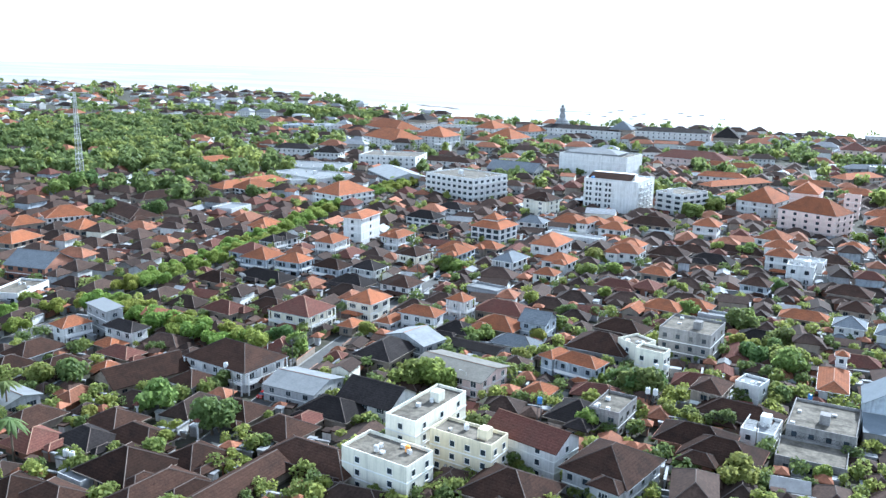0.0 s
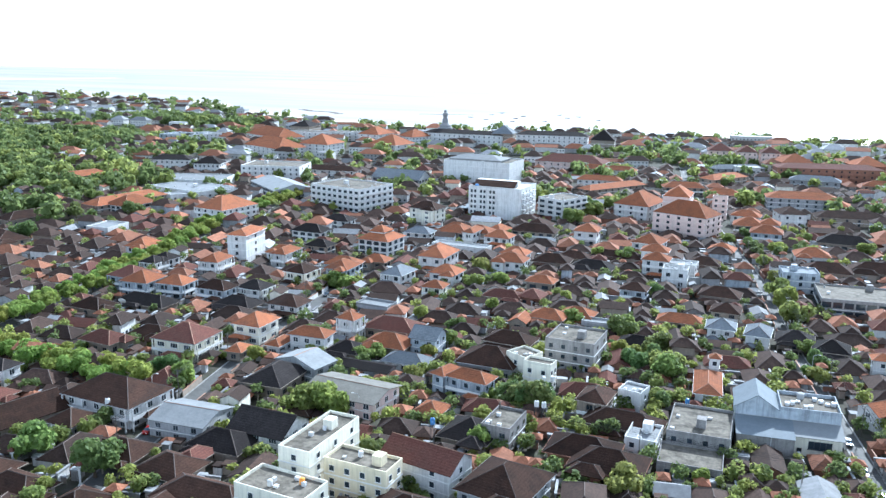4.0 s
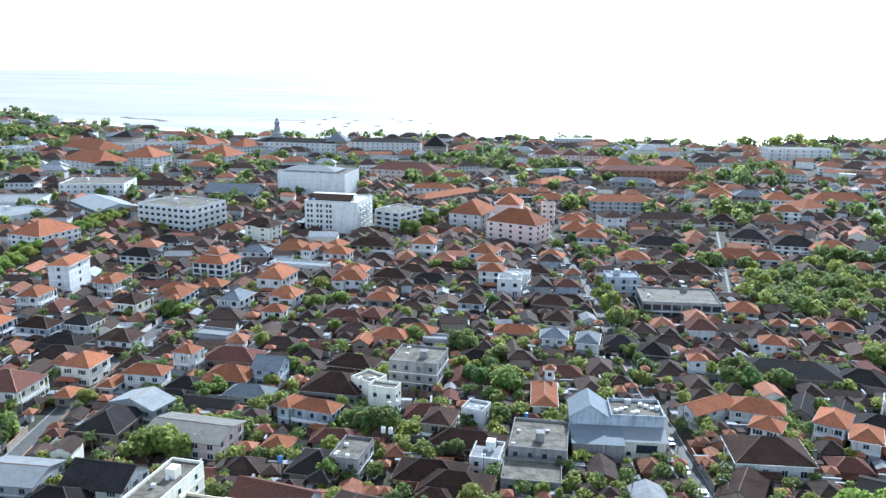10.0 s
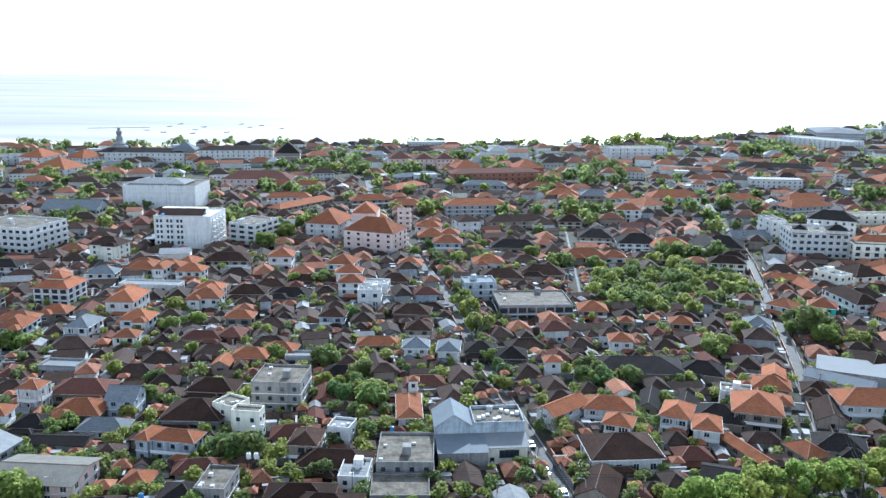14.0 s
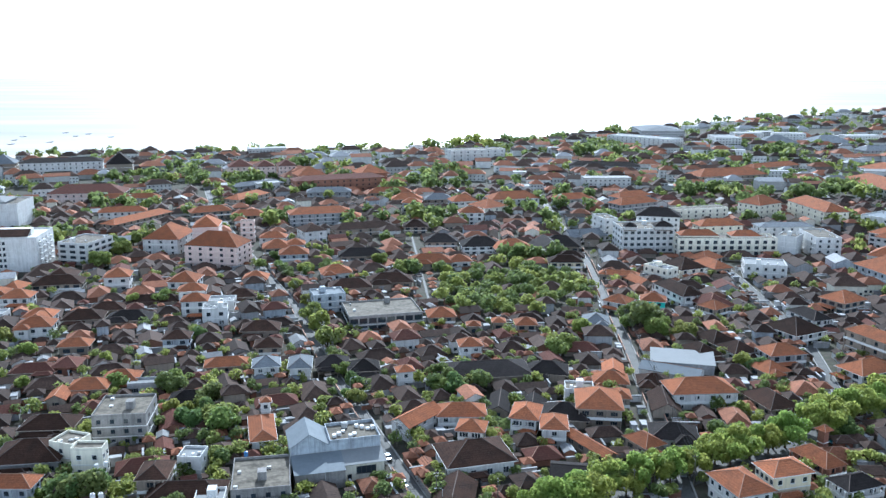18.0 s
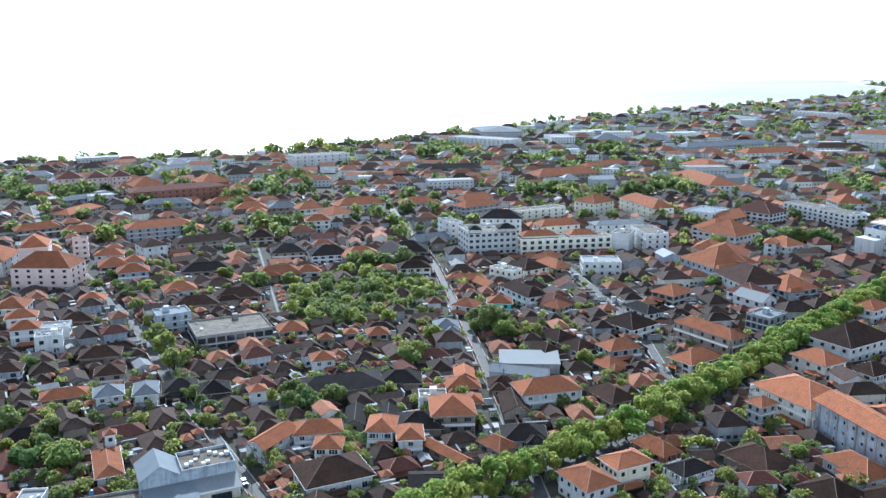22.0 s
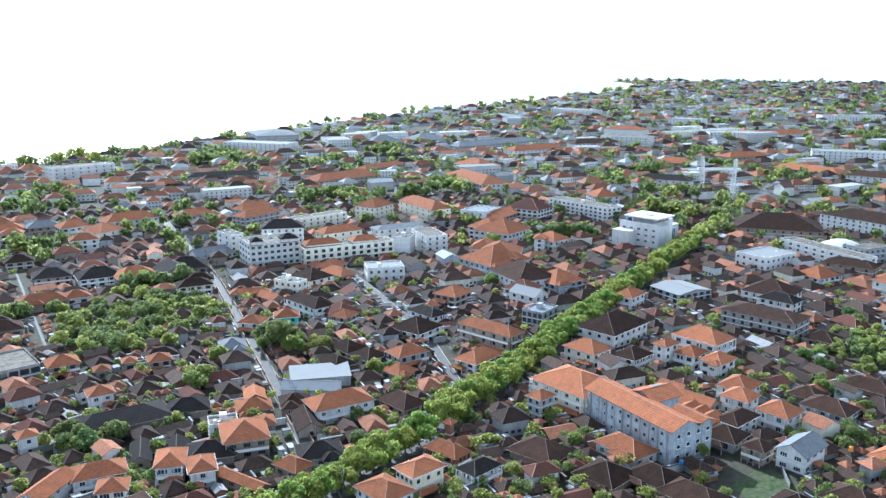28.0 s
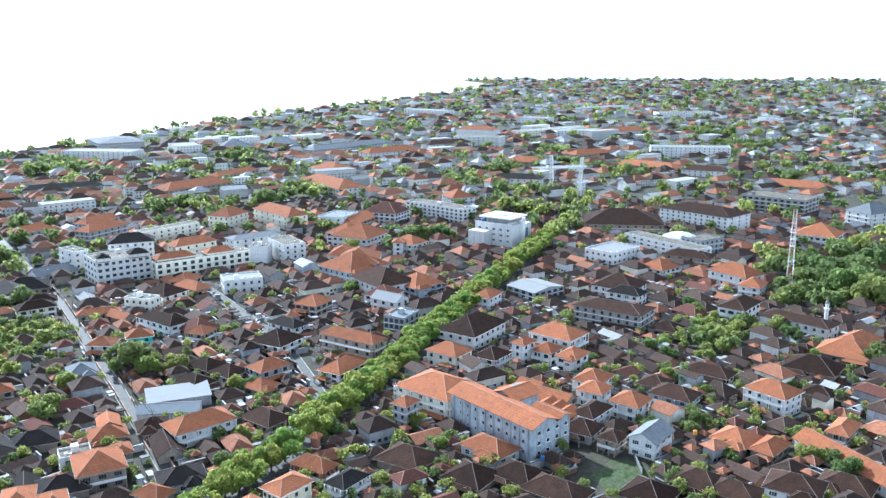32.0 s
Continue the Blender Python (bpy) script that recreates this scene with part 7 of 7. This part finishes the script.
tree("bush", -15.6, 325.8, 1.69)
tree("round", -13.0, 307.7, 1.17)
tree("round", -8.7, 295.2, 1.17)
tree("round", -7.1, 281.1, 1.17)
tree("bush", -10.2, 284.9, 1.56)
tree("bush", -3.5, 292.7, 1.69)
tree("round", -46.5, 457.3, 1.30)
tree("round", -53.5, 477.0, 1.30)
tree("round", -59.4, 498.6, 1.30)
tree("round", -11.4, 541.2, 1.17)
tree("round", 23.2, 285.2, 1.43)
tree("round", 28.0, 284.9, 1.56)
tree("round", 34.5, 303.7, 1.30)
tree("round", 37.0, 288.6, 1.56)
tree("round", 23.7, 300.7, 1.30)
tree("round", 76.1, 326.1, 1.82)
tree("round", 89.6, 348.9, 1.69)
tree("round", 118.6, 352.7, 2.60)
tree("round", 121.1, 342.5, 1.95)
tree("round", 117.0, 367.4, 1.69)
tree("bush", -17.0, 243.5, 1.30)
tree("bush", 16.6, 211.6, 1.82)
tree("round", 112.6, 355.3, 1.56)
tree("big", -191.9, 733.2, 0.78)
tree("round", -65.8, 482.1, 1.30)
tree("big", 3.1, 485.9, 0.78)
tree("round", -102.6, 410.3, 1.69)
tree("round", -116.7, 407.7, 1.56)
tree("round", -76.3, 355.5, 1.17)
tree("round", -157.9, 354.5, 1.69)
tree("round", -148.5, 326.5, 1.56)
tree("round", -139.7, 336.1, 1.56)
tree("round", -128.1, 301.0, 1.30)
tree("round", -146.2, 275.9, 1.43)
tree("round", -128.4, 270.4, 1.17)
tree("round", -125.6, 255.0, 1.30)
tree("round", -139.3, 231.6, 1.30)
tree("round", -143.4, 228.8, 1.17)
tree("round", -92.5, 217.3, 1.04)
tree("round", -86.7, 220.2, 1.30)
tree("round", -245.4, 330.3, 1.56)
tree("bush", -203.1, 302.0, 2.60)
tree("bush", -199.4, 304.1, 2.60)
tree("bush", -207.5, 301.2, 2.34)
tree("round", -106.1, 326.1, 1.30)
tree("round", -72.8, 297.5, 1.69)
tree("round", -93.5, 300.3, 1.43)
tree("round", -162.4, 340.5, 1.30)
tree("round", -33.1, 488.1, 1.30)
tree("round", -27.4, 504.5, 1.30)
tree("bush", -38.4, 472.6, 2.60)
tree("bush", 14.0, 461.7, 2.34)
tree("round", 18.8, 469.2, 1.30)
tree("big", 122.3, 343.6, 0.98)
tree("big", 132.1, 338.0, 0.91)
tree("round", 73.7, 322.7, 1.69)
tree("round", 142.5, 302.2, 1.56)
tree("round", 146.7, 297.5, 1.30)
tree("round", 37.2, 290.0, 1.43)
tree("round", 27.1, 289.8, 1.56)
tree("round", 21.6, 288.2, 1.43)
tree("round", 34.9, 299.2, 1.30)
tree("round", 25.3, 303.7, 1.17)
tree("big", 378.9, 477.9, 1.17)
tree("big", 396.0, 479.6, 1.04)
tree("big", 505.4, 524.7, 1.43)
tree("big", 514.1, 510.4, 1.43)
tree("big", 513.1, 490.3, 1.17)
tree("big", 578.0, 492.1, 1.17)
tree("big", 533.0, 478.7, 0.91)
tree("big", 384.3, 498.4, 0.78)
tree("big", 392.9, 1356.1, 1.56)
tree("big", 138.6, 1153.4, 2.08)
tree("big", 116.6, 1132.7, 1.82)
tree("big", 152.5, 1111.9, 1.82)
tree("round", 277.9, 320.3, 1.30)
tree("round", 351.3, 236.2, 1.43)
tree("round", 350.9, 227.1, 1.43)
tree("round", 350.5, 218.3, 1.43)
tree("round", 376.2, 241.7, 1.43)
tree("round", 379.7, 250.3, 1.43)
tree("round", 317.7, 220.3, 1.30)
tree("big", 470.1, 207.4, 1.69)
tree("big", 458.3, 188.0, 1.82)
tree("big", 494.5, 236.3, 1.43)
tree("big", 473.0, 237.4, 1.04)
tree("big", 435.3, 222.2, 0.91)
tree("big", 537.0, 218.1, 1.56)
tree("big", 590.0, 256.6, 1.30)
tree("big", 561.3, 258.6, 1.30)
tree("big", 640.1, 263.3, 1.17)
tree("big", 371.9, 187.7, 0.78)
tree("round", 380.4, 199.5, 1.95)
tree("round", 369.2, 156.7, 1.56)
tree("round", 369.7, 147.0, 1.95)
tree("round", 383.1, 221.2, 1.69)
tree("bush", 356.2, 220.2, 2.34)
tree("bush", 354.9, 210.0, 2.34)
tree("bush", 357.5, 230.8, 2.08)
tree("bush", 336.3, 225.9, 2.08)
tree("round", 306.1, 210.5, 1.30)
tree("round", 312.6, 224.7, 1.30)
tree("bush", 373.0, 205.8, 2.21)
tree("round", 355.9, 168.1, 1.30)
tree("round", 317.1, 157.6, 1.04)
tree("round", 255.4, 160.2, 1.30)
tree("round", 247.0, 158.0, 1.17)
tree("round", 246.3, 143.9, 1.04)
tree("round", 288.9, 189.7, 1.30)
tree("round", 286.2, 196.1, 1.30)
tree("round", 262.0, 119.6, 1.30)
tree("round", 262.4, 114.0, 1.30)
tree("round", 257.2, 105.8, 1.56)
tree("round", 661.2, 380.9, 2.34)
tree("round", 663.6, 361.5, 2.34)
tree("big", 1388.6, 837.9, 1.82)
tree("big", 1311.2, 759.1, 1.56)
tree("big", 1619.1, 798.3, 1.56)
tree("round", 776.4, 495.0, 2.08)
tree("big", 924.6, 523.9, 1.30)
tree("big", 944.2, 506.5, 1.30)
tree("bush", 171.5, 213.0, 1.30)
tree("round", 171.8, 207.0, 1.17)
tree("round", 151.7, 192.7, 1.30)
tree("round", 260.7, 396.6, 1.69)
tree("round", 800.5, 1258.4, 1.30)
tree("big", 996.0, 1287.5, 1.69)
tree("round", 423.7, 588.4, 1.95)
tree("big", 394.6, 476.4, 1.04)
tree("big", 378.8, 476.8, 0.91)
tree("round", 372.2, 481.9, 1.95)
tree("bush", 197.2, 185.5, 1.30)
tree("round", 273.2, 195.0, 1.04)


def row_of_trees(line, start, end, step, side, size, kind, group, tall=1.0):
    """Trees along a line, from start to end metres, swaying to both sides."""
    r, k, gone = random.Random(int(start * 7 + end)), 0, 0.0
    for a, b in zip(line, line[1:]):
        a, b = Vector(a), Vector(b)
        n, s = (b - a).length, (b - a).normalized()
        run = k * step - gone
        while run < n:
            if start <= gone + run <= end:
                o = Vector((-s.y, s.x)) * (side * (1 if k % 2 else -1) + r.uniform(-0.5, 0.5))
                p = a + s * run + o
                tree(kind, p.x, p.y, size * r.uniform(0.88, 1.12), r.uniform(0.93, 1.07) * tall, group=group)
            k += 1
            run = k * step - gone
        gone += n


row_of_trees(AVENUE, 60, 154, 4.0, 0.9, 1.12, "avenue", "avenue trees", 1.15)
row_of_trees(AVENUE, 167, 600, 4.4, 1.3, 1.2, "avenue", "avenue trees", 1.15)
row_of_trees(AVENUE, 880, 1070, 13, 2, 1.1, "avenue", "avenue trees")
WEST_ROW = [(-193.4, 175.4), (-227.7, 176.4), (-259.3, 176.1), (-275.8, 175.9)]
row_of_trees(WEST_ROW, 0, 80, 5.8, 2.0, 1.1, "avenue", "trees of the western street")
row_of_trees(ROADS["west_avenue"], 90, 410, 7.0, 3.4, 1.0, "avenue", "trees of the western street")

# ---------------------------------------------------------------- the dense quarter between the named buildings
rnd = random.Random(11)


def grid_turn(x, y):
    """The turn of the plots: they follow the lanes."""
    return 15 if x < 27 else 15 - 21 * min(1, (x - 27) / 68)


GREEN = [(68, 430, 44, 52), (100, 500, 24, 20), (-560, 450, 95, 60), (-790, 500, 150, 80), (-440, 352, 40, 26), (500, 225, 75, 45), (345, 212, 34, 18), (-30, 470, 22, 10), (14, 462, 14, 8), (-850, 640, 150, 110), (-880, 930, 130, 60), (-640, 380, 60, 40), (296, 736, 31, 22), (5, 554, 13, 14), (42, 636, 17, 16), (371, 709, 24, 22), (526, 1068, 35, 40), (282, 1047, 32, 40), (-348, 465, 12, 10), (1131, 675, 35, 40), (776, 723, 28, 35), (882, 466, 30, 30), (1276, 833, 50, 40), (-354, 392, 16, 14), (-138, 539, 7, 10), (690, 720, 26, 30)]   # gardens: x, y, half width, half depth


def green(x, y):
    return any(((x - a) / c) ** 2 + ((y - b) / d) ** 2 < 1 + 0.9 * noise.noise(Vector((x * 0.045, y * 0.045, 1))) for a, b, c, d in GREEN)


def shack(x, y, rot, w, d, h, roof, wall, kind, label):
    """A low family house of the quarter: walls, roof, ridge caps."""
    t = thing("house", x, y, rot, 0, label, "house", "low houses of the quarter")
    g = Geo()
    g.box(-w / 2, w / 2, -d / 2, d / 2, 0, h, "wall_" + wall)
    part("wall", g, t)
    g, r = Geo(), Geo()
    r.cap = "ridge_dark" if roof in ("brown", "dark") else "ridge_pale"
    if kind == "hip":
        hip(g, w, d, h, 1.15, 0.6, "roof_" + roof, ridge=r)
    else:
        gable(g, w, d, h, 0.6, 0.5 if roof != "metal" else 0.22, "roof_" + roof, "wall_" + wall, ridge=r)
    top = part("roof", g, t)
    if roof != "metal":
        part("ridge_cap", r, top)
    part("window", window_mesh(1.0, 1.0), t, at=pose(-w / 4, -d / 2 - 0.001, 1.4))
    keep(x, y, rot, w, d, 0.9)


near_n = 0
mid = []


def in_sight(x, y):
    a = math.degrees(math.atan2(x, y))
    return -64 < a < 70 and math.hypot(x, y) > 125


def roof_pick(r, dist):
    k = r.random()
    roof = "brown" if k < 0.58 else "dark" if k < 0.74 else "red" if k < 0.86 else "orange" if k < 0.965 else "metal"
    return "orange" if dist > 450 and r.random() < 0.13 else roof


# three passes: main halls, side rooms, small sheds, each a little smaller, so that the eaves almost touch
for step, low, high, odds in ((11.6, (8.6, 6.2), (14.5, 9.0), 1.0), (8.0, (5.6, 4.4), (9.0, 6.4), 1.0), (5.2, (3.0, 2.8), (5.0, 4.0), 0.8)):
    spots = []
    for i in range(-int(650 / step), int(810 / step)):
        for j in range(int(52 / step), int(790 / step)):
            x, y = (i + rnd.uniform(-0.3, 0.3)) * step, (j + rnd.uniform(-0.3, 0.3)) * step
            spots.append((math.hypot(x, y), x, y))
    spots.sort()
    for dist, x, y in spots:
        if not in_sight(x, y) or dist > 800 or y > coast_y(x) - 40 or rnd.random() > (odds if dist < 420 or step > 6 else odds * 0.35):
            continue
        if green(x, y) and rnd.random() < 0.93:
            continue
        w, d = rnd.uniform(low[0], high[0]), rnd.uniform(low[1], high[1])
        if dist > 420:
            w, d = w * 1.15, d * 1.15
        turn = rnd.choice((0, 90))
        rot = grid_turn(x, y) + turn + rnd.uniform(-3, 3)
        c, sn = math.cos(radians(rot)), math.sin(radians(rot))
        spread = [(x + c * w * u - sn * d * v, y + sn * w * u + c * d * v) for u, v in ((0, 0), (-0.5, -0.5), (0.5, -0.5), (0.5, 0.5), (-0.5, 0.5), (0, 0.5), (0, -0.5), (-0.5, 0), (0.5, 0))]
        if any(taken(p, q, 0.35) or on_road(p, q, 0.5) for p, q in spread):
            continue
        roof = roof_pick(rnd, dist)
        wall = rnd.choice(("tan", "tan", "grey", "brick", "brick", "block", "white"))
        h = rnd.uniform(2.0, 2.9) if rnd.random() < (0.88 if step > 6 else 1) else rnd.uniform(5.2, 6.4)
        if h > 4:
            wall = rnd.choice(("white", "ivory", "grey", "blue", "tan"))
        kind = "gable" if roof == "metal" or rnd.random() < (0.34 if w > 7 else 0.2) else "hip"
        if near_n < 40 and dist < 330:
            colour = {"brown": "dark brown", "dark": "blackened", "red": "faded red", "orange": "orange clay", "metal": "grey metal"}[roof]
            shack(x, y, rot, w, d, h, roof, wall, kind, f"low {wall} walled house with a {colour} {'sheet' if roof == 'metal' else 'tiled'} {'gabled' if kind == 'gable' else 'hipped'} roof")
            near_n += 1
        else:
            keep(x, y, rot, w, d, 0.6)
            mid.append((x, y, rot, w, d, h, roof, kind, wall))


def many(name, rows, label, category="houses"):
    """A mass of far houses in one mesh."""
    g = Geo()
    for x, y, rot, w, d, h, roof, kind, wall in rows:
        q = Geo()
        far = wall == "far"
        wm = "far_wall" if far else "wall_" + wall
        rm = {"orange": "far_orange", "red": "roof_red", "brown": "far_brown", "dark": "far_brown", "metal": "far_grey", "grey": "far_grey"}[roof]
        q.box(-w / 2, w / 2, -d / 2, d / 2, 0, h, wm)
        if kind == "hip":
            q.cap = "ridge_dark" if roof in ("brown", "dark") else "ridge_pale"
            hip(q, w, d, h, 1.1 if not far else 0.06 * w, 0.6, rm, ridge=q if not far and w > 4 and math.hypot(x, y) < 480 else None)
        elif kind == "gable":
            gable(q, w, d, h, 0.5, 0.45, rm, wm)
        else:
            q.box(-w / 2 - 0.2, w / 2 + 0.2, -d / 2 - 0.2, d / 2 + 0.2, h, h + 0.4, rm)
        if h > 5 and kind != "gable":
            m = 2 + int(w / 5)
            for k in range(max(1, int(h / 3.2)) if math.hypot(x, y) < 2200 else 0):
                for i in range(m):
                    u = (i + 0.5) * w / m - w / 2
                    q.box(u - 0.7, u + 0.7, -d / 2 - 0.05, d / 2 + 0.05, 3.2 * k + 1.1, 3.2 * k + 2.3, "pane_dark")
        c, s = math.cos(radians(rot)), math.sin(radians(rot))
        o = len(g.v)
        g.v += [(x + a * c - b * s, y + a * s + b * c, z) for a, b, z in q.v]
        g.f += [tuple(o + i for i in f) for f in q.f]
        g.k += [g.slot(q.mats[k]) for k in q.k]
    ob = part(name, g)
    return tagged(ob, label, category, kind="stuff")


# lean-to sheets, sheds and yard walls in the gaps
bits = []
for _ in range(40000):
    a = radians(rnd.uniform(-64, 70))
    r = 128 + 380 * rnd.random() ** 0.8
    x, y = math.sin(a) * r, math.cos(a) * r
    if len(bits) > 3300:
        break
    if y > coast_y(x) - 40 or taken(x, y, 0.5) or on_road(x, y, 0.6) or green(x, y):
        continue
    k = rnd.random()
    if k < 0.45:
        w, d, h, roof = rnd.uniform(1.6, 3.6), rnd.uniform(1.4, 2.6), rnd.uniform(1.8, 2.6), "grey" if rnd.random() < 0.5 else "brown"
    elif k < 0.8:
        w, d, h, roof = rnd.uniform(3, 8), 0.25, rnd.uniform(1.6, 2.8), "grey"
    else:
        w, d, h, roof = rnd.uniform(1.2, 2.2), rnd.uniform(1.2, 2.2), rnd.uniform(1.8, 3.2), "orange"
    bits.append((x, y, grid_turn(x, y) + rnd.choice((0, 90)), w, d, h, roof, "hip" if k >= 0.8 else "flat", rnd.choice(("tan", "block", "brick", "grey", "white", "white"))))
    keep(x, y, 0, min(w, 2), min(w, 2), 0)
many("yard_sheds", bits, "small sheds walls and sheet roofs crammed between houses", "sheds")
many("houses", mid, "packed low houses with brown and orange tiled roofs")

# the town beyond, thinning into the distance
far = []
for _ in range(7600):
    a = radians(rnd.uniform(-66, 72))
    r = 760 * math.exp(rnd.random() ** 0.9 * math.log(4900 / 760))
    x, y = math.sin(a) * r, math.cos(a) * r
    if y > coast_y(x) - 45 or taken(x, y, 4) or near_line(x, y, AVENUE, 10) or (green(x, y) and rnd.random() < 0.9):
        continue
    if x < -200 and rnd.random() < 0.25:
        continue
    big = 1 + r / 2600
    w, d = rnd.uniform(8, 18) * big, rnd.uniform(7, 11) * big
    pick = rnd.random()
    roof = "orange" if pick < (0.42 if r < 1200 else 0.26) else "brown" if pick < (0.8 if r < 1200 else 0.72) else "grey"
    kind = "flat" if roof == "grey" and rnd.random() < 0.4 else "gable" if rnd.random() < 0.3 else "hip"
    h = rnd.uniform(3, 5) if rnd.random() < 0.6 else rnd.uniform(6, 9)
    if kind == "flat" and rnd.random() < 0.12:
        w, d, h = w * 2.2, d * 1.4, rnd.uniform(9, 15)
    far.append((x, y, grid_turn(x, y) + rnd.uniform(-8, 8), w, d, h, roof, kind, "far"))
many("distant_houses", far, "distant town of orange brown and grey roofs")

# trees between the houses
lanes = random.Random(5)
count = 0
for _ in range(30000):
    a = radians(lanes.uniform(-64, 70))
    r = 130 + 180 * lanes.random()
    x, y = math.sin(a) * r, math.cos(a) * r
    g_ = green(x, y)
    if y > coast_y(x) - 30 or (not g_ and lanes.random() < 0.55):
        continue
    if taken(x, y, 0.9 if g_ else 0.6) or on_road(x, y, 0.2) or crowded(x, y, 2.6, 1.6):
        continue
    k = lanes.random()
    if g_:
        tree("round" if k < 0.7 else "bush" if k < 0.93 else "palm", x, y, lanes.uniform(0.8, 1.25), lanes.uniform(0.85, 1.1))
    else:
        tree("round" if k < 0.45 else "bush" if k < 0.9 else "palm", x, y, lanes.uniform(0.75, 1.3), lanes.uniform(0.85, 1.1))
    count += 1
    if count > 50:
        break

# far trees, one mass
quads, slots = [], []
rg = np.random.default_rng(3)
made = 0
for x, y, s in FAR_TREES:
    c, rr = lumps(rg, 7, s * 0.65, s * 0.8, s * 0.4, s * 0.6)
    c[:, 2] += 2.5 + s * 0.3
    quads.append(cards(rg, c, rr, 130, s * 0.17) + np.array([x, y, 0]))
    slots += [2 if lanes.random() < 0.6 else 0] * 130
for gx, gy, ga, gb in GREEN:
    gap = 6.4 if math.hypot(gx, gy) < 500 else 10.5
    for i in range(-int(ga / gap), int(ga / gap) + 1):
        for j in range(-int(gb / gap), int(gb / gap) + 1):
            x, y = gx + (i + lanes.uniform(-0.45, 0.45)) * gap, gy + (j + lanes.uniform(-0.45, 0.45)) * gap
            if not green(x, y) or lanes.random() < 0.36 or taken(x, y, 0) or on_road(x, y, 0.5) or crowded(x, y, 1.5, 0):
                continue
            s = lanes.uniform(2.1, 4.8) if gap < 7 else lanes.uniform(4.0, 8.5)
            n = 320 if gap < 7 else 180
            c, rr = lumps(rg, 6, s * 0.6, s * 0.95, s * 0.45, s * 0.7)
            c[:, 2] += 1.4 + s * 0.3
            quads.append(cards(rg, c, rr, n, s * (0.145 if gap < 7 else 0.2)) + np.array([x, y, 0]))
            slots += [int(lanes.random() * 2.7) if gap < 7 else int(lanes.random() * 2) if lanes.random() < 0.4 else 1] * n
for _ in range(40000):
    a = radians(lanes.uniform(-66, 72))
    r = 140 * math.exp(lanes.random() ** 1.1 * math.log(4900 / 140))
    x, y = math.sin(a) * r, math.cos(a) * r
    edge = coast_y(x) - y
    if edge < 14 or taken(x, y, -0.45 if r < 420 else 0.3) or (r < 800 and on_road(x, y, 0.6)) or (r < 600 and crowded(x, y, 2.4, 0)) or near_line(x, y, AVENUE, 3):
        continue
    leafy = green(x, y) or (edge < 45 and lanes.random() < 0.5)
    if green(x, y):
        continue
    clump = noise.noise(Vector((x * 0.011, y * 0.011, 7)))
    if not leafy and lanes.random() < (0.66 if r < 420 else 0.45 if clump > 0.12 else 0.75):
        continue
    s = lanes.uniform(1.1, 3.0) * (1.2 if leafy else 1) if r < 580 else lanes.uniform(2.2, 4.6) * (1.35 if leafy or clump > 0.12 else 1) * (1 + r / 2500)
    n = 240 if r < 300 else 170 if r < 420 else 110 if r < 580 else 70 if r < 900 else 30 if r < 1800 else 14
    c, rr = lumps(rg, 6, s * 0.6, s * 0.95, s * 0.45, s * 0.7) if n > 40 else lumps(rg, 3, s * 0.5, s * 0.5, s * 0.6, s * 0.8)
    c[:, 2] += 1.6 + s * 0.3
    quads.append(cards(rg, c, rr, n, s * (0.14 if n > 150 else 0.18 if n > 100 else 0.24 if n > 40 else 0.3 if n > 20 else 0.4)) + np.array([x, y, 0]))
    slots += [int(lanes.random() * 2.9) if r < 600 else 1 if lanes.random() < 0.7 else 0] * n
    made += 1
    if made > 9000:
        break
ob = part("distant_trees", quad_mesh("distant_trees", np.concatenate(quads), ["leaf_mid", "leaf_dark", "leaf_light"], slots))
tagged(ob, "distant green trees between the roofs and along the shore", "trees", kind="stuff")


def garden_walls(line, side, start, end, seed):
    r, gone = random.Random(seed), 0.0
    at = start
    for a, b in zip(line, line[1:]):
        a, b = Vector(a), Vector(b)
        n, s = (b - a).length, (b - a).normalized()
        while at - gone < n and at < end:
            w = r.uniform(6, 13)
            p = a + s * (at - gone + w / 2) + Vector((-s.y, s.x)) * side
            if r.random() < 0.75 and not taken(p.x, p.y, 0.2):
                rot = math.degrees(math.atan2(s.y, s.x))
                wall = r.choice(("tan", "block", "white", "brick"))
                t = thing("garden_wall", p.x, p.y, rot, 0, f"low {wall if wall != 'block' else 'concrete'} garden wall along the lane", "wall", "garden walls")
                part("wall", Geo().box(-w / 2, w / 2, -0.12, 0.12, 0, 1.9, "wall_" + wall), t)
                part("coping", Geo().box(-w / 2 - 0.05, w / 2 + 0.05, -0.2, 0.2, 1.9, 2.02, "ridge_pale"), t)
            at += w + r.uniform(1, 6)
        gone += n


for sd in (-1, 1):
    garden_walls(ROADS["sea_lane"], sd * 2.8, 40, 330, 3 + sd)
    garden_walls(ROADS["long_lane"], sd * 2.2, 110, 420, 13 + sd)
    garden_walls(ROADS["west_street"], sd * 3.6, 50, 300, 23 + sd)

# the pattern trees themselves stay out of the place
for kinds in TREES.values():
    for src in kinds:
        for o in [*src.children_recursive, src]:
            bpy.data.objects.remove(o)
